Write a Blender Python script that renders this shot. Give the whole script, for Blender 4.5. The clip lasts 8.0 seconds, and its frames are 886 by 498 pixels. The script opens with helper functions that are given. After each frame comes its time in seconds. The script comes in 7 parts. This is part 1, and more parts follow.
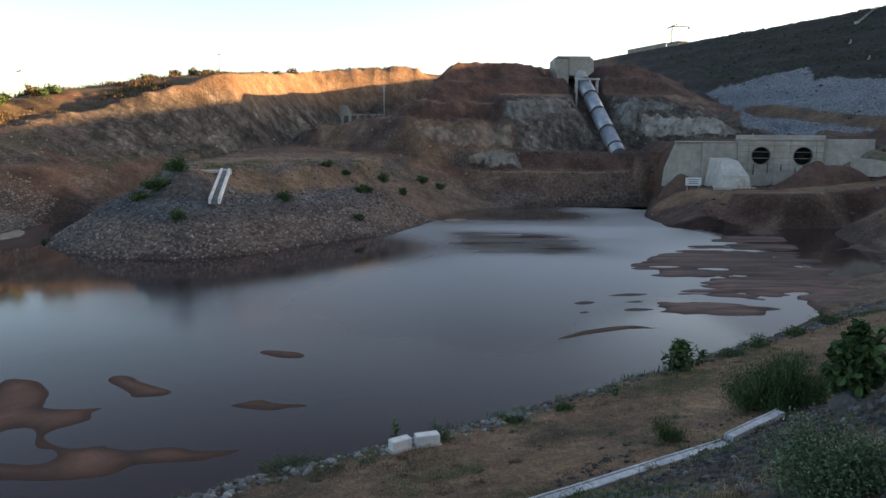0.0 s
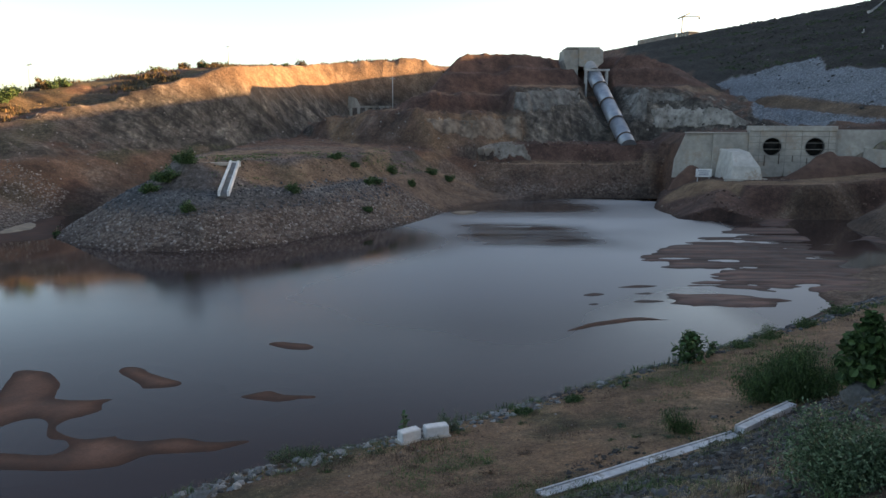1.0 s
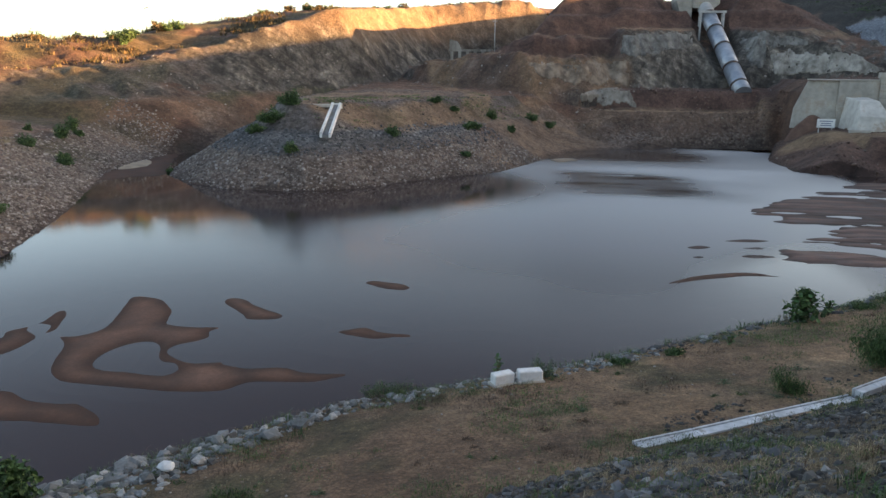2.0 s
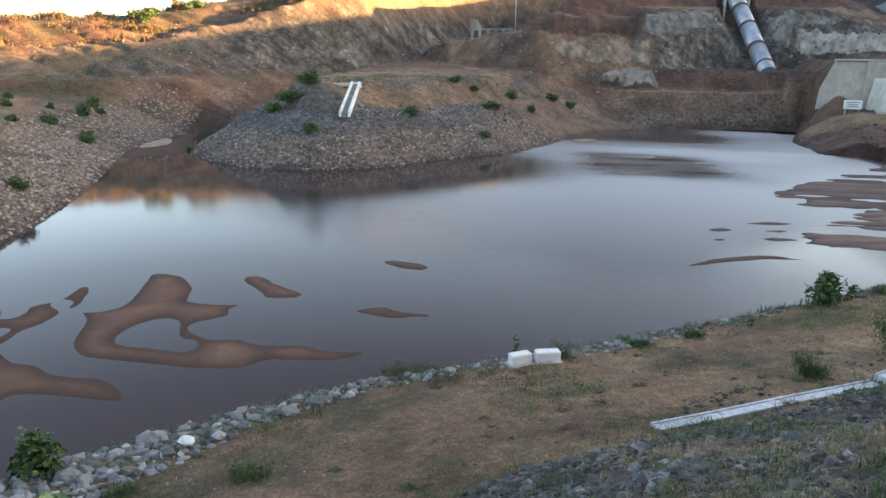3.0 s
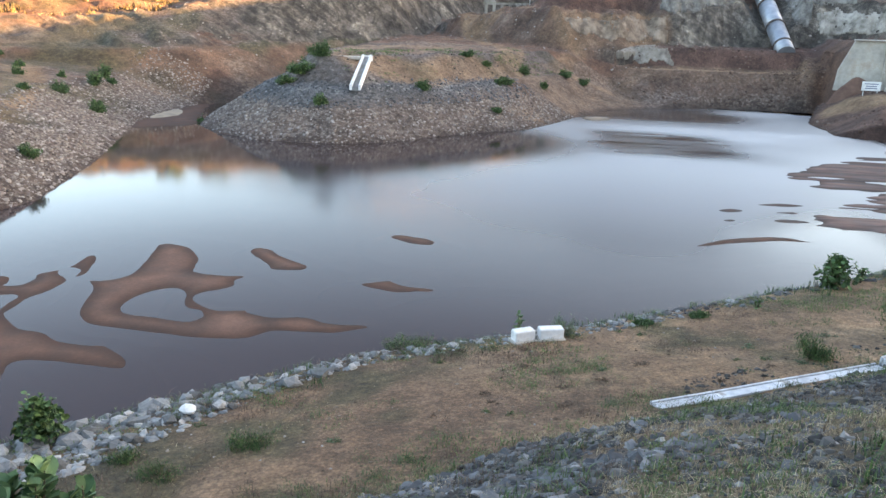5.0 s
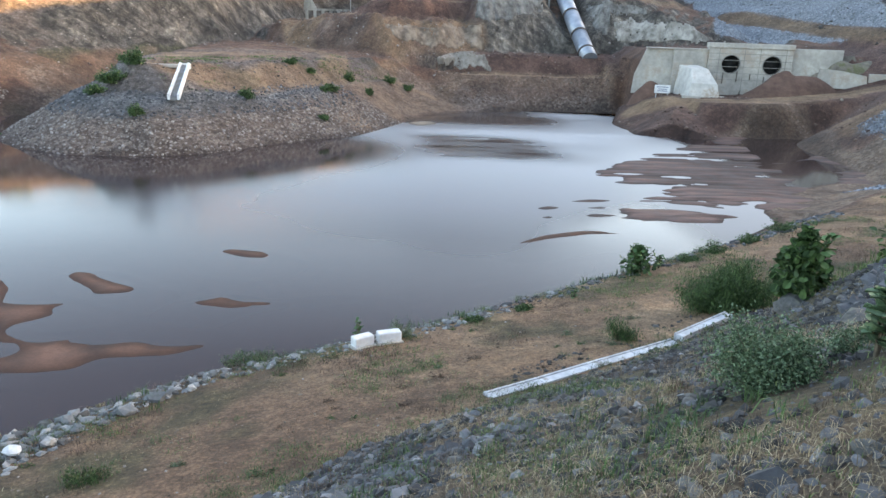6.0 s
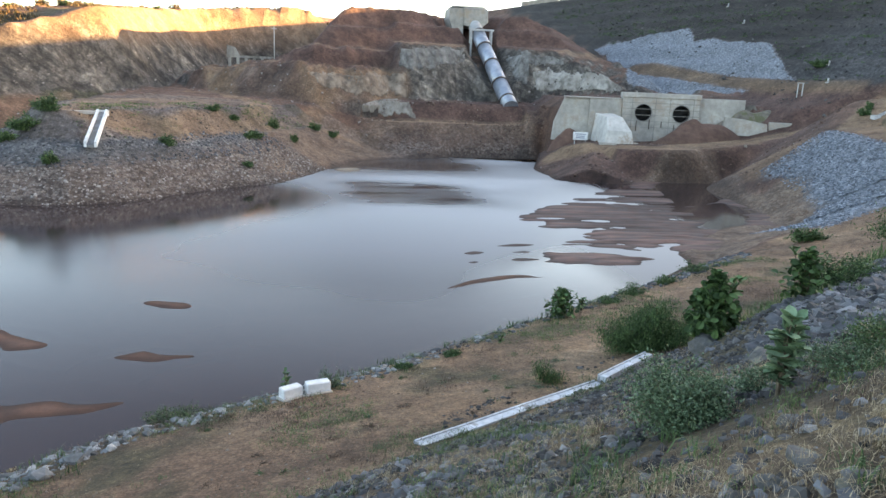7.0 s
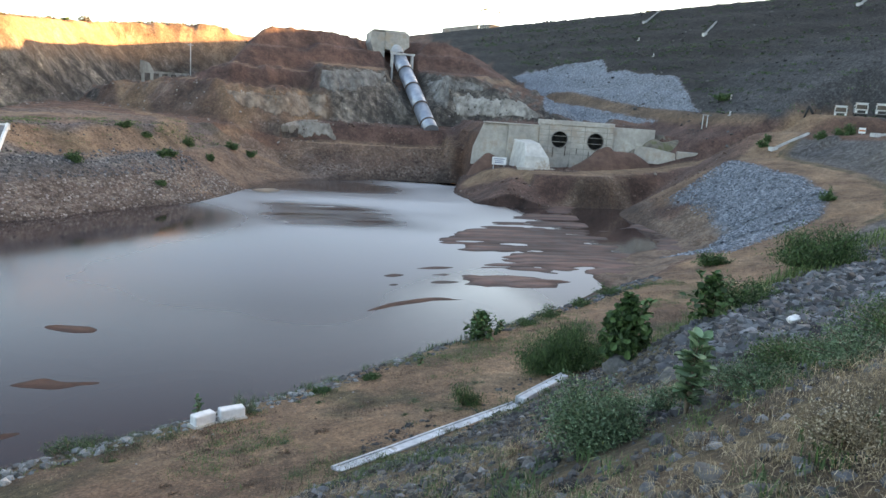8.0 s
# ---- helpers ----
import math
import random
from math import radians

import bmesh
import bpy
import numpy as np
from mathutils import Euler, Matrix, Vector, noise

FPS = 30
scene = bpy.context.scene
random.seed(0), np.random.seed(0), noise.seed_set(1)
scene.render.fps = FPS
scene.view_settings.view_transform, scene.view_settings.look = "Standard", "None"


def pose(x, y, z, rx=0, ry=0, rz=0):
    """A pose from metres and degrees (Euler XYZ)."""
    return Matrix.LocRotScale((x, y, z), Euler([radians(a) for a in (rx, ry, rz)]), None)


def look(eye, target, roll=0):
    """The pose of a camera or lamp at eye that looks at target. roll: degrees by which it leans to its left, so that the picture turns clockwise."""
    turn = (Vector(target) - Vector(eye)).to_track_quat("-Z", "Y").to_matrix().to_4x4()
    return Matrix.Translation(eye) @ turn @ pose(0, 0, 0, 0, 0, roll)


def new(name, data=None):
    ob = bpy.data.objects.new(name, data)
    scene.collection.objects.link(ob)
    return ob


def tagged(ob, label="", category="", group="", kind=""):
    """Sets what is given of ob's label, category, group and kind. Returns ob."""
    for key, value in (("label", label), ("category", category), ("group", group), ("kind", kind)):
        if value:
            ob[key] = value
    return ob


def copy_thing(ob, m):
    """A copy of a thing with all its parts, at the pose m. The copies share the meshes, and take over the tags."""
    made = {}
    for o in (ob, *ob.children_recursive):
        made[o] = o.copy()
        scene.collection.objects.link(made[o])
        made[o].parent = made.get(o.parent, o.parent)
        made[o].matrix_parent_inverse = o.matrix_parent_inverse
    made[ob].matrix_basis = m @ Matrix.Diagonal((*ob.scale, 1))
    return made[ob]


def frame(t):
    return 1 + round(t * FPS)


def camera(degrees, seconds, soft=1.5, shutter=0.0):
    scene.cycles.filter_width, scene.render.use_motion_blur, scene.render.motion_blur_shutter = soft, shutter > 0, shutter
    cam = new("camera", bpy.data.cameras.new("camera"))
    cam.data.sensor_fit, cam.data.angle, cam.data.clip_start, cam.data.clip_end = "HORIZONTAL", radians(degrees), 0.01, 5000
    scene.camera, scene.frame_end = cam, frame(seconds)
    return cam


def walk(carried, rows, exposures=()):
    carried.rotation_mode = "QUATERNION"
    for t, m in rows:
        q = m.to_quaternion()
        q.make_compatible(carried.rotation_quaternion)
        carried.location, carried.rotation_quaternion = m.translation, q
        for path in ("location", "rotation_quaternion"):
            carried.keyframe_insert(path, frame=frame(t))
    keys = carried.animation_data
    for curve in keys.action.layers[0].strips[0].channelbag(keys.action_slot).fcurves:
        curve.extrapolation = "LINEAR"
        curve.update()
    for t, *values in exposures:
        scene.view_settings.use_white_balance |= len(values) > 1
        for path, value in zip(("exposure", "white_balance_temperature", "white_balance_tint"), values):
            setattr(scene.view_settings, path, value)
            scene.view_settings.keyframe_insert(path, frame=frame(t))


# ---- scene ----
cam = camera(62.19, 8.0)
PATH = [
    (0.0, pose(0.036, -0.168, 10.171, 80.905, -0.337, -0.395)),
    (0.5, pose(0.052, -0.154, 10.154, 81.199, 0.260, -0.573)),
    (1.0, pose(0.043, -0.105, 10.125, 80.306, -0.153, 0.283)),
    (1.5, pose(-0.057, 0.166, 9.934, 77.833, -0.288, 5.113)),
    (3.0, pose(-0.102, 0.320, 9.800, 74.701, -0.696, 9.430)),
    (3.5, pose(-0.131, 0.366, 9.784, 73.301, -0.970, 10.743)),
    (4.0, pose(-0.176, 0.454, 9.728, 71.950, -1.300, 13.444)),
    (4.2, pose(-0.166, 0.424, 9.699, 71.748, -1.172, 14.765)),
    (5.3, pose(0.089, 0.435, 9.758, 73.424, -1.868, 6.963)),
    (5.5, pose(0.081, 0.298, 9.838, 73.656, -2.126, 4.129)),
    (6.0, pose(0.133, -0.237, 10.085, 73.522, -1.906, -2.706)),
    (6.5, pose(0.125, -0.377, 10.187, 74.671, -1.837, -5.683)),
    (7.0, pose(0.083, -0.491, 10.272, 77.163, -2.381, -8.458)),
    (7.5, pose(0.077, -0.489, 10.275, 77.702, -3.031, -13.525)),
    (8.0, pose(0.086, -0.495, 10.275, 79.247, -3.973, -14.497)),
]
EXPOSURES = [(t, e + 0.12 - 0.17 * (t < 1.6), 7900 if t < 1.2 else 8500, 12) for t, e in ((0.0, 1.75), (1.0, 1.75), (1.5, 1.9), (3.0, 2.65), (3.5, 2.85), (4.2, 3.1), (5.5, 3.2), (6.5, 3.1), (7.0, 3.0), (8.0, 2.8))]
walk(cam, PATH, EXPOSURES)

# ---- light: low sun behind the dam, clear evening sky ----
SUN_FROM = Vector((0.98, 0.2, 0.0)).normalized()
SUN_EL = radians(9.2)
world = bpy.data.worlds.new("world")
scene.world = world
world.use_nodes = True
_nt = world.node_tree
_sky = _nt.nodes.new("ShaderNodeTexSky")
_sky.sky_type = "NISHITA"
_sky.sun_disc = False
_sky.sun_elevation = SUN_EL
_sky.sun_rotation = math.atan2(SUN_FROM.x, SUN_FROM.y)
_sky.air_density, _sky.dust_density, _sky.ozone_density = 0.7, 1.3, 1.0
_bg = _nt.nodes["Background"]
_nt.links.new(_sky.outputs[0], _bg.inputs[0])
_bg.inputs[1].default_value = 0.15
sun_data = bpy.data.lights.new("sun", "SUN")
sun_data.energy, sun_data.angle, sun_data.color = 9.0, radians(0.55), (1.0, 0.62, 0.31)
sun = new("sun", sun_data)
_to = Vector((SUN_FROM.x * math.cos(SUN_EL), SUN_FROM.y * math.cos(SUN_EL), math.sin(SUN_EL)))
sun.matrix_world = look((60, -30, 60), Vector((60, -30, 60)) - _to)

# ---- materials ----
def material(name, rough=0.9, metal=0.0):
    m = bpy.data.materials.new(name)
    m.use_nodes = True
    b = m.node_tree.nodes["Principled BSDF"]
    b.inputs["Roughness"].default_value, b.inputs["Metallic"].default_value = rough, metal
    return m, m.node_tree, b


def node(nt, kind, **values):
    n = nt.nodes.new("ShaderNode" + kind)
    for key, value in values.items():
        if key in n.inputs:
            n.inputs[key].default_value = value
    return n


def ramp(nt, source, stops):
    r = nt.nodes.new("ShaderNodeValToRGB")
    e = r.color_ramp.elements
    while len(e) < len(stops):
        e.new(0.5)
    for i, (p, c) in enumerate(stops):
        e[i].position = p
        e[i].color = (*c, 1) if len(c) == 3 else c
    nt.links.new(source, r.inputs[0])
    return r.outputs[0]


def noise_tex(nt, scale, detail=6.0, rough=0.6, stretch=None, where="Object"):
    tc = nt.nodes.new("ShaderNodeTexCoord")
    n = node(nt, "TexNoise", Scale=scale, Detail=detail, Roughness=rough)
    if stretch:
        mp = nt.nodes.new("ShaderNodeMapping")
        mp.inputs["Scale"].default_value = stretch
        nt.links.new(tc.outputs[where], mp.inputs[0])
        nt.links.new(mp.outputs[0], n.inputs["Vector"])
    else:
        nt.links.new(tc.outputs[where], n.inputs["Vector"])
    return n.outputs["Fac"]


def mix(nt, fac, a, b, blend="MIX"):
    m = nt.nodes.new("ShaderNodeMix")
    m.data_type, m.blend_type = "RGBA", blend
    for sock, v in ((m.inputs[0], fac), (m.inputs[6], a), (m.inputs[7], b)):
        if isinstance(v, bpy.types.NodeSocket):
            nt.links.new(v, sock)
        elif isinstance(v, (int, float)):
            sock.default_value = v
        else:
            sock.default_value = (*v, 1)
    return m.outputs[2]


def bump(nt, b, height, strength, distance):
    n = node(nt, "Bump", Strength=strength, Distance=distance)
    nt.links.new(height, n.inputs["Height"])
    nt.links.new(n.outputs[0], b.inputs["Normal"])


def grainy(name, dark, light, scale, rough=0.9, metal=0.0, relief=0.4, depth=0.02, coarse=0.15, stain=None, where="Object"):
    """A worn surface: two colours mixed at two scales, with a fine relief."""
    m, nt, b = material(name, rough, metal)
    fine = noise_tex(nt, scale, where=where)
    big = noise_tex(nt, scale * coarse, 4.0, where=where)
    c = ramp(nt, fine, [(0.3, dark), (0.7, light)])
    tone = ramp(nt, big, [(0.35, (0.58, 0.58, 0.58)), (0.65, (0.95, 0.95, 0.95))])
    c = mix(nt, 1.0, c, tone, "MULTIPLY")
    if stain:
        patch = ramp(nt, noise_tex(nt, scale * 0.3, 8.0, 0.7, where=where), [(0.52, (0, 0, 0)), (0.62, (1, 1, 1))])
        c = mix(nt, patch, c, stain)
    nt.links.new(c, b.inputs["Base Color"])
    bump(nt, b, fine, relief, depth)
    return m


M_CONCRETE = grainy("concrete", (0.37, 0.345, 0.31), (0.55, 0.515, 0.465), 1.4, stain=(0.32, 0.27, 0.225))
M_STEEL = grainy("galvanised_steel", (0.30, 0.34, 0.40), (0.46, 0.50, 0.56), 1.2, rough=0.45, metal=0.6, relief=0.1)
M_DARK = grainy("bore_shade", (0.008, 0.008, 0.008), (0.015, 0.014, 0.013), 3.0)
M_WHITE = grainy("white_paint", (0.74, 0.75, 0.76), (0.90, 0.90, 0.90), 6.0, stain=(0.60, 0.58, 0.55))


def ground_material():
    """Earth, rock, stone and scrub, laid by the weights that the sheet carries."""
    m, nt, b = material("ground", 0.95)
    sep = []
    for key in ("zone", "zone_b", "zone_c"):
        at = nt.nodes.new("ShaderNodeAttribute")
        at.attribute_name = key
        q = nt.nodes.new("ShaderNodeSeparateColor")
        nt.links.new(at.outputs["Color"], q.inputs[0])
        sep.append(list(q.outputs) + [at.outputs["Alpha"]])
    fine = noise_tex(nt, 2.6, 8.0, 0.75)
    mid = noise_tex(nt, 0.35, 6.0, 0.65)
    big = noise_tex(nt, 0.06, 5.0, 0.6)
    tc = nt.nodes.new("ShaderNodeTexCoord")
    vor = node(nt, "TexVoronoi", Scale=3.6, Randomness=1.0)
    nt.links.new(tc.outputs["Object"], vor.inputs["Vector"])
    cell = nt.nodes.new("ShaderNodeSeparateColor")
    nt.links.new(vor.outputs["Color"], cell.inputs[0])
    soil = ramp(nt, mid, [(0.3, (0.125, 0.065, 0.045)), (0.5, (0.21, 0.115, 0.081)), (0.7, (0.30, 0.178, 0.128))])
    soil = mix(nt, 1.0, soil, ramp(nt, big, [(0.35, (0.8, 0.74, 0.70)), (0.65, (1.15, 1.15, 1.15))]), "MULTIPLY")
    darkred = ramp(nt, mid, [(0.3, (0.108, 0.055, 0.045)), (0.5, (0.182, 0.100, 0.082)), (0.72, (0.265, 0.155, 0.128))])
    streak = noise_tex(nt, 0.45, 8.0, 0.75, (1.0, 1.0, 0.22))
    gully = ramp(nt, noise_tex(nt, 0.13, 6.0, 0.7), [(0.35, (0.55, 0.52, 0.50)), (0.62, (1.15, 1.12, 1.08))])
    rock = ramp(nt, streak, [(0.36, (0.11, 0.102, 0.097)), (0.47, (0.18, 0.168, 0.158)), (0.55, (0.25, 0.236, 0.222)), (0.66, (0.44, 0.42, 0.395))])
    rock = mix(nt, 1.0, rock, gully, "MULTIPLY")
    lean = []
    for way in ((0.34, 0.43, 0.42), (-0.035, -0.045, 0.07), (0.05, -0.04, 0.0)):
        dot = nt.nodes.new("ShaderNodeVectorMath")
        dot.operation = "DOT_PRODUCT"
        dot.inputs[1].default_value = way
        nt.links.new(tc.outputs["Object"], dot.inputs[0])
        lean.append(dot.outputs["Value"])
    slant = nt.nodes.new("ShaderNodeCombineXYZ")
    for i, v in enumerate(lean):
        nt.links.new(v, slant.inputs[i])
    fins = node(nt, "TexNoise", Scale=1.0, Detail=5.0, Roughness=0.62)
    nt.links.new(slant.outputs[0], fins.inputs["Vector"])
    rock = mix(nt, 1.0, rock, ramp(nt, fins.outputs["Fac"], [(0.36, (0.50, 0.49, 0.48)), (0.48, (0.95, 0.95, 0.95)), (0.56, (1.15, 1.13, 1.10)), (0.66, (2.0, 1.95, 1.85))]), "MULTIPLY")
    seams = ramp(nt, noise_tex(nt, 0.9, 7.0, 0.7, (1.0, 1.0, 0.16)), [(0.38, (0.55, 0.54, 0.53)), (0.48, (0.95, 0.95, 0.95)), (0.62, (1.25, 1.23, 1.20))])
    rock = mix(nt, 1.0, rock, seams, "MULTIPLY")
    mpj = nt.nodes.new("ShaderNodeMapping")
    mpj.inputs["Scale"].default_value, mpj.inputs["Rotation"].default_value = (1.0, 1.0, 0.35), (0.35, 0.3, 0.0)
    joint = node(nt, "TexVoronoi", Scale=0.42, Randomness=1.0)
    joint.feature = "DISTANCE_TO_EDGE"
    warp = nt.nodes.new("ShaderNodeVectorMath")
    warp.operation = "ADD"
    nt.links.new(tc.outputs["Object"], warp.inputs[0])
    nt.links.new(mix(nt, 1.0, (0, 0, 0), mid), warp.inputs[1])
    nt.links.new(warp.outputs[0], mpj.inputs[0])
    nt.links.new(mpj.outputs[0], joint.inputs["Vector"])
    rock = mix(nt, 1.0, rock, ramp(nt, joint.outputs["Distance"], [(0.0, (0.62, 0.60, 0.58)), (0.09, (1.0, 1.0, 1.0))]), "MULTIPLY")
    stone = ramp(nt, cell.outputs[0], [(0.0, (0.09, 0.097, 0.11)), (0.5, (0.16, 0.17, 0.185)), (1.0, (0.28, 0.29, 0.31))])
    rubble = ramp(nt, cell.outputs[1], [(0.0, (0.135, 0.092, 0.075)), (0.5, (0.235, 0.175, 0.148)), (1.0, (0.38, 0.315, 0.275))])
    pale = ramp(nt, mid, [(0.3, (0.30, 0.178, 0.105)), (0.55, (0.46, 0.295, 0.18)), (0.75, (0.60, 0.415, 0.275))])
    damfill = ramp(nt, fine, [(0.3, (0.022, 0.020, 0.019)), (0.55, (0.050, 0.045, 0.043)), (0.75, (0.13, 0.118, 0.108))])
    damfill = mix(nt, 1.0, damfill, ramp(nt, noise_tex(nt, 0.55, 5.0, 0.65, (1.6, 0.07, 1.6)), [(0.38, (0.50, 0.50, 0.50)), (0.5, (0.85, 0.85, 0.83)), (0.62, (1.25, 1.2, 1.12))]), "MULTIPLY")
    bluefill = ramp(nt, cell.outputs[0], [(0.0, (0.18, 0.21, 0.25)), (0.5, (0.30, 0.34, 0.40)), (1.0, (0.46, 0.51, 0.58))])
    scrub = ramp(nt, fine, [(0.3, (0.045, 0.056, 0.022)), (0.55, (0.10, 0.105, 0.046)), (0.75, (0.22, 0.185, 0.095))])
    straw = ramp(nt, fine, [(0.3, (0.11, 0.085, 0.046)), (0.7, (0.30, 0.235, 0.135))])
    c = mix(nt, sep[2][1], soil, darkred)
    c = mix(nt, sep[0][0], c, rock)
    c = mix(nt, sep[1][2], c, damfill)
    c = mix(nt, sep[2][0], c, rubble)
    c = mix(nt, sep[0][1], c, stone)
    c = mix(nt, sep[0][3], c, bluefill)
    c = mix(nt, sep[1][0], c, pale)
    c = mix(nt, sep[0][2], c, scrub)
    c = mix(nt, sep[2][2], c, straw)
    c = mix(nt, sep[1][1], c, mix(nt, 1.0, c, (0.45, 0.40, 0.38), "MULTIPLY"))
    c = mix(nt, 1.0, c, ramp(nt, fine, [(0.25, (0.22, 0.22, 0.22)), (0.7, (0.72, 0.72, 0.72))]), "MULTIPLY")
    broad = noise_tex(nt, 0.24, 9.0, 0.78)
    c = mix(nt, 1.0, c, ramp(nt, broad, [(0.34, (0.50, 0.47, 0.45)), (0.48, (0.98, 0.97, 0.96)), (0.64, (1.45, 1.42, 1.38))]), "MULTIPLY")
    grain = noise_tex(nt, 16.0, 6.0, 0.75)
    c = mix(nt, 1.0, c, ramp(nt, grain, [(0.3, (0.45, 0.42, 0.40)), (0.5, (1.0, 1.0, 1.0)), (0.72, (1.5, 1.45, 1.38))]), "MULTIPLY")
    crumbs = node(nt, "TexVoronoi", Scale=9.0, Randomness=1.0)
    nt.links.new(tc.outputs["Object"], crumbs.inputs["Vector"])
    c = mix(nt, 1.0, c, ramp(nt, crumbs.outputs["Distance"], [(0.05, (1.25, 1.22, 1.18)), (0.45, (0.9, 0.9, 0.9)), (0.8, (0.7, 0.7, 0.7))]), "MULTIPLY")
    nt.links.new(c, b.inputs["Base Color"])
    rel = nt.nodes.new("ShaderNodeMath")
    rel.operation = "ADD"
    nt.links.new(fine, rel.inputs[0])
    nt.links.new(streak, rel.inputs[1])
    rel2 = nt.nodes.new("ShaderNodeMath")
    rel2.operation = "MULTIPLY_ADD"
    rel2.inputs[1].default_value = 0.22
    nt.links.new(grain, rel2.inputs[0])
    nt.links.new(rel.outputs[0], rel2.inputs[2])
    bump(nt, b, rel2.outputs[0], 0.9, 0.22)
    return m


def water_material():
    """Muddy water: calm by the spit, rippled by the inflow on the other side."""
    m, nt, b = material("pond_water", 0.04)
    b.inputs["IOR"].default_value = 1.33
    b.inputs["Base Color"].default_value = (0.046, 0.031, 0.033, 1)
    tc = nt.nodes.new("ShaderNodeTexCoord")
    mp = nt.nodes.new("ShaderNodeMapping")
    mp.inputs["Scale"].default_value = (0.55, 1.5, 1.0)
    nt.links.new(tc.outputs["Object"], mp.inputs[0])
    n = node(nt, "TexNoise", Scale=2.2, Detail=3.0, Roughness=0.55)
    nt.links.new(mp.outputs[0], n.inputs["Vector"])
    amp = nt.nodes.new("ShaderNodeAttribute")
    amp.attribute_name = "wind"
    rr = node(nt, "MapRange")
    for i, v in enumerate((0.0, 1.0, 0.05, 0.46)):
        rr.inputs[1 + i].default_value = v
    nt.links.new(amp.outputs["Fac"], rr.inputs[0])
    nt.links.new(rr.outputs[0], b.inputs["Roughness"])
    bm_ = node(nt, "Bump", Strength=0.5, Distance=0.002)
    nt.links.new(n.outputs["Fac"], bm_.inputs["Height"])
    nt.links.new(bm_.outputs[0], b.inputs["Normal"])
    b.inputs["Specular IOR Level"].default_value = 0.0
    see = nt.nodes.new("ShaderNodeBsdfTransparent")
    see.inputs[0].default_value = (0.75, 0.55, 0.45, 1)
    body = nt.nodes.new("ShaderNodeMixShader")
    body.inputs[0].default_value = 0.16
    nt.links.new(b.outputs[0], body.inputs[1])
    nt.links.new(see.outputs[0], body.inputs[2])
    # mirror of the sky, stronger the flatter the view
    mirror = nt.nodes.new("ShaderNodeBsdfGlossy")
    nt.links.new(rr.outputs[0], mirror.inputs["Roughness"])
    nt.links.new(bm_.outputs[0], mirror.inputs["Normal"])
    fres = node(nt, "Fresnel", IOR=1.33)
    nt.links.new(bm_.outputs[0], fres.inputs["Normal"])
    gloss = ramp(nt, fres.outputs[0], [(0.02, (0.012, 0.012, 0.012)), (0.09, (0.050, 0.050, 0.050)), (0.20, (0.205, 0.205, 0.205)), (0.34, (0.51, 0.51, 0.51)), (0.65, (0.90, 0.90, 0.90))])
    top = nt.nodes.new("ShaderNodeMixShader")
    nt.links.new(gloss, top.inputs[0])
    nt.links.new(body.outputs[0], top.inputs[1])
    nt.links.new(mirror.outputs[0], top.inputs[2])
    nt.links.new(top.outputs[0], nt.nodes["Material Output"].inputs[0])
    return m


M_GROUND = ground_material()
M_WATER = water_material()


# ---- plan arithmetic ----
def fbm(x, y, scale, octaves=4, seed=0):
    """Smooth value noise, about -1 to 1, on arrays."""
    out, amp, tot = np.zeros_like(x, dtype=float), 1.0, 0.0
    for o in range(octaves):
        u, v = x / scale + 17.3 * (seed + o), y / scale - 9.1 * (seed + o)
        i, j = np.floor(u), np.floor(v)
        fu, fv = u - i, v - j
        fu, fv = fu * fu * (3 - 2 * fu), fv * fv * (3 - 2 * fv)
        def h(a, c):
            s = np.sin(a * 127.1 + c * 311.7 + seed * 74.7) * 43758.5453
            return s - np.floor(s)
        val = (h(i, j) * (1 - fu) + h(i + 1, j) * fu) * (1 - fv) + (h(i, j + 1) * (1 - fu) + h(i + 1, j + 1) * fu) * fv
        out += amp * (val * 2 - 1)
        tot += amp
        amp *= 0.5
        scale *= 0.5
    return out / tot


def smooth(x, a, b):
    t = np.clip((x - a) / (b - a), 0, 1)
    return t * t * (3 - 2 * t)


def line_distance(x, y, pts):
    """Distance to an open polyline, the side (positive to its right hand) and the way along it."""
    best = np.full(x.shape, 1e9)
    side, along = np.zeros_like(best), np.zeros_like(best)
    run = 0.0
    for (ax, ay), (bx, by) in zip(pts, pts[1:]):
        dx, dy = bx - ax, by - ay
        L = math.hypot(dx, dy)
        t = np.clip(((x - ax) * dx + (y - ay) * dy) / (L * L), 0, 1)
        d = np.hypot(x - ax - t * dx, y - ay - t * dy)
        near = d < best
        best = np.where(near, d, best)
        side = np.where(near, np.sign((x - ax) * dy - (y - ay) * dx), side)
        along = np.where(near, run + t * L, along)
        run += L
    return best, side, along


def inside(x, y, pts):
    res = np.zeros(x.shape, bool)
    n = len(pts)
    for k in range(n):
        (ax, ay), (bx, by) = pts[k], pts[(k + 1) % n]
        cross = (ay > y) != (by > y)
        with np.errstate(divide="ignore", invalid="ignore"):
            xi = (bx - ax) * (y - ay) / (by - ay) + ax
        res ^= cross & (x < xi)
    return res


def pool_distance(x, y, pts):
    """Distance to a closed outline, negative inside."""
    d, _, _ = line_distance(x, y, list(pts) + [pts[0]])
    return np.where(inside(x, y, pts), -d, d)


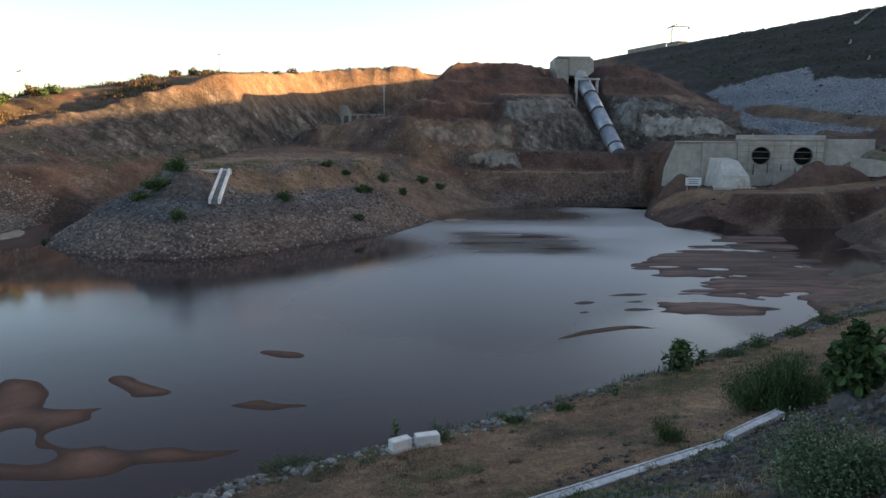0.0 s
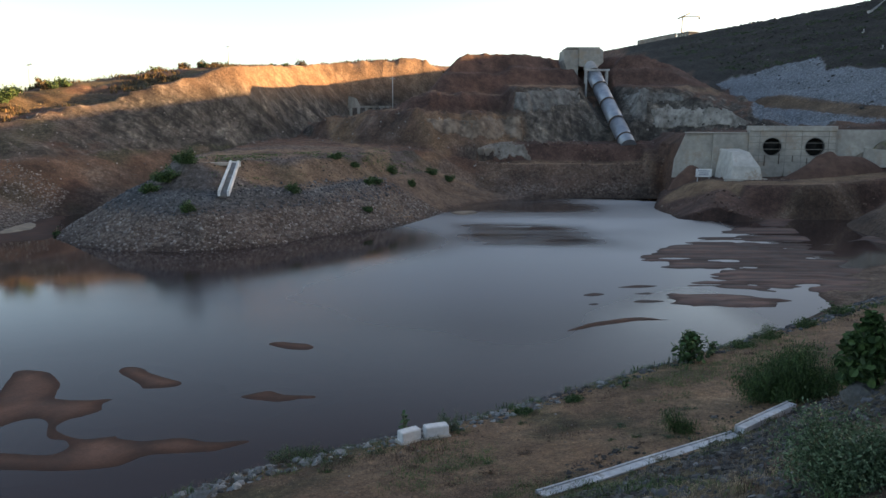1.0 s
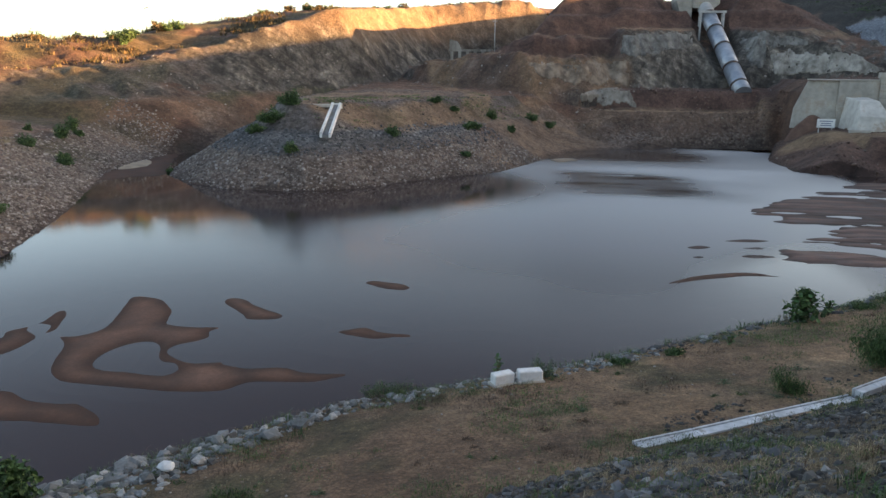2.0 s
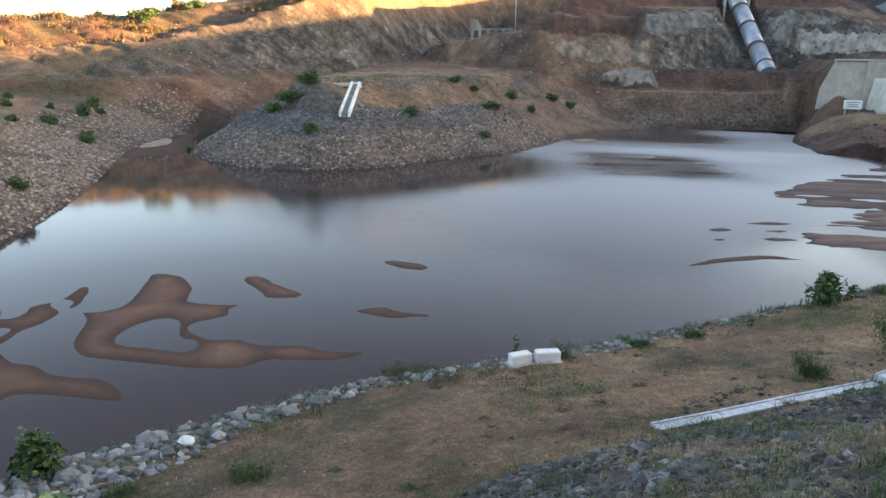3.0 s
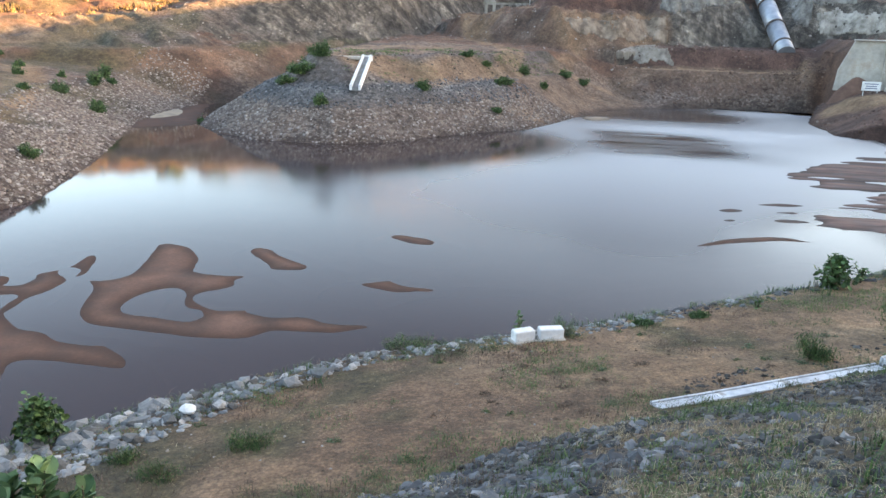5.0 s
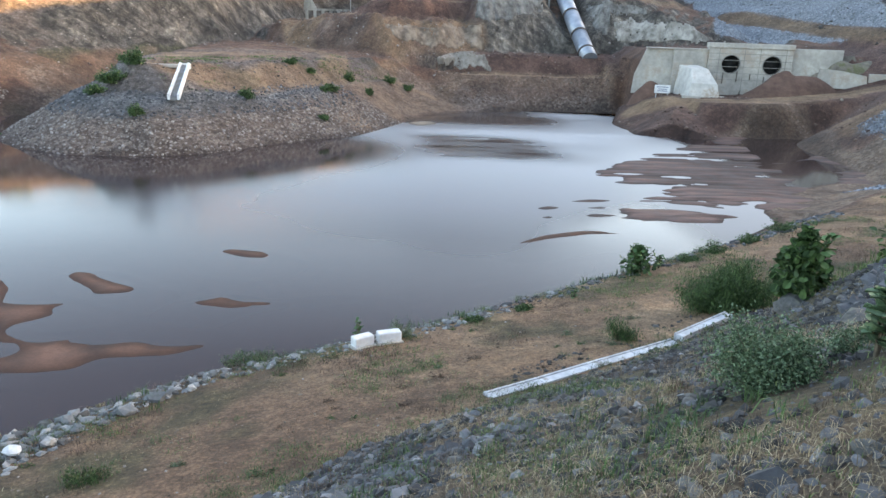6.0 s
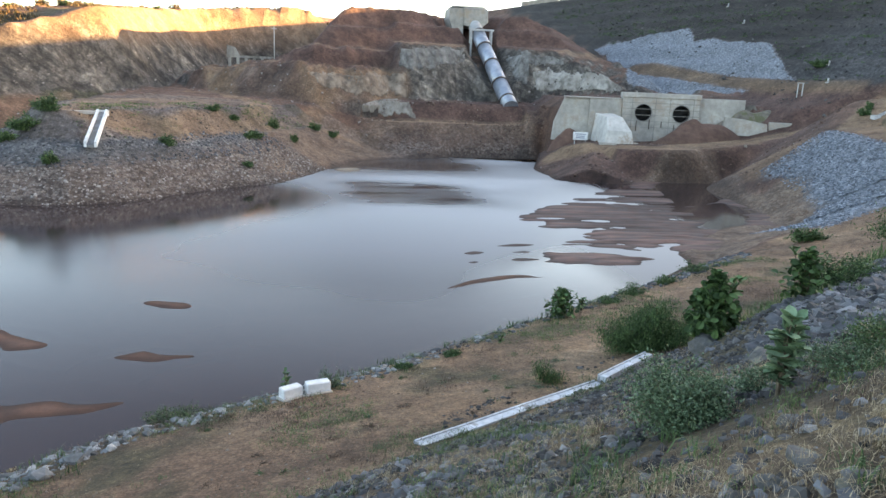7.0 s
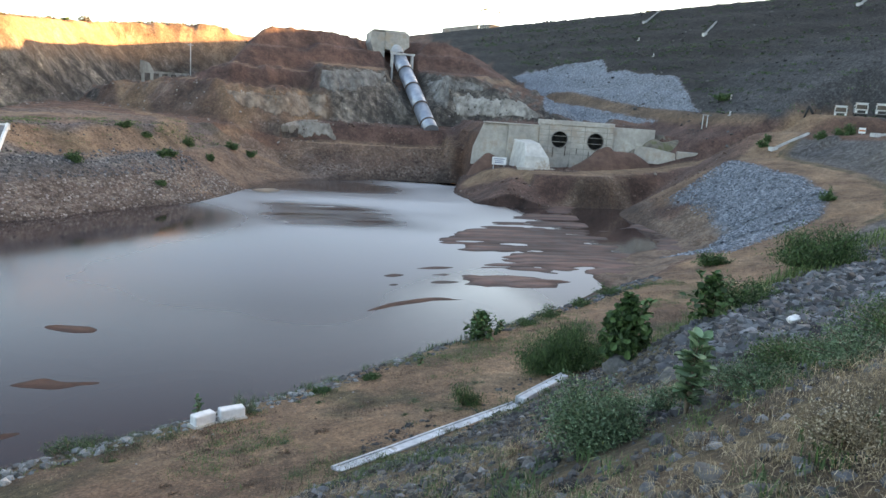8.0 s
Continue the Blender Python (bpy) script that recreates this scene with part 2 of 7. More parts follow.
# ---- plan ----
POND = [(-75, -40), (-45, -13), (-30, -1), (-12.6, 13.3), (-5.9, 19.8), (0.7, 23.8), (8.9, 29.6), (16, 34.6), (22, 40.5),
        (22.4, 43), (24, 46), (29, 51), (34.5, 54.6), (37.6, 60), (39.4, 66), (42.0, 72.5), (43.8, 79), (40.5, 80.6), (36.5, 78.2), (31.5, 77.0), (27.2, 77.6), (25.2, 79.2), (25.0, 84.1), (25.7, 89.8), (27.7, 95.5), (29.5, 101),
        (17, 101), (9, 97.5), (3.3, 93.5), (-1.5, 80.4), (-4.6, 72.2), (-7.3, 70.0), (-11.5, 65.6), (-15.6, 59.7), (-19.6, 57.6),
        (-26.4, 57.6), (-30.2, 59.8), (-34.5, 64), (-36.5, 69), (-37.5, 76), (-41, 86), (-43.5, 86), (-42.5, 76), (-41, 64), (-33.7, 48.3),
        (-31.3, 42.4), (-28.3, 34.3), (-28.8, 30), (-38, 12), (-60, -10), (-85, -30)]
# the track along the near bank: x, y and height of its middle
TRACK = [(-72, -43.7, 1.2), (-42, -16.7, 1.2), (-27, -4.7, 1.2), (-9.6, 9.6, 1.2), (-2.9, 16.1, 1.2), (3.7, 20.1, 1.2), (11.9, 25.9, 1.25),
         (19, 30.5, 1.5), (26, 35, 1.9), (31, 38.4, 2.4), (36.5, 40.5, 3.5), (42.5, 42.5, 4.9), (48, 48, 6.1), (51, 55, 6.9), (53.5, 68, 7.5), (60, 73, 10.2), (67, 79, 12.4)]
# the haul road from the outlet to the yard: x, y and height
HAUL_ROAD = [(29, 90, 3.3), (34, 85.5, 3.4), (40, 83.4, 3.6), (46, 84.6, 4.0), (51.8, 85.6, 4.5), (56.6, 84.2, 5.8), (60, 82, 7.4), (64, 80, 9.4), (68, 78.8, 11.4), (72, 78, 12.8)]
LEFT_PATH = [(-31, 27), (-35.5, 35.5), (-38, 41), (-44, 51), (-50, 61), (-58, 70)]
LIT_PATH = [(-100, 58), (-66, 67.6), (-65.8, 74.8), (-61.5, 80.1), (-57.7, 88.7)]
# foot of the dumped fill that carries it
DAM_TRACK = [(37.6, 121), (43.2, 123.4), (50, 131), (55, 133), (56.6, 129), (58.4, 116.8), (60.4, 104.8), (63.1, 93.5), (66, 86)]
FILL = [(24.6, 84), (24.9, 76), (29.8, 74), (34.5, 78), (40.5, 81), (44.6, 79.5), (42.8, 73), (40.0, 66.5), (39.8, 62.2), (43.4, 63.6), (47, 66.5), (51.5, 71.5), (62, 78), (62, 100), (25, 100)]
SPUR_TRACK = [(-22, 69.5), (-15, 73), (-8, 84), (-9, 98), (-14, 108), (-18, 122)]
CLIFF_FOOT = [(-150, 30), (-80, 62), (-49, 84), (-40, 98), (-30, 108), (-24, 114), (-21, 124), (-14, 140), (4, 152), (30, 175), (60, 230)]
HALL_FOOT = [(-32, 134), (-24, 121), (-14, 111), (-4, 106), (5, 107.5), (11, 111), (22, 114), (34, 113), (45, 107), (56, 103), (64, 104), (90, 150)]
PILE = [(8.3, 9.6), (9.6, 7.6), (14, 9.6), (18, 13.0), (21, 16), (19, 18), (14.5, 16.6), (10.5, 14.2), (8.4, 11.6)]
PALE_ROCK = [(55.6, 155.1), (62.1, 145.6), (67.0, 136.2), (65.2, 129.8), (68.7, 111.4), (65.3, 101.0), (63.2, 93.7), (57.8, 104.0), (49.4, 109.5), (47.0, 115.0), (52.1, 126.7), (54.4, 136.0)]
# pale slips of loose earth below the benches
SLIPS = [[(-4.6, 111.5), (-2.6, 108), (-0.4, 106), (-3.0, 98.2), (0, 98.9), (3.8, 100)], [(-13, 117), (-15, 115.5), (-18, 112), (-20, 108)]]
CREST_Z, CREST_SLOPE = 34.0, 0.66


def crest_offset(x, y):
    """Distance from the dam's crest line towards the valley."""
    return ((57.4 + (232 - y) * 0.2975) - x) * 0.9585


def track_place(x, y):
    """Distance right of the near bank's track, and the track's height there."""
    flat_line = [(p[0], p[1]) for p in TRACK]
    d, side, along = line_distance(x, y, flat_line)
    run = [0.0]
    for p, q in zip(flat_line, flat_line[1:]):
        run.append(run[-1] + math.hypot(q[0] - p[0], q[1] - p[1]))
    return d * side, np.interp(along, run, [p[2] for p in TRACK])


def wall_line(x):
    return 97.2 - 0.2 * (x - 30)


def terrain(x, y):
    """Height of the ground, and what it consists of."""
    dw = pool_distance(x, y, POND)
    dp, zp = track_place(x, y)
    n1, n2, n3 = fbm(x, y, 14, 4, 1), fbm(x, y, 3.0, 4, 2), fbm(x, y, 40, 3, 3)
    # stone-faced spit, its upper tier and the terraces behind
    low = np.interp(dw + 0.2 * n2, [-6, -1.5, 0, 6.2, 7.2, 10.3, 28, 60], [-1.6, -0.5, 0, 3.9, 4.05, 6.5, 7.4, 8.6])
    left = np.interp(dw + 0.35 * n2, [-6, -1.5, 0, 8, 14, 30, 60], [-1.6, -0.5, 0, 3.4, 4.2, 5.6, 8])
    gap = np.interp(dw, [0, 3, 7, 12, 30], [0, 1.1, 1.9, 3.0, 6.2])
    mid = np.interp(y, [60, 78, 86, 96], [-36.5, -38.5, -42.3, -47])
    wl = smooth(mid - x, -1.0, 1.5)
    shore = low * (1 - wl) + left * wl
    shore = np.where((x < -28) & (y > 76), shore + (np.minimum(gap, shore) - shore) * smooth(y, 78, 90) * smooth(-x, 28, 34), shore)
    # low red berms at the head of the pond
    head = np.interp(y - 0.25 * np.clip(9 - x, 0, 30) + (0.7 * n1 + 0.3 * n2) * (1 - 0.75 * smooth(y, 102, 104)), [93, 97.8, 101.3, 103.3, 104.2, 104.6, 107.2, 108.9, 113], [0, 0, 1.4, 2.9, 4.0, 4.45, 4.6, 7.2, 7.5])
    wh = smooth(x, -4, 8)
    z = shore * (1 - wh) + np.minimum(np.maximum(head, np.interp(dw, [-6, 0, 2, 5], [-1.5, 0, 0.6, 1.0])), np.interp(dw + 0.6 * n2 * smooth(dw, 0.3, 1.5), [-6, 0, 0.8, 3.6, 6, 9, 30], [-1.5, 0, 1.1, 4.9, 7.4, 8.5, 9])) * wh
    # dumped fill and mud on the right of the pond
    df = -pool_distance(x + 0.9 * n1, y + 0.9 * n2, FILL)
    top = np.interp(x + 0.5 * n1, [22, 30, 36, 42, 50, 56], [1.7, 2.3, 2.8, 3.4, 4.4, 5.6])
    mud = np.minimum(0.05 * dw, 0.55) + 0.06 * n1 + np.clip(np.minimum(top, 0.42 * np.clip(df, 0, None) * (1 + 0.3 * n1)), 0, None)
    mud = np.where(dw < 0, np.interp(dw, [-6, 0], [-0.9, 0]), mud)
    wm = smooth(x, 21, 25) * (1 - smooth(y, 96, 99) * (1 - smooth(x, 30, 31.5)))
    z = z * (1 - wm) + mud * wm
    yard = smooth(x, 29, 33) * smooth(y, 84, 88) * (1 - smooth(y, 99, 102))
    z = z * (1 - yard) + np.interp(x, [30, 44, 50, 54, 58, 62, 64], [3.4, 3.6, 4.1, 5.2, 6.8, 9.5, 10.4]) * yard
    wy = wall_line(x)
    back = np.interp(y - wy, [0.5, 1.2, 8, 14], [0, 8.7, 9.6, 10.6]) * smooth(x, 30, 31)
    z = np.maximum(z, np.where((y - wy > 0.5) & (x < 75), np.minimum(back, np.interp(x, [29, 33, 54, 62], [6, 8.8, 9.9, 11.5])), -5))
    link = np.interp(y + 0.8 * n1, [97.5, 100, 104, 109, 112], [2.2, 4.0, 5.2, 7.0, 7.6]) * smooth(dw, 0.0, 2.2)
    z = np.where((x > 26) & (x < 33.5) & (y > 97) & (y < 113), np.maximum(z, link * smooth(x, 26, 29)), z)
    # rock hall behind the pipe, its benches and the red hill above
    hd, hs, ha = line_distance(x, y, HALL_FOOT)
    h = -hd * hs
    hb = h + 0.9 * n1
    soft = np.interp(hb, [-2, 0, 4.6, 6.8, 8.2, 11.2, 14.0, 16.2, 19.0], [0, 0.3, 5.2, 5.5, 8.2, 8.6, 11.8, 12.2, 16.0])
    hard = np.interp(hb, [-2, 0, 1.2, 6.0, 13.2, 15.4, 17.0, 20.0], [0, 0.3, 3.2, 9.5, 10.3, 13.0, 13.4, 16.8])
    shelf = np.interp(x, [28, 32, 37, 45, 50], [17.6, 17.2, 15.0, 10.4, 9.4]) - 6.3
    hard = np.where(x > 28, np.minimum(hard, shelf + 0.5 * np.clip(h - 6, 0, None)), hard)
    wr = smooth(x, 8.5, 11)
    cap = np.interp(x + 0.03 * (y - 130) + 0.3 * n3, [-24, -10, -4, -0.8, 1.5, 3.5, 9, 28, 34, 40, 45, 50, 54], [9.5, 11.6, 14.0, 18.0, 20.6, 21.7, 21.8, 21.9, 21.9, 20.0, 16.0, 11.5, 9.0])
    hall = np.minimum(6.3 + soft * (1 - wr) + hard * wr, cap + 0.3 * n2)
    trench = 7.05 + (y - 109.3) * 0.588 - 1.45 + 1.3 * np.clip(np.abs(x - (26.75 - (y - 109.3) * 0.086)) - 1.9, 0, None)
    hall = np.where((y > 107) & (y < 131.5), np.minimum(hall, np.maximum(trench, 5.2)), hall)
    seat = 17.6 + 1.2 * np.clip(np.abs(x - 23.6) - 3.6, 0, None) + 0.8 * np.clip(y - 134, 0, None)
    hall = np.where((y >= 130) & (y < 142), np.minimum(hall, seat), hall)
    hall = np.where((np.abs(x - 25.3) < 2.7) & (y > 122) & (y < 128.2), np.minimum(hall, np.interp(y, [122, 128.2], [13.0, 14.6])), hall)
    z = np.maximum(z, np.where(h > 0, hall, -5))
    # quarried hillside
    cd, cs, ca = line_distance(x, y, CLIFF_FOOT)
    c = -cd * cs
    xx = x + 0.25 * (y - 120)
    edge = np.interp(xx, [-150, -80, -62.5, -50.5, -35.4, -19.7, 1.4, 6, 10, 30], [7, 8.5, 9.8, 13.7, 18.8, 21.0, 23.6, 23.2, 21.0, 18])
    over = np.interp(xx, [-150, -85, -69, -57, -38, -20, 0], [12.2, 12.5, 13.6, 16.6, 20.3, 21.4, 23.8])
    lift = np.interp(c + 0.7 * n1, [0, 2, 6, 11.5], [0, 0.10, 0.42, 1.0])
    hill = 5.6 + (edge - 5.6) * lift + np.clip(over - edge, 0, None) * smooth(c, 12, 27) + 0.2 * n1
    hill = np.where(c <= 0, np.where(x < -18, 5.6 + 0.7 * c, -5), hill)
    z = np.maximum(z, hill)
    # near bank
    drop = np.where(x < 24, np.interp(x, [20, 24], [0.58, 0.45]), np.interp(zp, [1.2, 2, 3, 5, 7], [0.58, 0.38, 0.36, 0.58, 0.66]))
    bank = zp + 0.17 * np.clip(dp, -3.7, 3.7) + 0.6 * np.clip(dp - 3.7, 0, None) - drop * np.clip(-dp - 3.7, 0, None)
    bank = bank + 0.9 * np.exp(-((dp - 8.5) / 2.4) ** 2) * smooth(x, 7.0, 10.5) * (1 - smooth(x, 26, 33)) + 0.25 * n1 * smooth(dp, 5, 8)
    bank = np.where(bank > 10.4, 10.4 + (bank - 10.4) * 0.1, bank)
    on_bank = (dp > -5.2) & (x < 24)
    z = np.where(on_bank, bank, np.where((x >= 24) & (dp > -26), np.maximum(z, bank), z))
    # dam
    co = crest_offset(x, y)
    dam = np.where(co > -8, CREST_Z - CREST_SLOPE * np.clip(co, 0, None), CREST_Z - 0.66 * (-co - 8))
    dam = dam + 0.16 * np.sin(co * 1.35) * (co > 1)
    on_dam = dam > z
    z = np.maximum(z, dam)
    yard2 = 1 - smooth(np.hypot(x - 71.5, y - 75.5), 6.5, 10)
    z = z * (1 - yard2) + 12.8 * yard2
    hr, _, hal = line_distance(x, y, [p[:2] for p in HAUL_ROAD])
    run = np.cumsum([0] + [math.hypot(q[0] - p[0], q[1] - p[1]) for p, q in zip(HAUL_ROAD, HAUL_ROAD[1:])])
    wroad = (1 - smooth(hr, 3.0, 5.0)) * (x > 33)
    z = z * (1 - wroad) + np.interp(hal, run, [p[2] for p in HAUL_ROAD]) * wroad
    on_dam = on_dam & (wroad < 0.85)
    rough = np.where(dw > 0.4, 1.0, 0.0)
    z = z + rough * (0.10 * n2 + 0.06 * fbm(x, y, 0.9, 2, 8)) * np.where(on_bank & (dp < 4), 0.5, 1.0)
    gully = np.abs(fbm(np.where(c > 0, ca, ha), np.where(c > 0, c, h) * 0.3, 4.2, 3, 19))
    fins = 1 - np.abs(fbm(np.where(c > 0, ca + 0.5 * c, ha), np.where(c > 0, c, h) * 0.22, 2.6, 3, 23))
    on_rock = smooth(np.where(c > 0, c, h), 0.5, 3.0) * np.where(c > 0, 1 - 0.7 * smooth(z, 12, 17), 1 - smooth(z, 13, 16.5))
    cliffy = ((h > 0) | (c > 0)) & ~on_dam
    z = z + np.where(cliffy, (0.35 * np.abs(fbm(x, y, 5.0, 4, 9)) + 0.22 * fbm(x, y, 1.8, 3, 10) + 1.2 * gully + 1.2 * (fins - 0.8)) * on_rock + 0.1 * fbm(x, y, 2.2, 3, 10), 0)
    earth = ((h > 0) & (z > 11) | (dw > 0.6) & (x > 4) & (y > 97) & (y < 114) | (dw > 8) & (y > 60) & (x < 4) & (c < 1)) & ~on_dam
    z = z + np.where(earth, 0.34 * (np.abs(fbm(x * 1.3, y * 0.7, 3.4, 4, 29)) - 0.25) + 0.16 * fbm(x, y, 1.1, 2, 30), 0) * np.where(y - wall_line(x) > -6, (np.abs(y - wall_line(x)) > 2.5) | (x < 29), 1) * np.where((x > 7) & (y > 103) & (y < 110), 0.3, 1.0)
    return z, dict(dw=dw, dp=dp, h=h, c=c, on_dam=on_dam, on_bank=on_bank, wl=wl, n1=n1, n2=n2, n3=n3)


def steps(*runs):
    out = []
    for a, b_, d in runs:
        out += list(np.arange(a, b_, d))
    return np.array(out + [runs[-1][1]])


def stony(x, y, dp):
    """Where the near bank is covered with quarry stone."""
    n = fbm(x, y, 5, 3, 5) + 0.4 * fbm(x, y, 1.8, 3, 12)
    foot = smooth(dp, 3.9, 4.6) * (1 - smooth(dp, 7.0, 9.0)) * (1 - smooth(x, 0.5, 4.5))
    ridge = smooth(x, 8.0, 10.5) * smooth(dp, 8.3, 9.6) * (1 - smooth(dp, 13.0, 14.6)) * (1 - smooth(x, 24, 29))
    far = smooth(x, 34, 38) * smooth(dp, 1.6, 2.8)
    pile = smooth(-pool_distance(x + 0.5 * n, y + 0.5 * n, PILE), -0.3, 0.6)
    return np.maximum.reduce([pile, foot * smooth(n, -0.45, 0.0), ridge * smooth(n, -0.5, 0.0), 0.9 * far, smooth(n, 0.36, 0.5) * np.interp(y, [7, 10], [0.15, 0.6])])


def zones(X, Y, Z, k):
    """Weights of the materials: rock, grey stone, scrub / pale earth, wet, dark fill / rubble, dark red earth, dry straw."""
    gy, gx = np.gradient(Z, axis=0) / np.gradient(Y, axis=0), np.gradient(Z, axis=1) / np.gradient(X, axis=1)
    steep = np.hypot(gx, gy)
    dw, dp, h, c, dam, bank = k["dw"], k["dp"], k["h"], k["c"], k["on_dam"], k["on_bank"]
    free = ~dam & ~bank
    f6, f9 = fbm(X, Y, 6, 4, 6), fbm(X, Y, 9, 3, 5)
    rock = smooth(steep + 0.15 * f6, 0.42, 0.62) * (((h > -0.5) & (Z < np.interp(X + 6 * f6, [5, 11], [12.3, 16.2]))) | ((c > 0.5) & (c < 13))) * free * np.where(c > 0.5, 1 - 0.45 * smooth(Z + 2 * f6, 13, 18), 1.0)
    rock = rock * np.where(c > 0.5, 1.0, np.interp(X + 5 * f6, [0, 10], [0.35, 1.0]))
    rock = np.maximum(rock, smooth(c, 0.5, 2.5) * smooth(f9, -0.35, 0.15) * 0.9 * free * (c < 13) * (1 - 0.6 * smooth(Z + 2 * f6, 12, 17)))
    face = (dw > -0.2) & free & (X < 4)
    rubble = face * (1 - smooth(dw + 0.6 * k["n2"], 7.0, 8.4)) * (1 - smooth(X, -1, 3)) * (Y < 80)
    rubble = np.maximum(rubble, 0.6 * ((k["wl"] > 0.5) & (dw < 22)) * smooth(f6, -0.2, 0.3) * free)
    grey = rubble * smooth(dw + 1.5 * f6, 3.6, 6.0) * (1 - k["wl"])
    slope = (dp > np.interp(X, [28, 38], [4.2, 1.5])) & (X < 60) & ~dam
    grey = np.maximum(grey, slope * stony(X, Y, dp) * 0.9)
    apron = smooth(X, 30, 34) * smooth(-dp + 0.8 * k["n2"], 2.0, 3.2) * (1 - smooth(-dp + 1.5 * k["n2"], 9.0, 10.5)) * (1 - smooth(Y, 66, 70)) * ~dam
    grey = np.maximum(grey, apron)
    dt, _, _ = line_distance(X, Y, DAM_TRACK)
    dtrack = (1 - smooth(dt + 0.3 * k["n2"], 0.8, 1.7)) * ((h > 0) | dam)
    red = smooth(Y + 3 * f6, 112, 117) * (1 - smooth(X + 3 * f6, 53, 56)) * dam
    red = np.maximum(red, dam * (1 - smooth(Z + 1.2 * f6, 11.0, 12.2)) * smooth(Y, 79, 82) * (1 - smooth(Y, 104, 108)))
    pale_rock = (1 - dtrack) * inside(X + 0.8 * k["n2"], Y + 1.5 * k["n2"], PALE_ROCK)
    scrub = slope * smooth(f6, -0.3, 0.1) * np.interp(Y, [5, 11], [0.35, 0.8]) * (1 - grey)
    scrub = np.maximum(scrub, bank * (np.abs(dp) < 4.5) * smooth(fbm(X, Y, 2.6, 4, 41), 0.05, 0.32) * 0.7)
    scrub = np.maximum(scrub, free * (c > 15) * smooth(f6, -0.15, 0.2) * 0.7 * (X < -18))
    # shade painted along a bank turned from the sun, as dark red earth
    bank_shade = np.exp(-((c - 15.5) / 1.6) ** 2) * free * (X + 0.25 * (Y - 120) < -30)
    scrub = np.maximum(scrub, free * (k["wl"] > 0.5) * smooth(fbm(X, Y, 7, 3, 15), 0.0, 0.3) * 0.5)
    tier = free * (dw > 6.5) * (dw < 30) * (X < -1) * (X > -34) * (Y < 100) * (k["wl"] < 0.5)
    scrub = np.maximum(scrub, tier * smooth(f6 + 0.5 * k["n2"], 0.0, 0.4) * 0.35 * (1 - smooth(dw, 11, 13)))
    rubble = np.maximum(rubble, tier * (0.6 + 0.35 * smooth(-f6 + 0.5 * k["n2"], -0.3, 0.2)))
    grey = np.maximum(grey, tier * (1 - smooth(dw, 10.5, 12)) * 0.5)
    grey = np.maximum(grey, 0.4 * dam * (1 - smooth(Y + 4 * f6, 92, 108)) * (1 - smooth(Z, 20, 28)) * smooth(Z, 11.5, 13))
    scrub = np.maximum(scrub, free * (X < -29) * (dw > 7.5) * (c < 2) * smooth(fbm(X, Y, 6, 4, 61), -0.25, 0.2) * 0.65)
    straw = slope * smooth(fbm(X, Y, 3.2, 4, 14), -0.05, 0.25) * np.interp(Y, [4.5, 7.5], [0.8, 0.35]) * (1 - 0.7 * grey)
    track = smooth(np.interp(X, [28, 38], [4.4, 2.7]) - np.abs(dp + 0.4 * k["n2"]), 0, 0.8) * (0.55 + 0.4 * smooth(f6 + 0.5 * k["n2"], -0.3, 0.3))
    hr, _, _ = line_distance(X, Y, [p[:2] for p in HAUL_ROAD])
    sp, _, _ = line_distance(X, Y, SPUR_TRACK)
    lp = np.minimum(line_distance(X, Y, LEFT_PATH)[0], line_distance(X, Y, LIT_PATH)[0])
    pale = np.maximum.reduce([(1 - smooth(lp + 0.5 * k["n2"], 1.4, 2.6)) * 0.9 * (dw > 2), track * ~dam, (1 - smooth(hr + 0.8 * k["n2"], 2.0, 3.2)) * (0.8 + 0.2 * smooth(f6, -0.3, 0.3)) * (Y > 74), (1 - smooth(sp, 1.2, 2.2)) * 0.7])
    # weathered pale earth high on the hill, partly painted for the sunlight on it
    pale = np.maximum(pale, free * (c > 3) * (c < 14) * smooth(Z + 2 * f6, 13, 18) * 0.6)
    wet = 1 - smooth(dw + 0.3 * k["n2"], 0.1, 0.9)
    ledge = smooth(X, 4, 8) * (Y > 101) * (Y < 107.6) * free * (X < 31) * (1 - smooth(steep, 0.15, 0.4)) * 0.95
    pale = np.maximum.reduce([pale, ledge, tier * smooth(dw, 11.5, 13) * smooth(f9, -0.3, 0.3) * 0.6])
    shore_rubble = smooth(X, 2, 8) * (Y > 96.5) * (Y < 104.2) * free * (X < 29) * smooth(f6, -0.1, 0.35) * 0.6
    rubble = np.maximum(rubble, shore_rubble)
    flatmud = smooth(X, 21, 24) * (dp < -4.5) * (Y < 99) * free
    fill = smooth(-pool_distance(X + k['n2'], Y + k['n2'], FILL), 0.0, 1.0)
    spill = (1 - smooth(np.hypot((X - 46) / 1.1, (Y - 70.5) / 2.0) + 1.2 * k["n2"] + 1.5 * f6, 1.6, 3.4)) * flatmud
    pale = np.maximum.reduce([pale, flatmud * (1 - fill) * 0.36, 0.6 * spill])
    dark = np.maximum(flatmud * (1 - pale) * (0.15 + 0.65 * fill * smooth(f6, -0.5, 0.1)), ((h > 0) & (Z > np.interp(X + 6 * f6, [5, 11], [12.3, 16.2]))) * free * 0.9)
    dark = np.maximum(dark, smooth(X, 8, 11) * smooth(Y, 106.8, 107.6) * (1 - smooth(Y, 113, 115)) * free * (X < 62))
    dark = np.maximum.reduce([dark, bank_shade, red * (Y < 108)])
    inlet = (X < -34) * (Y > 76) * (Y < 108) * (c < 1.5) * free
    rubble = np.maximum(rubble, 0.9 * inlet * smooth(f6 + 0.5 * k["n2"], -0.4, 0.1))
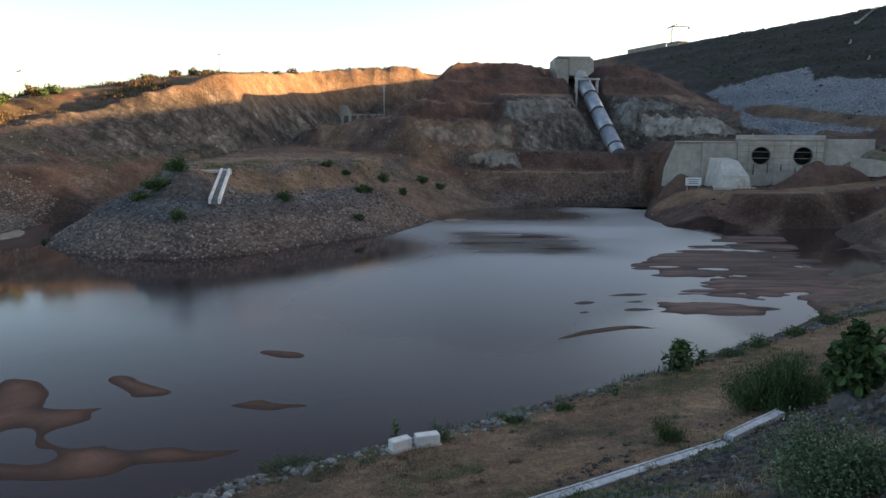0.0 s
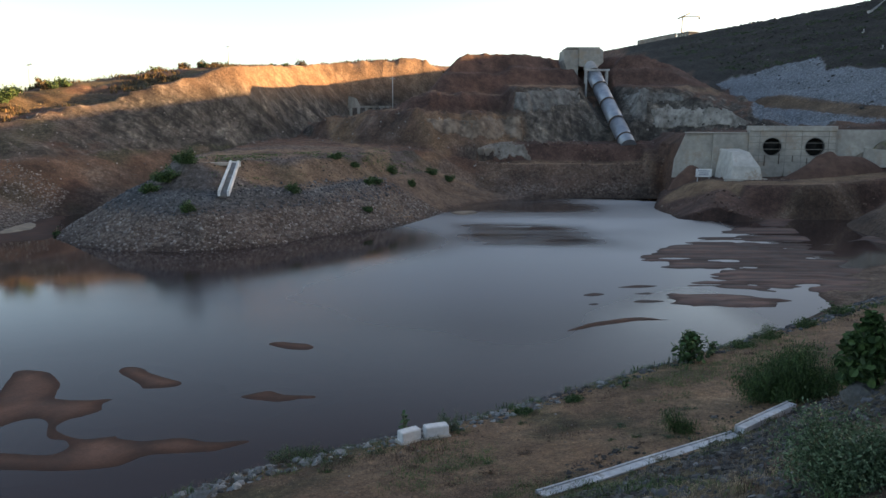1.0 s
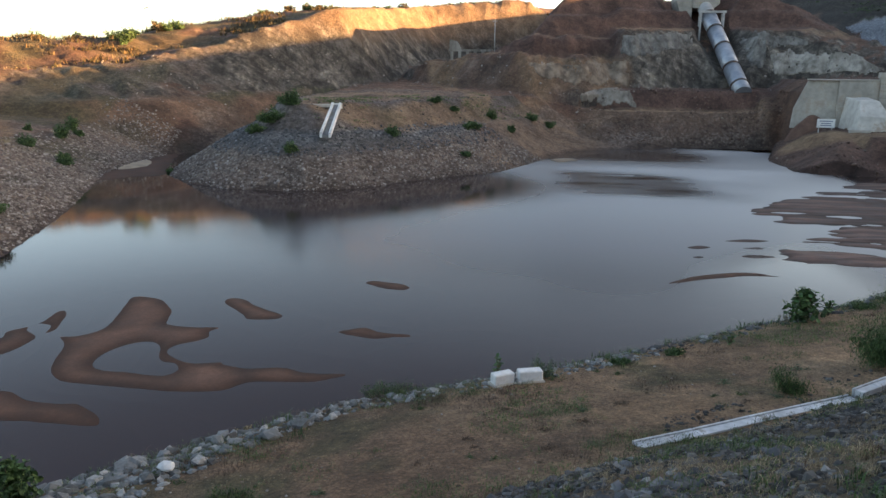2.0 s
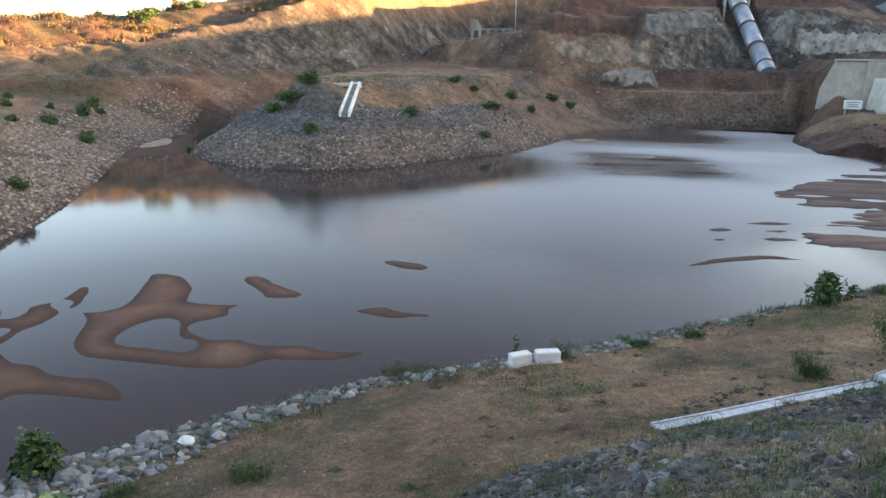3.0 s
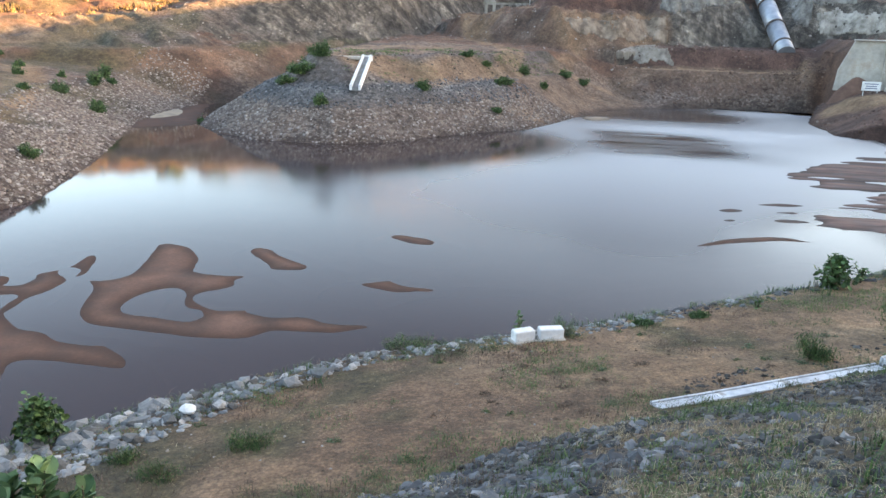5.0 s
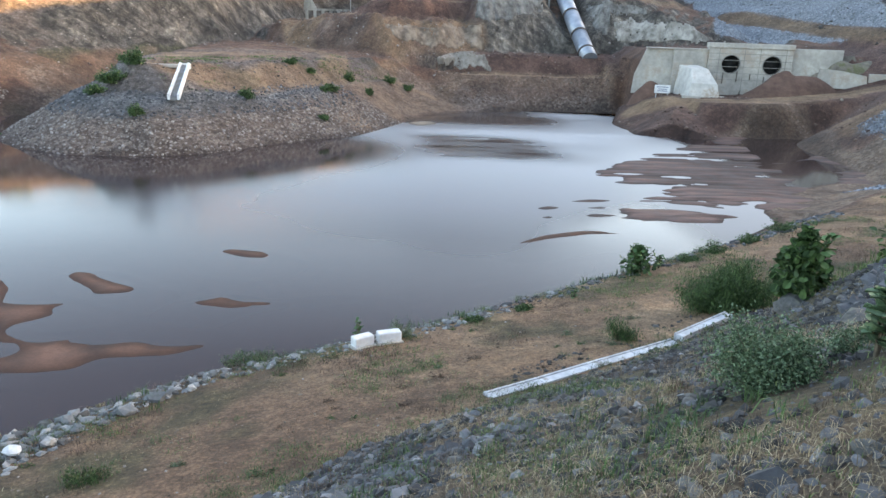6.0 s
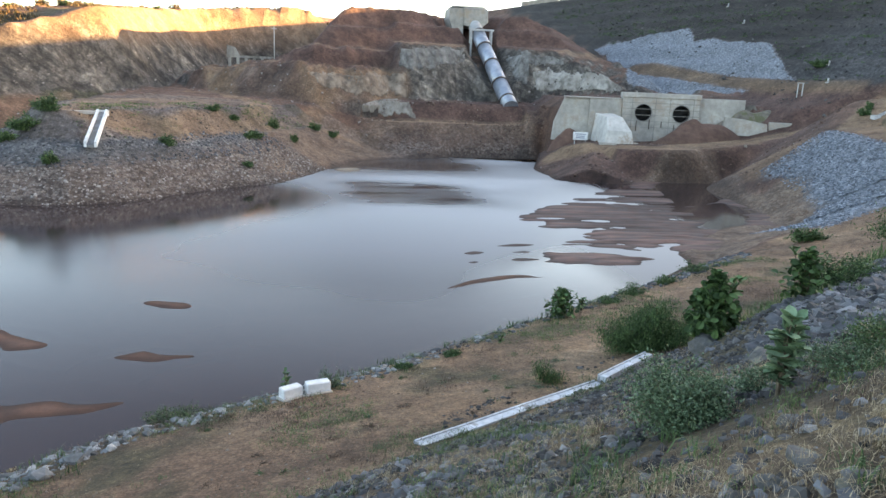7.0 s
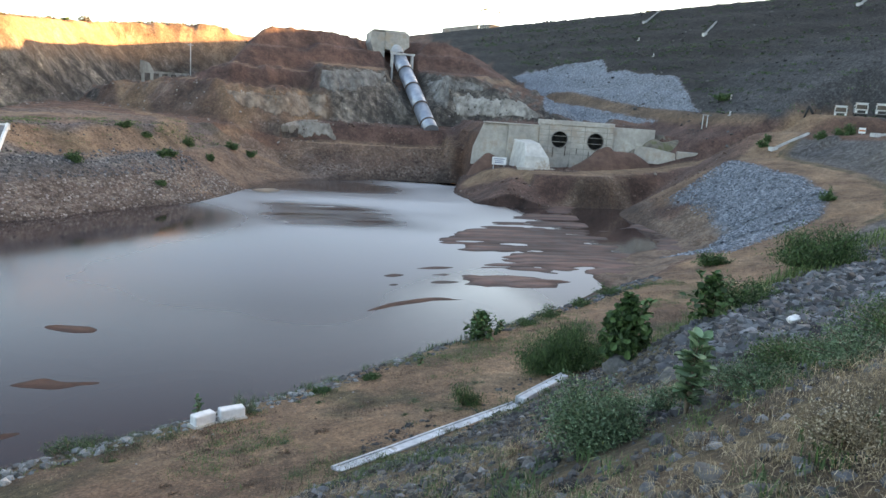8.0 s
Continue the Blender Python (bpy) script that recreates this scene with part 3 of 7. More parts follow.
    pale = np.maximum(pale, 0.25 * inlet * (dw > 1))
    rubble = np.maximum(rubble, flatmud * (1 - fill) * 0.85)
    berm = smooth(X, 3, 7) * (1 - smooth(X, 28, 30)) * (Y > 96) * (Y < 107.2) * free
    rubble = np.maximum(rubble, berm * (0.45 + 0.45 * (1 - smooth(Z + 0.5 * k["n2"], 1.2, 2.2))))
    pale = np.maximum.reduce([pale, 0.22 * berm * smooth(Z + 0.4 * k["n2"], 2.6, 3.6) * (0.5 + 0.5 * smooth(f6, -0.3, 0.2)), 0.5 * berm * smooth(Z, 4.3, 4.7)])
    dark = np.maximum(dark * (1 - berm), 0.6 * tier * (1 - smooth(dw, 11, 12.5)))
    # cut faces of the hall: tan below the first bench, dark brown above it, pale trodden benches
    hall = smooth(h, 0.3, 1.0) * free * (c < 0.5)
    west = hall * (1 - smooth(X + 2 * f6, 9.5, 12))
    tan = west * smooth(X + 3 * f6, -7, -3) * (1 - smooth(Z + 0.4 * k["n2"], 11.3, 11.8))
    brown = west * smooth(Z + 0.4 * k["n2"], 11.5, 11.9)
    bench = hall * (1 - smooth(steep, 0.28, 0.5)) * (Z > 10.8) * (Z < 16.5) * (X < 24)
    rock = rock * (1 - 0.85 * brown) * (1 - 0.35 * tan) * (1 - bench)
    pale = np.maximum.reduce([pale * (1 - brown), 0.62 * tan * smooth(fbm(X * 0.5, Z, 3.0, 3, 77), -0.5, 0.2), 0.6 * bench])
    dark = np.maximum(dark * (1 - tan), 0.95 * brown * (1 - bench))
    neck = smooth(X, -9, -5) * (1 - smooth(X, 5, 9)) * smooth(Y, 70, 76) * (Y < 104) * (Z < 5.2) * free
    pale = np.maximum(pale, neck * (0.15 + 0.25 * smooth(f6, -0.2, 0.2)))
    rubble = np.maximum(rubble, 0.85 * neck)
    slip = (1 - smooth(np.minimum(line_distance(X, Y, SLIPS[0])[0], line_distance(X, Y, SLIPS[1])[0]) + 0.4 * k["n2"], 0.5, 1.3)) * free
    pale = np.maximum(pale, 0.55 * slip)
    yard = 1 - smooth(np.hypot(X - 70.5, Y - 76.5) + 1.5 * k["n2"], 5.5, 7.5)
    blue = np.maximum(pale_rock * (1 - dtrack), apron)
    return [np.stack([np.clip(q, 0, 1) for q in four], -1) for four in
            ((rock, grey, scrub, blue), (np.maximum.reduce([pale * np.where(dam, 1 - red, 1.0) * (1 - apron), dtrack * 0.55, yard]), wet, dam * (1 - pale_rock) * (1 - red) * (1 - yard), np.ones_like(Z)), (rubble, dark, straw, np.ones_like(Z)))]


def sheet(name, xs, ys):
    X, Y = np.meshgrid(xs, ys)
    Z, k = terrain(X, Y)
    nx, ny = len(xs), len(ys)
    idx = np.arange(nx * ny).reshape(ny, nx)
    quads = np.stack([idx[:-1, :-1], idx[:-1, 1:], idx[1:, 1:], idx[1:, :-1]], -1).reshape(-1, 4)
    me = bpy.data.meshes.new(name)
    me.from_pydata(np.stack([X, Y, Z], -1).reshape(-1, 3).tolist(), [], quads.tolist())
    me.polygons.foreach_set("use_smooth", np.ones(len(quads), bool))
    for key, val in zip(("zone", "zone_b", "zone_c"), zones(X, Y, Z, k)):
        a = me.attributes.new(key, "FLOAT_COLOR", "POINT")
        a.data.foreach_set("color", val.astype(np.float32).ravel())
    me.materials.append(M_GROUND)
    return new(name, me)


ground = sheet("ground", steps((-3000, -400, 650), (-400, -170, 46), (-170, -60, 1.5), (-60, -28, 0.6), (-28, 30, 0.28), (30, 72, 0.5), (72, 110, 1.2), (110, 132, 2), (132, 400, 40), (400, 3000, 650)),
               steps((-3000, -400, 650), (-400, -60, 40), (-60, -6, 2), (-6, 45, 0.28), (45, 75, 0.45), (75, 150, 0.55), (150, 260, 2.5), (260, 500, 40), (500, 3100, 650)))
tagged(ground, "red earth banks, quarried rock and scrub round the pond", "ground", kind="structure")


def height(x, y):
    """Ground height at one place or on arrays."""
    a, b_ = np.atleast_1d(np.asarray(x, float)), np.atleast_1d(np.asarray(y, float))
    z = terrain(a, b_)[0]
    return float(z[0]) if np.isscalar(x) else z


def pond_sheet(name, xs, ys):
    """The water's surface: calm in the lee of the near bank, short wind ripples farther out."""
    X, Y = np.meshgrid(xs, ys)
    Z = np.zeros_like(X)
    gust = 0.75 + 0.25 * smooth(fbm(X * 0.4, Y, 9.0, 3, 52), -0.3, 0.3)
    # calm water: under the spit, a patch before the berm and a strip along its foot
    lee = line_distance(X, Y, [(-60, 60), (-26, 57), (-16, 59.5), (-13.5, 62)])[0]
    wy, wx = Y + 1.2 * fbm(X, Y, 5.0, 3, 53), X + 1.0 * fbm(X, Y, 4.0, 3, 54)
    patch = smooth(wy, 58.5, 65.0) * (1 - smooth(wy, 71.5, 76.5)) * (1 - smooth(wx + 0.15 * (Y - 67), 9.5, 17.0)) * smooth(wx, -1, 4)
    patch = patch * (0.62 + 0.38 * smooth(fbm(X * 0.12, Y, 1.5, 3, 56), -0.25, 0.15))
    strip = smooth(wy, 80.0, 90.0) * (1 - smooth(wx, 13, 22)) * (0.7 + 0.3 * smooth(fbm(X * 0.12, Y, 1.8, 3, 57), -0.25, 0.15))
    pools = np.maximum(smooth(X, 27, 30) * smooth(Y, 48, 52), (1 - smooth(X, -33, -29)) * smooth(Y, 52, 58))
    calm = np.maximum.reduce([0.85 * patch, 0.85 * strip, 0.95 * pools])
    under_bank = line_distance(X, Y, [(0.7, 23.8), (8.9, 29.6), (16, 34.6), (22, 40.5), (25, 47)])[0]
    calm = np.maximum(calm, 0.85 * smooth(X, 3, 12) * (1 - smooth(X, 14, 19)) * (1 - smooth(under_bank + 0.8 * fbm(X, Y, 4.0, 3, 55), 5, 13)))
    breeze = (0.04 + 0.96 * smooth(0.9 * X + Y, 14, 50) * gust) * (1 - calm) * (0.04 + 0.96 * smooth(lee, 7.5, 18))
    idx = np.arange(X.size).reshape(X.shape)
    quads = np.stack([idx[:-1, :-1], idx[:-1, 1:], idx[1:, 1:], idx[1:, :-1]], -1).reshape(-1, 4)
    me = bpy.data.meshes.new(name)
    me.from_pydata(np.stack([X, Y, Z], -1).reshape(-1, 3).tolist(), [], quads.tolist())
    me.polygons.foreach_set("use_smooth", np.ones(len(quads), bool))
    a = me.attributes.new("wind", "FLOAT", "POINT")
    a.data.foreach_set("value", breeze.astype(np.float32).ravel())
    me.materials.append(M_WATER)
    return new(name, me)


water = pond_sheet("water", steps((-110, -46, 8), (-46, 46, 0.3)), steps((-60, 10, 7), (10, 106, 0.3)))
tagged(water, "brown pond water mirroring the evening sky", "water", kind="structure")


# ---- building helpers ----
def part(name, bm, mat, parent=None, label=""):
    me = bpy.data.meshes.new(name)
    bm.normal_update()
    bm.to_mesh(me)
    bm.free()
    me.materials.append(mat)
    ob = new(name, me)
    if parent:
        ob.parent = parent
    if label:
        ob["label"] = label
    return ob


def thing(name, m, label, category, group=""):
    ob = new(name)
    ob.empty_display_size = 0.3
    ob.matrix_world = m
    return tagged(ob, label, category, group)


def box(bm, x0, x1, y0, y1, z0, z1, bevel=0.0):
    v = [bm.verts.new(p) for p in ((x0, y0, z0), (x1, y0, z0), (x1, y1, z0), (x0, y1, z0), (x0, y0, z1), (x1, y0, z1), (x1, y1, z1), (x0, y1, z1))]
    fs = [bm.faces.new([v[i] for i in f]) for f in ((0, 3, 2, 1), (4, 5, 6, 7), (0, 1, 5, 4), (1, 2, 6, 5), (2, 3, 7, 6), (3, 0, 4, 7))]
    if bevel:
        bmesh.ops.bevel(bm, geom=list({e for f in fs for e in f.edges}), offset=bevel, segments=1, affect="EDGES")
    return bm


def prism(bm, pts, y0, y1):
    """A shape drawn in x and z, drawn out along y."""
    a = [bm.verts.new((x, y0, z)) for x, z in pts]
    c = [bm.verts.new((x, y1, z)) for x, z in pts]
    n = len(pts)
    bm.faces.new(a)
    bm.faces.new(c[::-1])
    for i in range(n):
        bm.faces.new((a[i], c[i], c[(i + 1) % n], a[(i + 1) % n]))
    bmesh.ops.recalc_face_normals(bm, faces=bm.faces[:])
    return bm


def tube(bm, p, q, r0, r1=None, seg=12, caps=True):
    r1 = r0 if r1 is None else r1
    p, q = Vector(p), Vector(q)
    rot = (q - p).to_track_quat("Z", "Y").to_matrix()
    rings = []
    for c, r in ((p, r0), (q, r1)):
        rings.append([bm.verts.new(c + rot @ Vector((r * math.cos(2 * math.pi * i / seg), r * math.sin(2 * math.pi * i / seg), 0))) for i in range(seg)])
    for i in range(seg):
        f = bm.faces.new((rings[0][i], rings[0][(i + 1) % seg], rings[1][(i + 1) % seg], rings[1][i]))
        f.smooth = True
    if caps:
        bm.faces.new(rings[0][::-1])
        bm.faces.new(rings[1])
    return bm


def ring(bm, c, axis, r, w, t, seg=28):
    """A band round a pipe: radius r, w wide, t thick."""
    rot = Vector(axis).to_track_quat("Z", "Y").to_matrix()
    prof = ((r, -w / 2), (r + t, -w / 2), (r + t, w / 2), (r, w / 2))
    loops = [[bm.verts.new(Vector(c) + rot @ Vector((a * math.cos(2 * math.pi * i / seg), a * math.sin(2 * math.pi * i / seg), b_))) for a, b_ in prof] for i in range(seg)]
    for i in range(seg):
        p, q = loops[i], loops[(i + 1) % seg]
        for j in range(4):
            bm.faces.new((p[j], q[j], q[(j + 1) % 4], p[(j + 1) % 4]))
    bmesh.ops.recalc_face_normals(bm, faces=bm.faces[:])
    return bm


def random_tone(nt, kind):
    if kind == "island":
        return nt.nodes.new("ShaderNodeNewGeometry").outputs["Random Per Island"]
    return nt.nodes.new("ShaderNodeObjectInfo").outputs["Random"]


def pieces(name, stops, kind, rough=0.9, grain=6.0, relief=0.5, soft=0.0):
    """Alike pieces, each with a tone of its own, and grain on every one."""
    m, nt, b = material(name, rough)
    c = ramp(nt, random_tone(nt, kind), stops)
    fine = noise_tex(nt, grain, 6.0, 0.7)
    c = mix(nt, 1.0, c, ramp(nt, fine, [(0.3, (0.42, 0.42, 0.42)), (0.7, (0.84, 0.84, 0.84))]), "MULTIPLY")
    nt.links.new(c, b.inputs["Base Color"])
    bump(nt, b, fine, relief, 0.03)
    if soft:
        b.inputs["Transmission Weight"].default_value = 0.0
        b.inputs["Subsurface Weight"].default_value = 0.0
    return m


GREY_STOPS = [(0.0, (0.045, 0.048, 0.054)), (0.45, (0.095, 0.101, 0.113)), (0.85, (0.16, 0.168, 0.185)), (1.0, (0.34, 0.345, 0.355))]
PINK_STOPS = [(0.0, (0.10, 0.076, 0.066)), (0.35, (0.21, 0.167, 0.147)), (0.7, (0.325, 0.282, 0.258)), (1.0, (0.48, 0.44, 0.41))]
TAN_STOPS = [(0.0, (0.085, 0.077, 0.068)), (0.3, (0.15, 0.158, 0.162)), (0.8, (0.285, 0.30, 0.31)), (1.0, (0.50, 0.50, 0.49))]
DARK_STOPS = [(0.0, (0.022, 0.022, 0.023)), (0.6, (0.055, 0.053, 0.053)), (1.0, (0.17, 0.165, 0.16))]
M_GREY_STONES = pieces("grey_stones", GREY_STOPS, "island")
M_PINK_STONES = pieces("dusty_stones", PINK_STOPS, "island", grain=3.0)
M_PALE_STONES = pieces("pale_blue_stones", [(0.0, (0.20, 0.23, 0.275)), (0.5, (0.30, 0.335, 0.39)), (1.0, (0.42, 0.46, 0.515))], "island", grain=2.0)
M_APRON_STONES = pieces("apron_stones", [(0.0, (0.075, 0.09, 0.115)), (0.5, (0.19, 0.22, 0.265)), (1.0, (0.42, 0.46, 0.52))], "island", grain=2.0)
M_SHORE_STONE = pieces("shore_stone", TAN_STOPS, "object")
M_SHORE_STONES = pieces("shore_stones", TAN_STOPS, "island")
M_DARK_STONES = pieces("dark_fill_stones", DARK_STOPS, "island", grain=2.0)
M_LEAF = pieces("milkweed_leaf", [(0.0, (0.040, 0.105, 0.030)), (0.5, (0.080, 0.19, 0.055)), (1.0, (0.17, 0.32, 0.11))], "object", rough=0.7, relief=0.1)
M_PALE_LEAF = pieces("pale_milkweed_leaf", [(0.0, (0.09, 0.175, 0.09)), (0.5, (0.19, 0.33, 0.17)), (1.0, (0.34, 0.50, 0.30))], "object", rough=0.75, relief=0.1)
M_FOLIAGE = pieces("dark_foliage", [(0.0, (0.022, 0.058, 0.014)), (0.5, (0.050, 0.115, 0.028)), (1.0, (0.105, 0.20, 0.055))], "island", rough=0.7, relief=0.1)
M_GREY_FOLIAGE = pieces("grey_green_foliage", [(0.0, (0.024, 0.060, 0.024)), (0.5, (0.085, 0.165, 0.075)), (1.0, (0.24, 0.35, 0.20))], "island", rough=0.7, relief=0.1)
M_GREEN_BLADES = pieces("green_blades", [(0.0, (0.045, 0.095, 0.022)), (0.5, (0.095, 0.17, 0.044)), (1.0, (0.20, 0.27, 0.09))], "island", rough=0.75, relief=0.1)
M_DRY_BLADES = pieces("dry_blades", [(0.0, (0.17, 0.12, 0.06)), (0.5, (0.36, 0.275, 0.15)), (1.0, (0.58, 0.47, 0.29))], "island", rough=0.8, relief=0.1)
M_RUST_BLADES = pieces("rust_twigs", [(0.0, (0.06, 0.035, 0.025)), (0.6, (0.13, 0.075, 0.05)), (1.0, (0.24, 0.16, 0.11))], "island", rough=0.8, relief=0.1)
M_STEM = grainy("stem", (0.10, 0.075, 0.05), (0.20, 0.16, 0.11), 12.0)
M_RUBBER = grainy("rubber", (0.02, 0.02, 0.02), (0.04, 0.04, 0.04), 8.0)
M_CAB = grainy("truck_white", (0.34, 0.35, 0.35), (0.54, 0.55, 0.55), 2.0, rough=0.5, stain=(0.33, 0.27, 0.22))
M_GLASS = grainy("dark_glass", (0.02, 0.025, 0.03), (0.04, 0.045, 0.05), 2.0, rough=0.12)
M_DIGGER = grainy("digger_paint", (0.05, 0.035, 0.03), (0.10, 0.07, 0.055), 2.0, rough=0.6)
M_POST = grainy("pale_post", (0.40, 0.40, 0.40), (0.58, 0.58, 0.57), 5.0)
M_SHOTCRETE = grainy("shotcrete", (0.19, 0.175, 0.155), (0.40, 0.375, 0.34), 0.5, stain=(0.20, 0.16, 0.13))
M_BRASH = grainy("sign_orange", (0.45, 0.16, 0.07), (0.6, 0.25, 0.12), 3.0)
M_BLUE = grainy("faded_blue", (0.10, 0.13, 0.22), (0.16, 0.19, 0.30), 4.0)


# ---- stones ----
def stone_shapes(count, seed, flatness=0.7, detail=1):
    """Rough angular stones of size one, as vertices and triangles."""
    rng = np.random.RandomState(seed)
    out = []
    for k in range(count):
        bm = bmesh.new()
        bmesh.ops.create_icosphere(bm, subdivisions=detail, radius=0.5)
        v = np.array([p.co[:] for p in bm.verts])
        f = np.array([[p.index for p in q.verts] for q in bm.faces])
        bm.free()
        for _ in range(5):
            nrm = rng.normal(size=3)
            nrm /= np.linalg.norm(nrm)
            lim = rng.uniform(0.22, 0.42)
            over = np.clip(v @ nrm - lim, 0, None)
            v = v - over[:, None] * nrm
        v = v * rng.uniform(0.75, 1.25, 3) * (1, 1, flatness) + rng.normal(size=v.shape) * 0.03
        out.append((v, f))
    return out


STONES = stone_shapes(10, 5)
SLABS = stone_shapes(8, 6, 0.42)


def turn_matrices(rng, n, lean=0.5):
    a = rng.uniform(0, 2 * np.pi, n)
    tx, ty = rng.normal(0, lean, n), rng.normal(0, lean, n)
    ca, sa, cx, sx, cy, sy = np.cos(a), np.sin(a), np.cos(tx), np.sin(tx), np.cos(ty), np.sin(ty)
    o, i = np.zeros(n), np.ones(n)
    rz = np.stack([ca, -sa, o, sa, ca, o, o, o, i], -1).reshape(n, 3, 3)
    rx = np.stack([i, o, o, o, cx, -sx, o, sx, cx], -1).reshape(n, 3, 3)
    ry = np.stack([cy, o, sy, o, i, o, -sy, o, cy], -1).reshape(n, 3, 3)
    return rz @ rx @ ry


def scatter(name, shapes, places, sizes, seed, mat, lean=0.4, sink=0.2):
    """Many pieces of a few shapes, joined into one mesh."""
    rng = np.random.RandomState(seed)
    n = len(places)
    R = turn_matrices(rng, n, lean)
    which = rng.randint(0, len(shapes), n)
    V, F, base = [], [], 0
    for k, (v, f) in enumerate(shapes):
        idx = np.where(which == k)[0]
        if not len(idx):
            continue
        w = np.einsum("nij,vj->nvi", R[idx], v) * sizes[idx][:, None, None] + places[idx][:, None, :]
        w[:, :, 2] -= (sink * sizes[idx])[:, None] * 0.5
        V.append(w.reshape(-1, 3))
        F.append((f[None] + (np.arange(len(idx)) * len(v))[:, None, None]).reshape(-1, f.shape[1]) + base)
        base += len(idx) * len(v)
    me = bpy.data.meshes.new(name)
    me.from_pydata(np.concatenate(V).tolist(), [], np.concatenate(F).tolist())
    me.materials.append(mat)
    return new(name, me)


def pick(n, x0, x1, y0, y1, seed, keep):
    """Random places in a stretch of the plan, kept where keep(x, y, z, k) is high."""
    rng = np.random.RandomState(seed)
    x, y = rng.uniform(x0, x1, n), rng.uniform(y0, y1, n)
    z, k = terrain(x, y)
    ok = rng.uniform(0, 1, n) < keep(x, y, z, k)
    return np.stack([x, y, z], -1)[ok]


def sizes_for(n, lo, hi, seed, power=2.0):
    r = np.random.RandomState(seed)
    return lo + (hi - lo) * r.uniform(0, 1, n) ** power


# ---- pond: bars and mud ----


def sand_material(name, shine, tone, bands=False):
    m, nt, b = material(name, 0.55)
    fine = noise_tex(nt, 9.0, 6.0, 0.7)
    mid = noise_tex(nt, 0.8, 5.0, 0.6)
    c = ramp(nt, mid, [(0.3, tuple(v * 0.65 for v in tone)), (0.5, tone), (0.72, tuple(v * 1.4 for v in tone))])
    c = mix(nt, 1.0, c, ramp(nt, fine, [(0.3, (0.8, 0.8, 0.8)), (0.7, (1.15, 1.15, 1.15))]), "MULTIPLY")
    xyz = nt.nodes.new("ShaderNodeSeparateXYZ")
    nt.links.new(nt.nodes.new("ShaderNodeTexCoord").outputs["Object"], xyz.inputs[0])
    dry = node(nt, "MapRange")
    for i, v in enumerate((-0.01, 0.055, 0.0, 1.0)):
        dry.inputs[1 + i].default_value = v
    nt.links.new(xyz.outputs[2], dry.inputs[0])
    c = mix(nt, 1.0, c, ramp(nt, dry.outputs[0], [(0.0, (0.34, 0.30, 0.29)), (0.5, (0.62, 0.60, 0.59)), (1.0, (1.15, 1.15, 1.15))]), "MULTIPLY")
    if bands:
        c = mix(nt, 1.0, c, ramp(nt, noise_tex(nt, 0.9, 5.0, 0.6, (0.16, 1.0, 1.0)), [(0.4, (0.55, 0.52, 0.5)), (0.5, (1.0, 1.0, 1.0)), (0.62, (1.4, 1.38, 1.36))]), "MULTIPLY")
    nt.links.new(c, b.inputs["Base Color"])
    r = ramp(nt, mid, [(0.35, (shine, shine, shine)), (0.65, (shine + 0.2, shine + 0.2, shine + 0.2))])
    nt.links.new(r, b.inputs["Roughness"])
    bump(nt, b, fine, 0.3, 0.02)
    return m


M_SAND = sand_material("wet_sand", 0.75, (0.115, 0.063, 0.046))
M_SAND.node_tree.nodes["Principled BSDF"].inputs["Specular IOR Level"].default_value = 0.2
M_SILT = sand_material("pale_silt", 0.8, (0.24, 0.19, 0.14))
M_MUD = sand_material("wet_mud", 0.62, (0.098, 0.058, 0.048), True)
M_MUD.node_tree.nodes["Principled BSDF"].inputs["Specular IOR Level"].default_value = 0.25


def rounded(pts, n=5):
    """The outline drawn as a smooth closed curve through its corners."""
    out, m = [], len(pts)
    for i in range(m):
        a, b_, c, d = (np.array(pts[(i + k) % m], float) for k in (-1, 0, 1, 2))
        for j in range(n):
            t = j / n
            out.append(tuple(0.5 * (2 * b_ + (c - a) * t + (2 * a - 5 * b_ + 4 * c - d) * t * t + (3 * b_ - a - 3 * c + d) * t ** 3)))
    return out


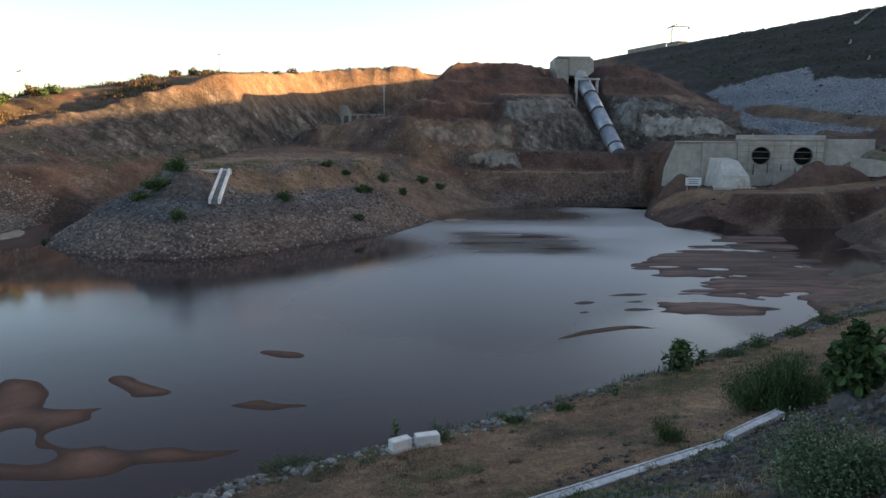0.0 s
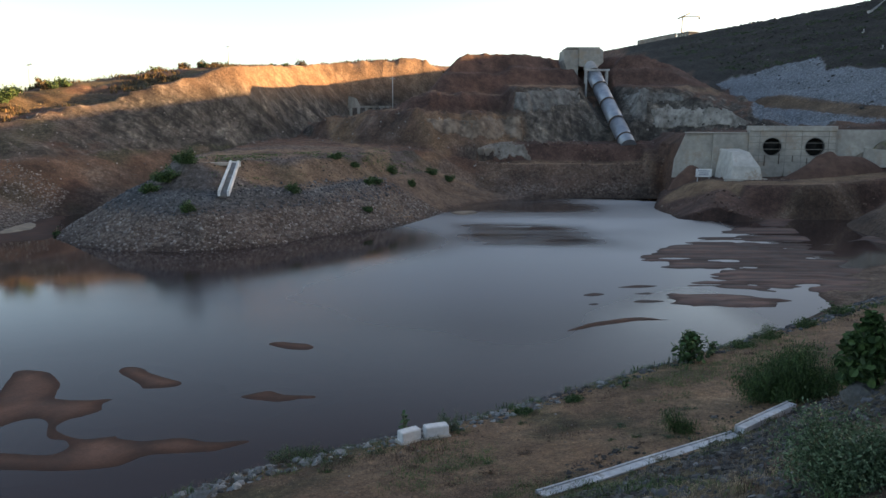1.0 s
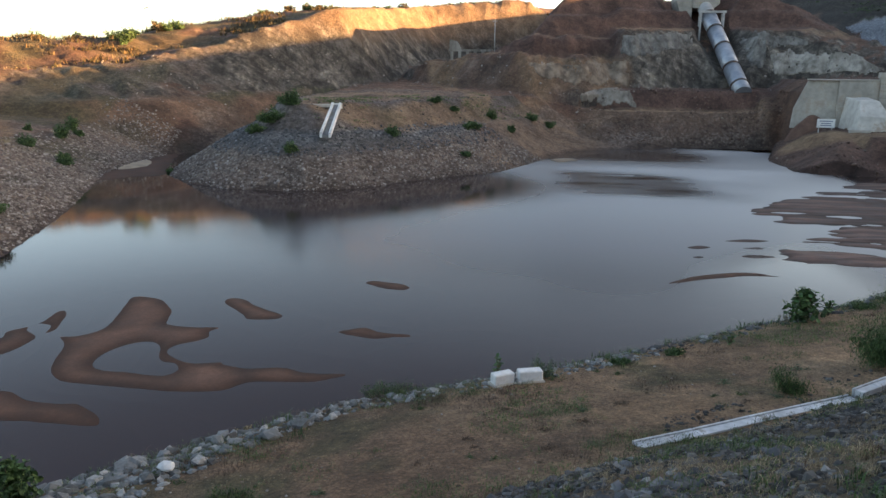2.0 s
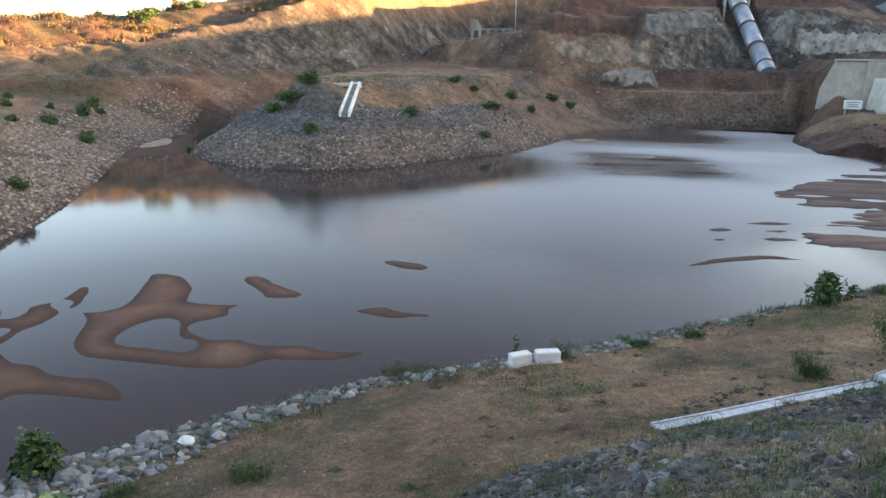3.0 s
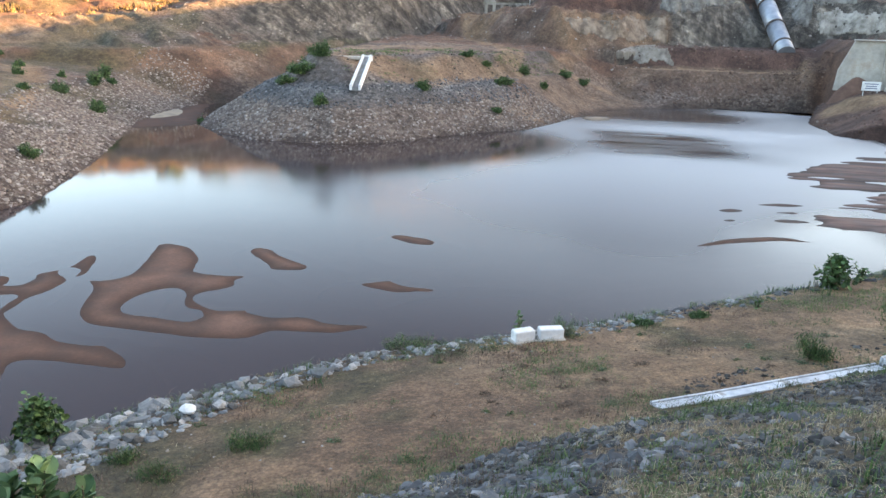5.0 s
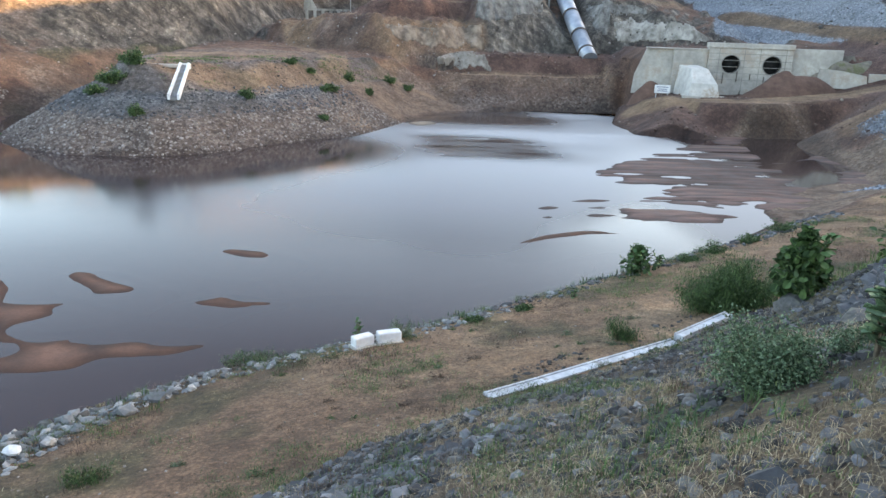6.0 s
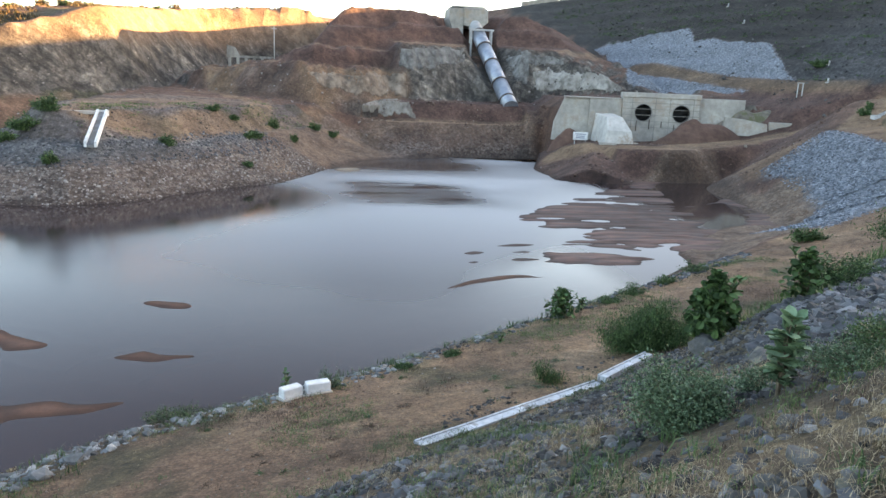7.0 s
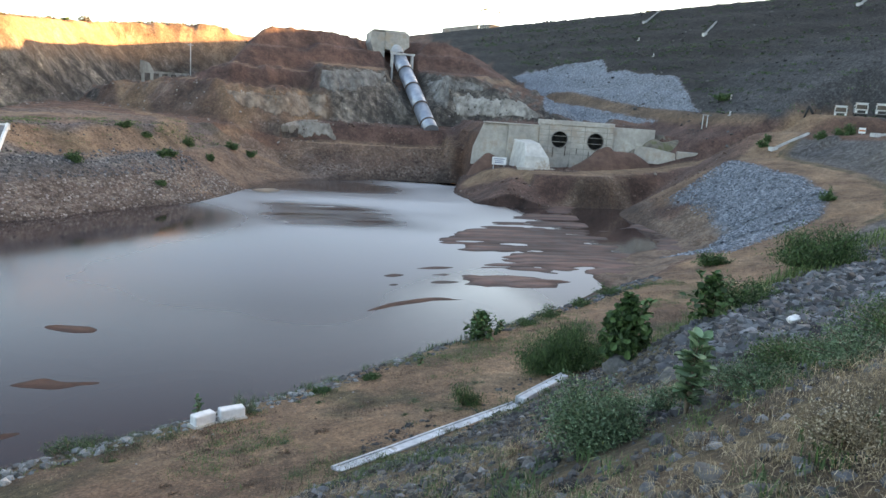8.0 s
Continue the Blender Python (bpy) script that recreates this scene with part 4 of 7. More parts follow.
def bar(name, outline, res, rise, fall, holes=(), wobble=0.16, seed=0, label="", streak=None, lift=0.0, mat=None):
    """A bar of sand whose edge is where it dips under the water."""
    outline, holes = rounded(outline), [rounded(q) for q in holes]
    ox, oy = [p[0] for p in outline], [p[1] for p in outline]
    rx, ry = res
    xs, ys = np.arange(min(ox) - 2.0, max(ox) + 2.0, rx), np.arange(min(oy) - 2.0, max(oy) + 2.0, ry)
    X, Y = np.meshgrid(xs, ys)
    wx, wy = X + wobble * fbm(X, Y, 1.6, 3, seed), Y + wobble * 0.7 * fbm(X, Y, 1.4, 3, seed + 3)
    d = -pool_distance(wx, wy, outline)
    for hole in holes:
        e = pool_distance(wx, wy, hole)
        d = np.minimum(d, np.where(e < 0, e * 4, e))
    Z = np.where(d > 0, rise * (1 - np.exp(-d / 0.5)), fall * d) + 0.012 * fbm(X, Y, 1.2, 3, seed + 5)
    if streak:
        Z = Z + streak * fbm(X * 0.2 + 0.06 * Y, Y, 1.7, 3, seed + 7) * (0.3 + 0.7 * np.exp(-np.clip(d, 0, None) / 3.0)) * (1.5 - 0.7 * smooth(Y, 45, 54))
    Z = np.clip(Z + lift, -0.6, None)
    keep = Z > -0.5
    face = keep[:-1, :-1] | keep[:-1, 1:] | keep[1:, 1:] | keep[1:, :-1]
    idx = np.arange(X.size).reshape(X.shape)
    quads = np.stack([idx[:-1, :-1], idx[:-1, 1:], idx[1:, 1:], idx[1:, :-1]], -1)[face]
    used, inv = np.unique(quads, return_inverse=True)
    me = bpy.data.meshes.new(name)
    me.from_pydata(np.stack([X, Y, Z], -1).reshape(-1, 3)[used].tolist(), [], inv.reshape(-1, 4).tolist())
    me.polygons.foreach_set("use_smooth", np.ones(len(quads), bool))
    me.materials.append(mat or M_SAND)
    return tagged(new(name, me), label or "low bar of wet brown sand in the pond", "sandbar", "bars in the pond", "structure")


FINE = (0.09, 0.09)
bar("sandbar", [(-17.8, 23.9), (-17.2, 24.1), (-16.7, 24.8), (-16.9, 26.1), (-17.4, 27.6), (-17.8, 28.7), (-17.3, 29.1), (-16.2, 28.7), (-15.1, 27.5), (-14.7, 26.5), (-14.4, 25.9), (-13.4, 25.8), (-12.4, 25.9), (-12.2, 25.7), (-12.4, 25.3), (-12.2, 24.7), (-12.6, 24.1), (-13, 23.7), (-12.9, 23.1), (-12.3, 22.6), (-11.7, 22.4), (-10.7, 22.6), (-10.6, 22.4), (-9.7, 22.2), (-8.5, 22.5), (-7.6, 22.2), (-6.3, 22.3), (-6.3, 22), (-7.3, 21.4), (-9, 21.1), (-9.8, 20.3), (-11.9, 20), (-13.7, 20.1), (-14.7, 20.1), (-15.4, 20.3), (-16.1, 21), (-16.8, 22.2), (-17.1, 23.1)],
    FINE, 0.07, 0.16, [[(-15, 22), (-15, 22.9), (-14.6, 23.7), (-14.1, 23.9), (-13.6, 23.5), (-13.2, 22.6), (-12.8, 22.2), (-12.3, 22.1), (-12, 21.6), (-12.3, 21.2), (-13.5, 21.3), (-14.5, 21.4)]],
    wobble=0.06, seed=11, label="winding brown sandbar round a small pool", lift=-0.012)
bar("sandbar", [(-13.5, 28.8), (-13.4, 29.4), (-12.7, 29.3), (-11.9, 28.6), (-11, 28), (-10.4, 27.6), (-10.5, 27.1), (-11.6, 26.9), (-12, 27.4), (-12.7, 28)], FINE, 0.08, 0.3, wobble=0.06, seed=12, label="short brown sandbar, dry on top")
bar("sandbar", [(-8.2, 32.7), (-7.9, 33.1), (-7.1, 33), (-6.4, 32.8), (-6, 32.3), (-6.2, 31.9), (-6.8, 31.9), (-7.4, 32.1)], FINE, 0.07, 0.3, wobble=0.05, seed=13, label="small lens-shaped brown sandbar")
bar("sandbar", [(-7.7, 26.1), (-7.3, 26.4), (-6.8, 26.7), (-6.5, 26.6), (-6, 26.3), (-5, 26.2), (-4.9, 26), (-5.5, 25.9), (-5.6, 25.8), (-6.2, 25.6), (-6.8, 25.7), (-7.4, 25.9)], FINE, 0.06, 0.3, wobble=0.05, seed=14, label="small pointed brown sandbar")
bar("sandbar", [(-4.9, 24.9), (-4.6, 25.3), (-3.9, 25.6), (-3, 25.9), (-2.5, 26.1), (-1.9, 26.3), (-1.6, 26.3), (-2.1, 26.1), (-2.5, 26), (-3.2, 25.6), (-4, 25.3), (-4.7, 25)], FINE, 0.035, 0.2, wobble=0.05, seed=15, label="thin drowned ridge of sand", lift=-0.022)
bar("sandbar", [(6, 35.1), (7.3, 36.5), (8.5, 37.2), (9.9, 37.8), (10.8, 37.8), (11.3, 37.4), (11.9, 37.3), (11.2, 37.2), (10, 37.1), (8.7, 36.5), (7.7, 36), (6.6, 35.3)], FINE, 0.07, 0.3, wobble=0.1, seed=16, label="long thin brown sandbar near the mudflat")
bar("sandbar", [(-20.6, 21.1), (-21, 22), (-21.3, 23.2), (-21.2, 23.6), (-20.7, 23.5), (-20.3, 22.9), (-20.3, 22.7), (-19.8, 22.9), (-19.8, 23.5), (-20, 24), (-19.7, 24.6), (-19.5, 25.2), (-19.7, 26.4), (-19.4, 26.7), (-18.7, 25.8), (-18.3, 24.6), (-18.5, 24.1), (-18.8, 24.8), (-19.4, 25), (-19.4, 24.4), (-18.6, 23.8), (-18.4, 23.1), (-18.4, 22.4), (-18.5, 21.7), (-18.4, 20.9), (-18.3, 20.3), (-18.1, 19.8), (-18.7, 19.8), (-18.8, 20.4), (-19, 21.1), (-19.3, 21.8), (-20.1, 21.5), (-20.5, 21.4)],
    FINE, 0.06, 0.2, wobble=0.05, seed=17, label="forked brown sandbar with a pointed tip", lift=-0.008)
bar("sandbar", [(-18.4, 20.4), (-17.8, 19.9), (-17, 19.4), (-16, 19.3), (-15.1, 18.9), (-14.2, 18.8), (-13.6, 18.9), (-12.8, 18.5), (-12.3, 18.1), (-12.1, 17.6), (-12.5, 17.4), (-13.1, 17.4), (-14.2, 17.5), (-15.1, 17.4), (-15.4, 17.1), (-15, 16.5), (-14.7, 16), (-14.9, 15.8), (-15.3, 16.1), (-15.8, 16.4), (-17, 17), (-18, 17.5), (-18.7, 18), (-19.2, 18.8), (-19.4, 19.4), (-19.3, 20), (-19, 20.5)],
    FINE, 0.06, 0.13, wobble=0.07, seed=21, label="broad brown sandbar, half drowned", lift=-0.014)
bar("sandbar", [(-22.4, 20.2), (-22.6, 21.3), (-22.7, 21.9), (-22.5, 22.3), (-22.3, 22), (-22.3, 21.6), (-21.9, 21), (-21.9, 20.5)], FINE, 0.06, 0.25, wobble=0.06, seed=18, label="pointed brown sandbar")
bar("sandbar", [(-17.4, 16), (-16.7, 15.8), (-16.2, 15.4), (-16.2, 15), (-16.5, 14.8), (-17.4, 15.4)], FINE, 0.04, 0.12, wobble=0.08, seed=19, label="drowned patch of reddish sand", lift=-0.045)
bar("sandbar", [(-12, 18.6), (-11.8, 19), (-11.4, 18.8), (-11.3, 18.5), (-11.8, 18.4)], FINE, 0.03, 0.12, wobble=0.08, seed=20, label="small drowned patch of reddish sand", lift=-0.045)
bar("sandbar", [(-41.7, 67.2), (-43.1, 77.5), (-44.0, 86), (-42.1, 85), (-41.3, 79.9), (-38.1, 71.3), (-34.9, 64.2), (-37.2, 61.7), (-38.4, 59.6), (-41.1, 62.2)], (0.2, 0.2), 0.05, 0.2, wobble=0.4, seed=24, label="wet brown silt in the inlet behind the spit", lift=-0.02)
bar("sandbar", [(-43.4, 69.4), (-43.8, 73.5), (-41.5, 73.4), (-39.6, 68.9), (-41.0, 66.4)], (0.2, 0.2), 0.16, 0.2, wobble=0.4, seed=25, label="pale dry silt patch in the inlet behind the spit", mat=M_SILT)
bar("sandbar", [(0.5, 83.4), (1.1, 85.4), (3.0, 86.0), (3.6, 84.8), (2.9, 82.9), (1.3, 82.2)], (0.15, 0.15), 0.05, 0.2, wobble=0.3, seed=26, label="small pale silt bar off the berm's foot", mat=M_SILT)
MUD_EDGE = [(31.8, 74.2), (29.2, 72.9), (26.3, 69.8), (22.5, 65.2), (19.3, 61.1), (16.8, 58.2), (14.9, 56), (15.3, 54.3), (16.6, 53.5), (15.7, 51.3), (16.5, 50.3), (18.2, 50.7), (19.6, 49.8), (17.5, 48.5), (18.4, 47.6), (20, 47.7), (18, 46.7), (17, 46.9), (15.3, 46.3), (13.8, 45.1), (12.1, 44), (10.7, 43.4), (9, 41.5), (10.2, 42.1), (12.1, 42.8), (13.4, 43.7), (13.6, 43), (13.3, 41.9), (13.9, 41.3), (16.1, 41.8), (16.4, 41.2), (17.8, 41.4), (19.4, 41.7), (19.2, 42.6), (17.6, 43.5), (18.8, 43.7), (20.6, 43.8), (19.5, 45.9), (20.4, 45.4), (21.6, 45.2), (22.8, 46.5), (24.1, 46.4), (23.3, 44.5), (22.8, 42.2), (30, 47), (42, 55), (46, 66), (46, 84), (38, 84)]
MUD_POOLS = [[(36.4, 77.2), (39, 79.5), (42.3, 80.2), (43.4, 78.5), (42.5, 75.7), (40.1, 69.5), (38.3, 66.7), (35.7, 64), (31.6, 62.2), (32.6, 65.4), (33.6, 69.8)],
             [(37.1, 64.6), (36.7, 61.1), (34.8, 56.3), (32.7, 53.2), (30.3, 50.9), (29.5, 51.9), (28.9, 52.4), (30.6, 54.8), (31.9, 58.7), (33.1, 61.6)], [(14.3, 43.4), (14.7, 43.7), (15.1, 43.6), (14.6, 43.1)], [(15.5, 44.2), (16, 44.6), (16.5, 44.6), (15.9, 43.9)]]
bar("mudflat", MUD_EDGE, (0.15, 0.09), 0.07, 0.13, MUD_POOLS, wobble=0.22, seed=22, label="streaked brown mudflat at the mouth of the inflow", streak=0.19, lift=-0.025, mat=M_MUD)
tagged(bpy.data.objects["mudflat"], category="mudflat")
for _q in ([(8.3, 42.9), (9, 43.5), (9.6, 43.2), (8.8, 42.6)], [(8.1, 40.6), (8.5, 40.9), (8.7, 40.7), (8.4, 40.4)], [(10.9, 41.2), (11.6, 41.8), (12.6, 41.4), (11.6, 41)], [(10.7, 45), (12.1, 45.7), (13.5, 45.5), (12.3, 44.9)]):
    bar("mud_islet", _q, FINE, 0.06, 0.2, wobble=0.12, seed=23, label="thin islet of wet mud off the mudflat", mat=M_MUD)


# ---- outlet works ----
def holed_panel(bm, cx, cz, r, half, z0, z1, y0, depth, seg=32):
    """A wall panel with a round hole and the bore behind it."""
    sq, ci, bo = [], [], []
    for i in range(seg):
        a = 2 * math.pi * (i + 0.5) / seg
        c, s_ = math.cos(a), math.sin(a)
        k = min(half / abs(c) if abs(c) > 1e-6 else 1e9, ((z1 - cz) if s_ > 0 else (cz - z0)) / abs(s_) if abs(s_) > 1e-6 else 1e9)
        sq.append(bm.verts.new((cx + c * k, y0, cz + s_ * k)))
        ci.append(bm.verts.new((cx + c * r, y0, cz + s_ * r)))
        bo.append(bm.verts.new((cx + c * r, y0 + depth, cz + s_ * r)))
    for i in range(seg):
        j = (i + 1) % seg
        bm.faces.new((sq[i], sq[j], ci[j], ci[i]))
        bm.faces.new((ci[i], ci[j], bo[j], bo[i]))
    return bm


M_FORM = grainy("form_lines", (0.20, 0.19, 0.175), (0.32, 0.30, 0.28), 2.0)
headwall = thing("outlet_headwall", pose(30, 97.2, 0, 0, 0, -11.3), "weathered concrete outlet headwall with two round openings", "headwall")
part("wing_wall", prism(bmesh.new(), [(-0.2, 3.2), (0.0, 5.6), (1.3, 8.9), (4.6, 8.9), (4.6, 3.2)], 0.0, 0.7), M_CONCRETE, headwall, "sloping end panel of stained concrete")
part("wing_wall", box(bmesh.new(), 4.62, 8.9, -0.35, 0.7, 3.2, 8.95, 0.04), M_CONCRETE, headwall)
_c = bmesh.new()
for _x0, _x1 in ((8.92, 10.1), (13.3, 15.1), (18.3, 19.1)):
    box(_c, _x0, _x1, -0.8, 0.7, 3.2, 9.3)
for _x in (11.7, 16.7):
    holed_panel(_c, _x, 7.35, 1.1, 1.6, 3.2, 9.3, -0.8, 3.0)
part("centre_wall", _c, M_CONCRETE, headwall, "pale concrete wall with formwork lines")
part("coping", box(bmesh.new(), 8.8, 19.2, -0.95, 0.8, 9.3, 9.95, 0.05), M_CONCRETE, headwall)
for _x in (11.7, 16.7):
    part("collar", ring(bmesh.new(), (_x, -0.83, 7.35), (0, 1, 0), 1.1, 0.12, 0.1), M_FORM, headwall, "dark steel collar of the opening")
    # near-black sleeve and disc: the bore's shade put into the colour
    _b = bmesh.new()
    tube(_b, (_x, -0.78, 7.35), (_x, 0.05, 7.35), 1.095, seg=32, caps=False)
    tube(_b, (_x, 0.05, 7.35), (_x, 0.12, 7.35), 1.095, seg=32)
    for _f in _b.faces:
        _f.smooth = True
    part("bore_sleeve", _b, M_DARK, headwall, "black sleeve and disc painted as the shade inside the pipe")
for _z in (5.4, 6.2, 7.0, 7.8, 8.6):
    part("form_joint", box(bmesh.new(), 8.95, 19.08, -0.825, -0.802, _z, _z + 0.06), M_FORM, headwall)
for _x in (10.15, 13.25, 15.15, 18.25):
    part("form_joint", box(bmesh.new(), _x, _x + 0.06, -0.829, -0.806, 3.4, 9.28), M_FORM, headwall)
part("wing_wall", box(bmesh.new(), 19.12, 25.2, -0.15, 0.7, 3.4, 9.5, 0.04), M_CONCRETE, headwall)
part("coping", box(bmesh.new(), 1.2, 8.78, -0.45, 0.78, 8.96, 9.12, 0.03), M_CONCRETE, headwall)
for _x in (10.9, 12.6, 14.2, 15.9, 17.6):
    _b = bmesh.new()
    tube(_b, (_x, -0.86, 5.2 + 0.3 * math.sin(_x)), (_x, -0.86, 6.2 + 0.3 * math.cos(_x * 3)), 0.05, seg=6)
    part("starter_bar", _b, M_DIGGER, headwall, "rusty reinforcing bar")

M_BLOCK = grainy("whitewashed_concrete", (0.48, 0.46, 0.43), (0.68, 0.66, 0.62), 1.2, stain=(0.34, 0.28, 0.23))
block = thing("thrust_block", pose(36.2, 90.4, height(36.0, 90.0) - 0.3, 0, 0, -2), "tapered pale concrete thrust block before the headwall", "concrete block")
_b = bmesh.new()
_v = [_b.verts.new(p) for p in ((-1.95, -1.6, 0), (2.1, -1.6, 0), (1.9, 4.5, 0), (-1.8, 4.5, 0), (-1.5, -1.3, 2.0), (1.7, -1.3, 1.9), (-1.15, 0.5, 3.6), (0.95, 0.5, 3.6), (1.15, 4.5, 3.9), (-1.35, 4.5, 3.9))]
for _f in ((0, 1, 5, 4), (4, 5, 7, 6), (6, 7, 8, 9), (1, 2, 8, 7, 5), (3, 0, 4, 6, 9), (2, 3, 9, 8), (3, 2, 1, 0)):
    _b.faces.new([_v[_i] for _i in _f])
bmesh.ops.recalc_face_normals(_b, faces=_b.faces[:])
bmesh.ops.bevel(_b, geom=_b.edges[:], offset=0.06, segments=1, affect="EDGES")
part("body", _b, M_BLOCK, block)
part("apron", box(bmesh.new(), -2.5, 2.6, -1.7, -1.15, -0.2, 0.5, 0.08), M_CONCRETE, block, "rough concrete footing")

sign = thing("site_board", pose(32.0, 91.6, height(32.0, 91.6), 0, 0, -8), "white site board with faded blue writing on short legs", "sign")
part("board", box(bmesh.new(), -0.95, 0.95, -0.05, 0.05, 0.35, 1.35, 0.02), M_WHITE, sign)
for _x in (-0.7, 0.7):
    part("leg", box(bmesh.new(), _x - 0.05, _x + 0.05, 0.06, 0.14, -0.3, 1.2), M_POST, sign)
for _z, _w in ((1.1, 0.7), (0.85, 0.55), (0.62, 0.6)):
    part("bar_of_writing", box(bmesh.new(), -_w, _w, -0.062, -0.054, _z - 0.05, _z + 0.05), M_BLUE, sign)

low_wall = thing("retaining_kerb", pose(51.0, 90.2, 0, 0, 0, -20), "low pale concrete retaining wall half buried in spoil", "low wall")
part("slab", prism(bmesh.new(), [(-0.3, 5.0), (-0.1, 7.3), (2.4, 7.1), (5.2, 6.6), (5.4, 5.0)], 0, 0.6), M_CONCRETE, low_wall)
part("upper_slab", box(bmesh.new(), 5.45, 8.2, 0.1, 0.6, 5.4, 6.9, 0.05), M_CONCRETE, low_wall)


def heap(name, x, y, rx, ry, hgt, seed, label, mat):
    """A loose heap of earth."""
    a = np.linspace(0, 2 * np.pi, 40, endpoint=False)
    verts, faces = [], []
    rings = 12
    for i in range(rings):
        q = 1 - i / (rings - 1)
        px, py = x + rx * q * np.cos(a), y + ry * q * np.sin(a)
        n = fbm(px, py, 2.2, 3, seed)
        z = terrain(px, py)[0] - 0.15 + hgt * (1 - q ** 1.6) * (1 + 0.35 * n) + 0.12 * n
        verts += np.stack([px, py, z], -1).tolist()
    for i in range(rings - 1):
        for j in range(40):
            faces.append((i * 40 + j, i * 40 + (j + 1) % 40, (i + 1) * 40 + (j + 1) % 40, (i + 1) * 40 + j))
    me = bpy.data.meshes.new(name)
    me.from_pydata(verts, [], faces)
    me.polygons.foreach_set("use_smooth", np.ones(len(faces), bool))
    me.materials.append(mat)
    return tagged(new(name, me), label, "earth heap", "heaps by the outlet")


M_SPOIL = grainy("red_spoil", (0.085, 0.042, 0.030), (0.17, 0.092, 0.065), 1.2, relief=0.8, depth=0.15)
heap("spoil_heap", 46.9, 89.8, 6.2, 2.8, 3.0, 31, "heap of dark red spoil before the openings", M_SPOIL)
heap("spoil_heap", 50.2, 89.6, 2.0, 1.5, 0.9, 32, "small heap of dark red spoil beside the low wall", M_SPOIL)
M_BANK_RUBBLE = grainy("bank_rubble", (0.10, 0.085, 0.068), (0.24, 0.205, 0.165), 1.6, relief=0.9, depth=0.2, stain=(0.10, 0.10, 0.05))
heap("spoil_heap", 53.0, 92.0, 5.6, 1.7, 2.6, 34, "bank of grey rubble against the headwall's end", M_BANK_RUBBLE)
heap("spoil_heap", 31.2, 94.9, 2.6, 1.8, 1.7, 33, "heap of dark red spoil against the wing wall", M_SPOIL)

# steel pipe down the slope, with its block and trestle
P_TOP, P_END = Vector((24.7, 133.2, 21.1)), Vector((26.75, 109.3, 7.05))
P_AXIS = (P_END - P_TOP).normalized()
pipe = thing("penstock", Matrix.Translation((26.75, 109.3, 6.0)), "large galvanised steel pipe with dark bands down the slope", "pipe")
inv = pipe.matrix_world.inverted()


def onpipe(d):
    return inv @ (P_TOP + P_AXIS * d)


LEN = (P_END - P_TOP).length
_cuts = [5.5, 10.2, 15.6, 21.4, LEN]
part("upper_length", tube(bmesh.new(), onpipe(0), onpipe(5.45), 1.12, seg=32), grainy("dull_pipe", (0.30, 0.31, 0.32), (0.42, 0.43, 0.44), 1.0, rough=0.7), pipe, "dull grey concrete-coated length")
for _a, _e in zip(_cuts, _cuts[1:]):
    part("pipe_length", tube(bmesh.new(), onpipe(_a + 0.05), onpipe(_e - 0.05 + (0.4 if _e == LEN else 0)), 1.2, seg=32), M_STEEL, pipe)
for _a in _cuts[:-1] + [LEN - 1.6]:
    part("band", ring(bmesh.new(), onpipe(_a), P_AXIS, 1.18, 0.3, 0.12), M_DIGGER, pipe, "dark steel band")
M_OLD_CONCRETE = grainy("old_concrete", (0.34, 0.32, 0.29), (0.50, 0.475, 0.43), 1.4, stain=(0.30, 0.25, 0.20))
anchor = thing("anchor_block", pose(23.7, 133.5, 17.2, 0, 0, 0), "big pale concrete anchor block at the head of the pipe", "concrete block")
_b = prism(bmesh.new(), [(-3.3, 5.6), (-3.4, 3.9), (-2.2, 0.3), (-0.9, 0.3), (-0.9, 5.6)], -2.6, 3.5)
part("buttress", _b, M_OLD_CONCRETE, anchor)
_b = prism(bmesh.new(), [(-0.88, 5.75), (-0.88, 2.7), (2.3, 2.5), (3.4, 3.4), (3.3, 5.5), (2.8, 5.75)], -2.9, 3.5)
bmesh.ops.bevel(_b, geom=_b.edges[:], offset=0.1, segments=1, affect="EDGES")
part("head", _b, M_OLD_CONCRETE, anchor)
part("cap", box(bmesh.new(), -2.9, 2.9, -2.2, 3.3, 5.76, 6.05, 0.06), M_OLD_CONCRETE, anchor)

trestle = thing("pipe_trestle", pose(25.35, 127.2, 0), "pale steel trestle astride the pipe", "trestle")
for _x in (-1.75, 1.75):
    _h = height(25.35 + _x, 127.2)
    part("post", box(bmesh.new(), _x - 0.14, _x + 0.14, -0.14, 0.14, _h - 0.3, 18.9), M_POST, trestle)
    part("back_post", box(bmesh.new(), _x - 0.1, _x + 0.1, 1.2, 1.4, _h - 0.3, 18.9), M_POST, trestle)
    part("side_rail", box(bmesh.new(), _x - 0.06, _x + 0.06, 0.15, 1.19, 18.5, 18.8), M_POST, trestle)
part("crossbeam", box(bmesh.new(), -2.1, 2.1, -0.17, 0.17, 18.92, 19.25), M_POST, trestle)


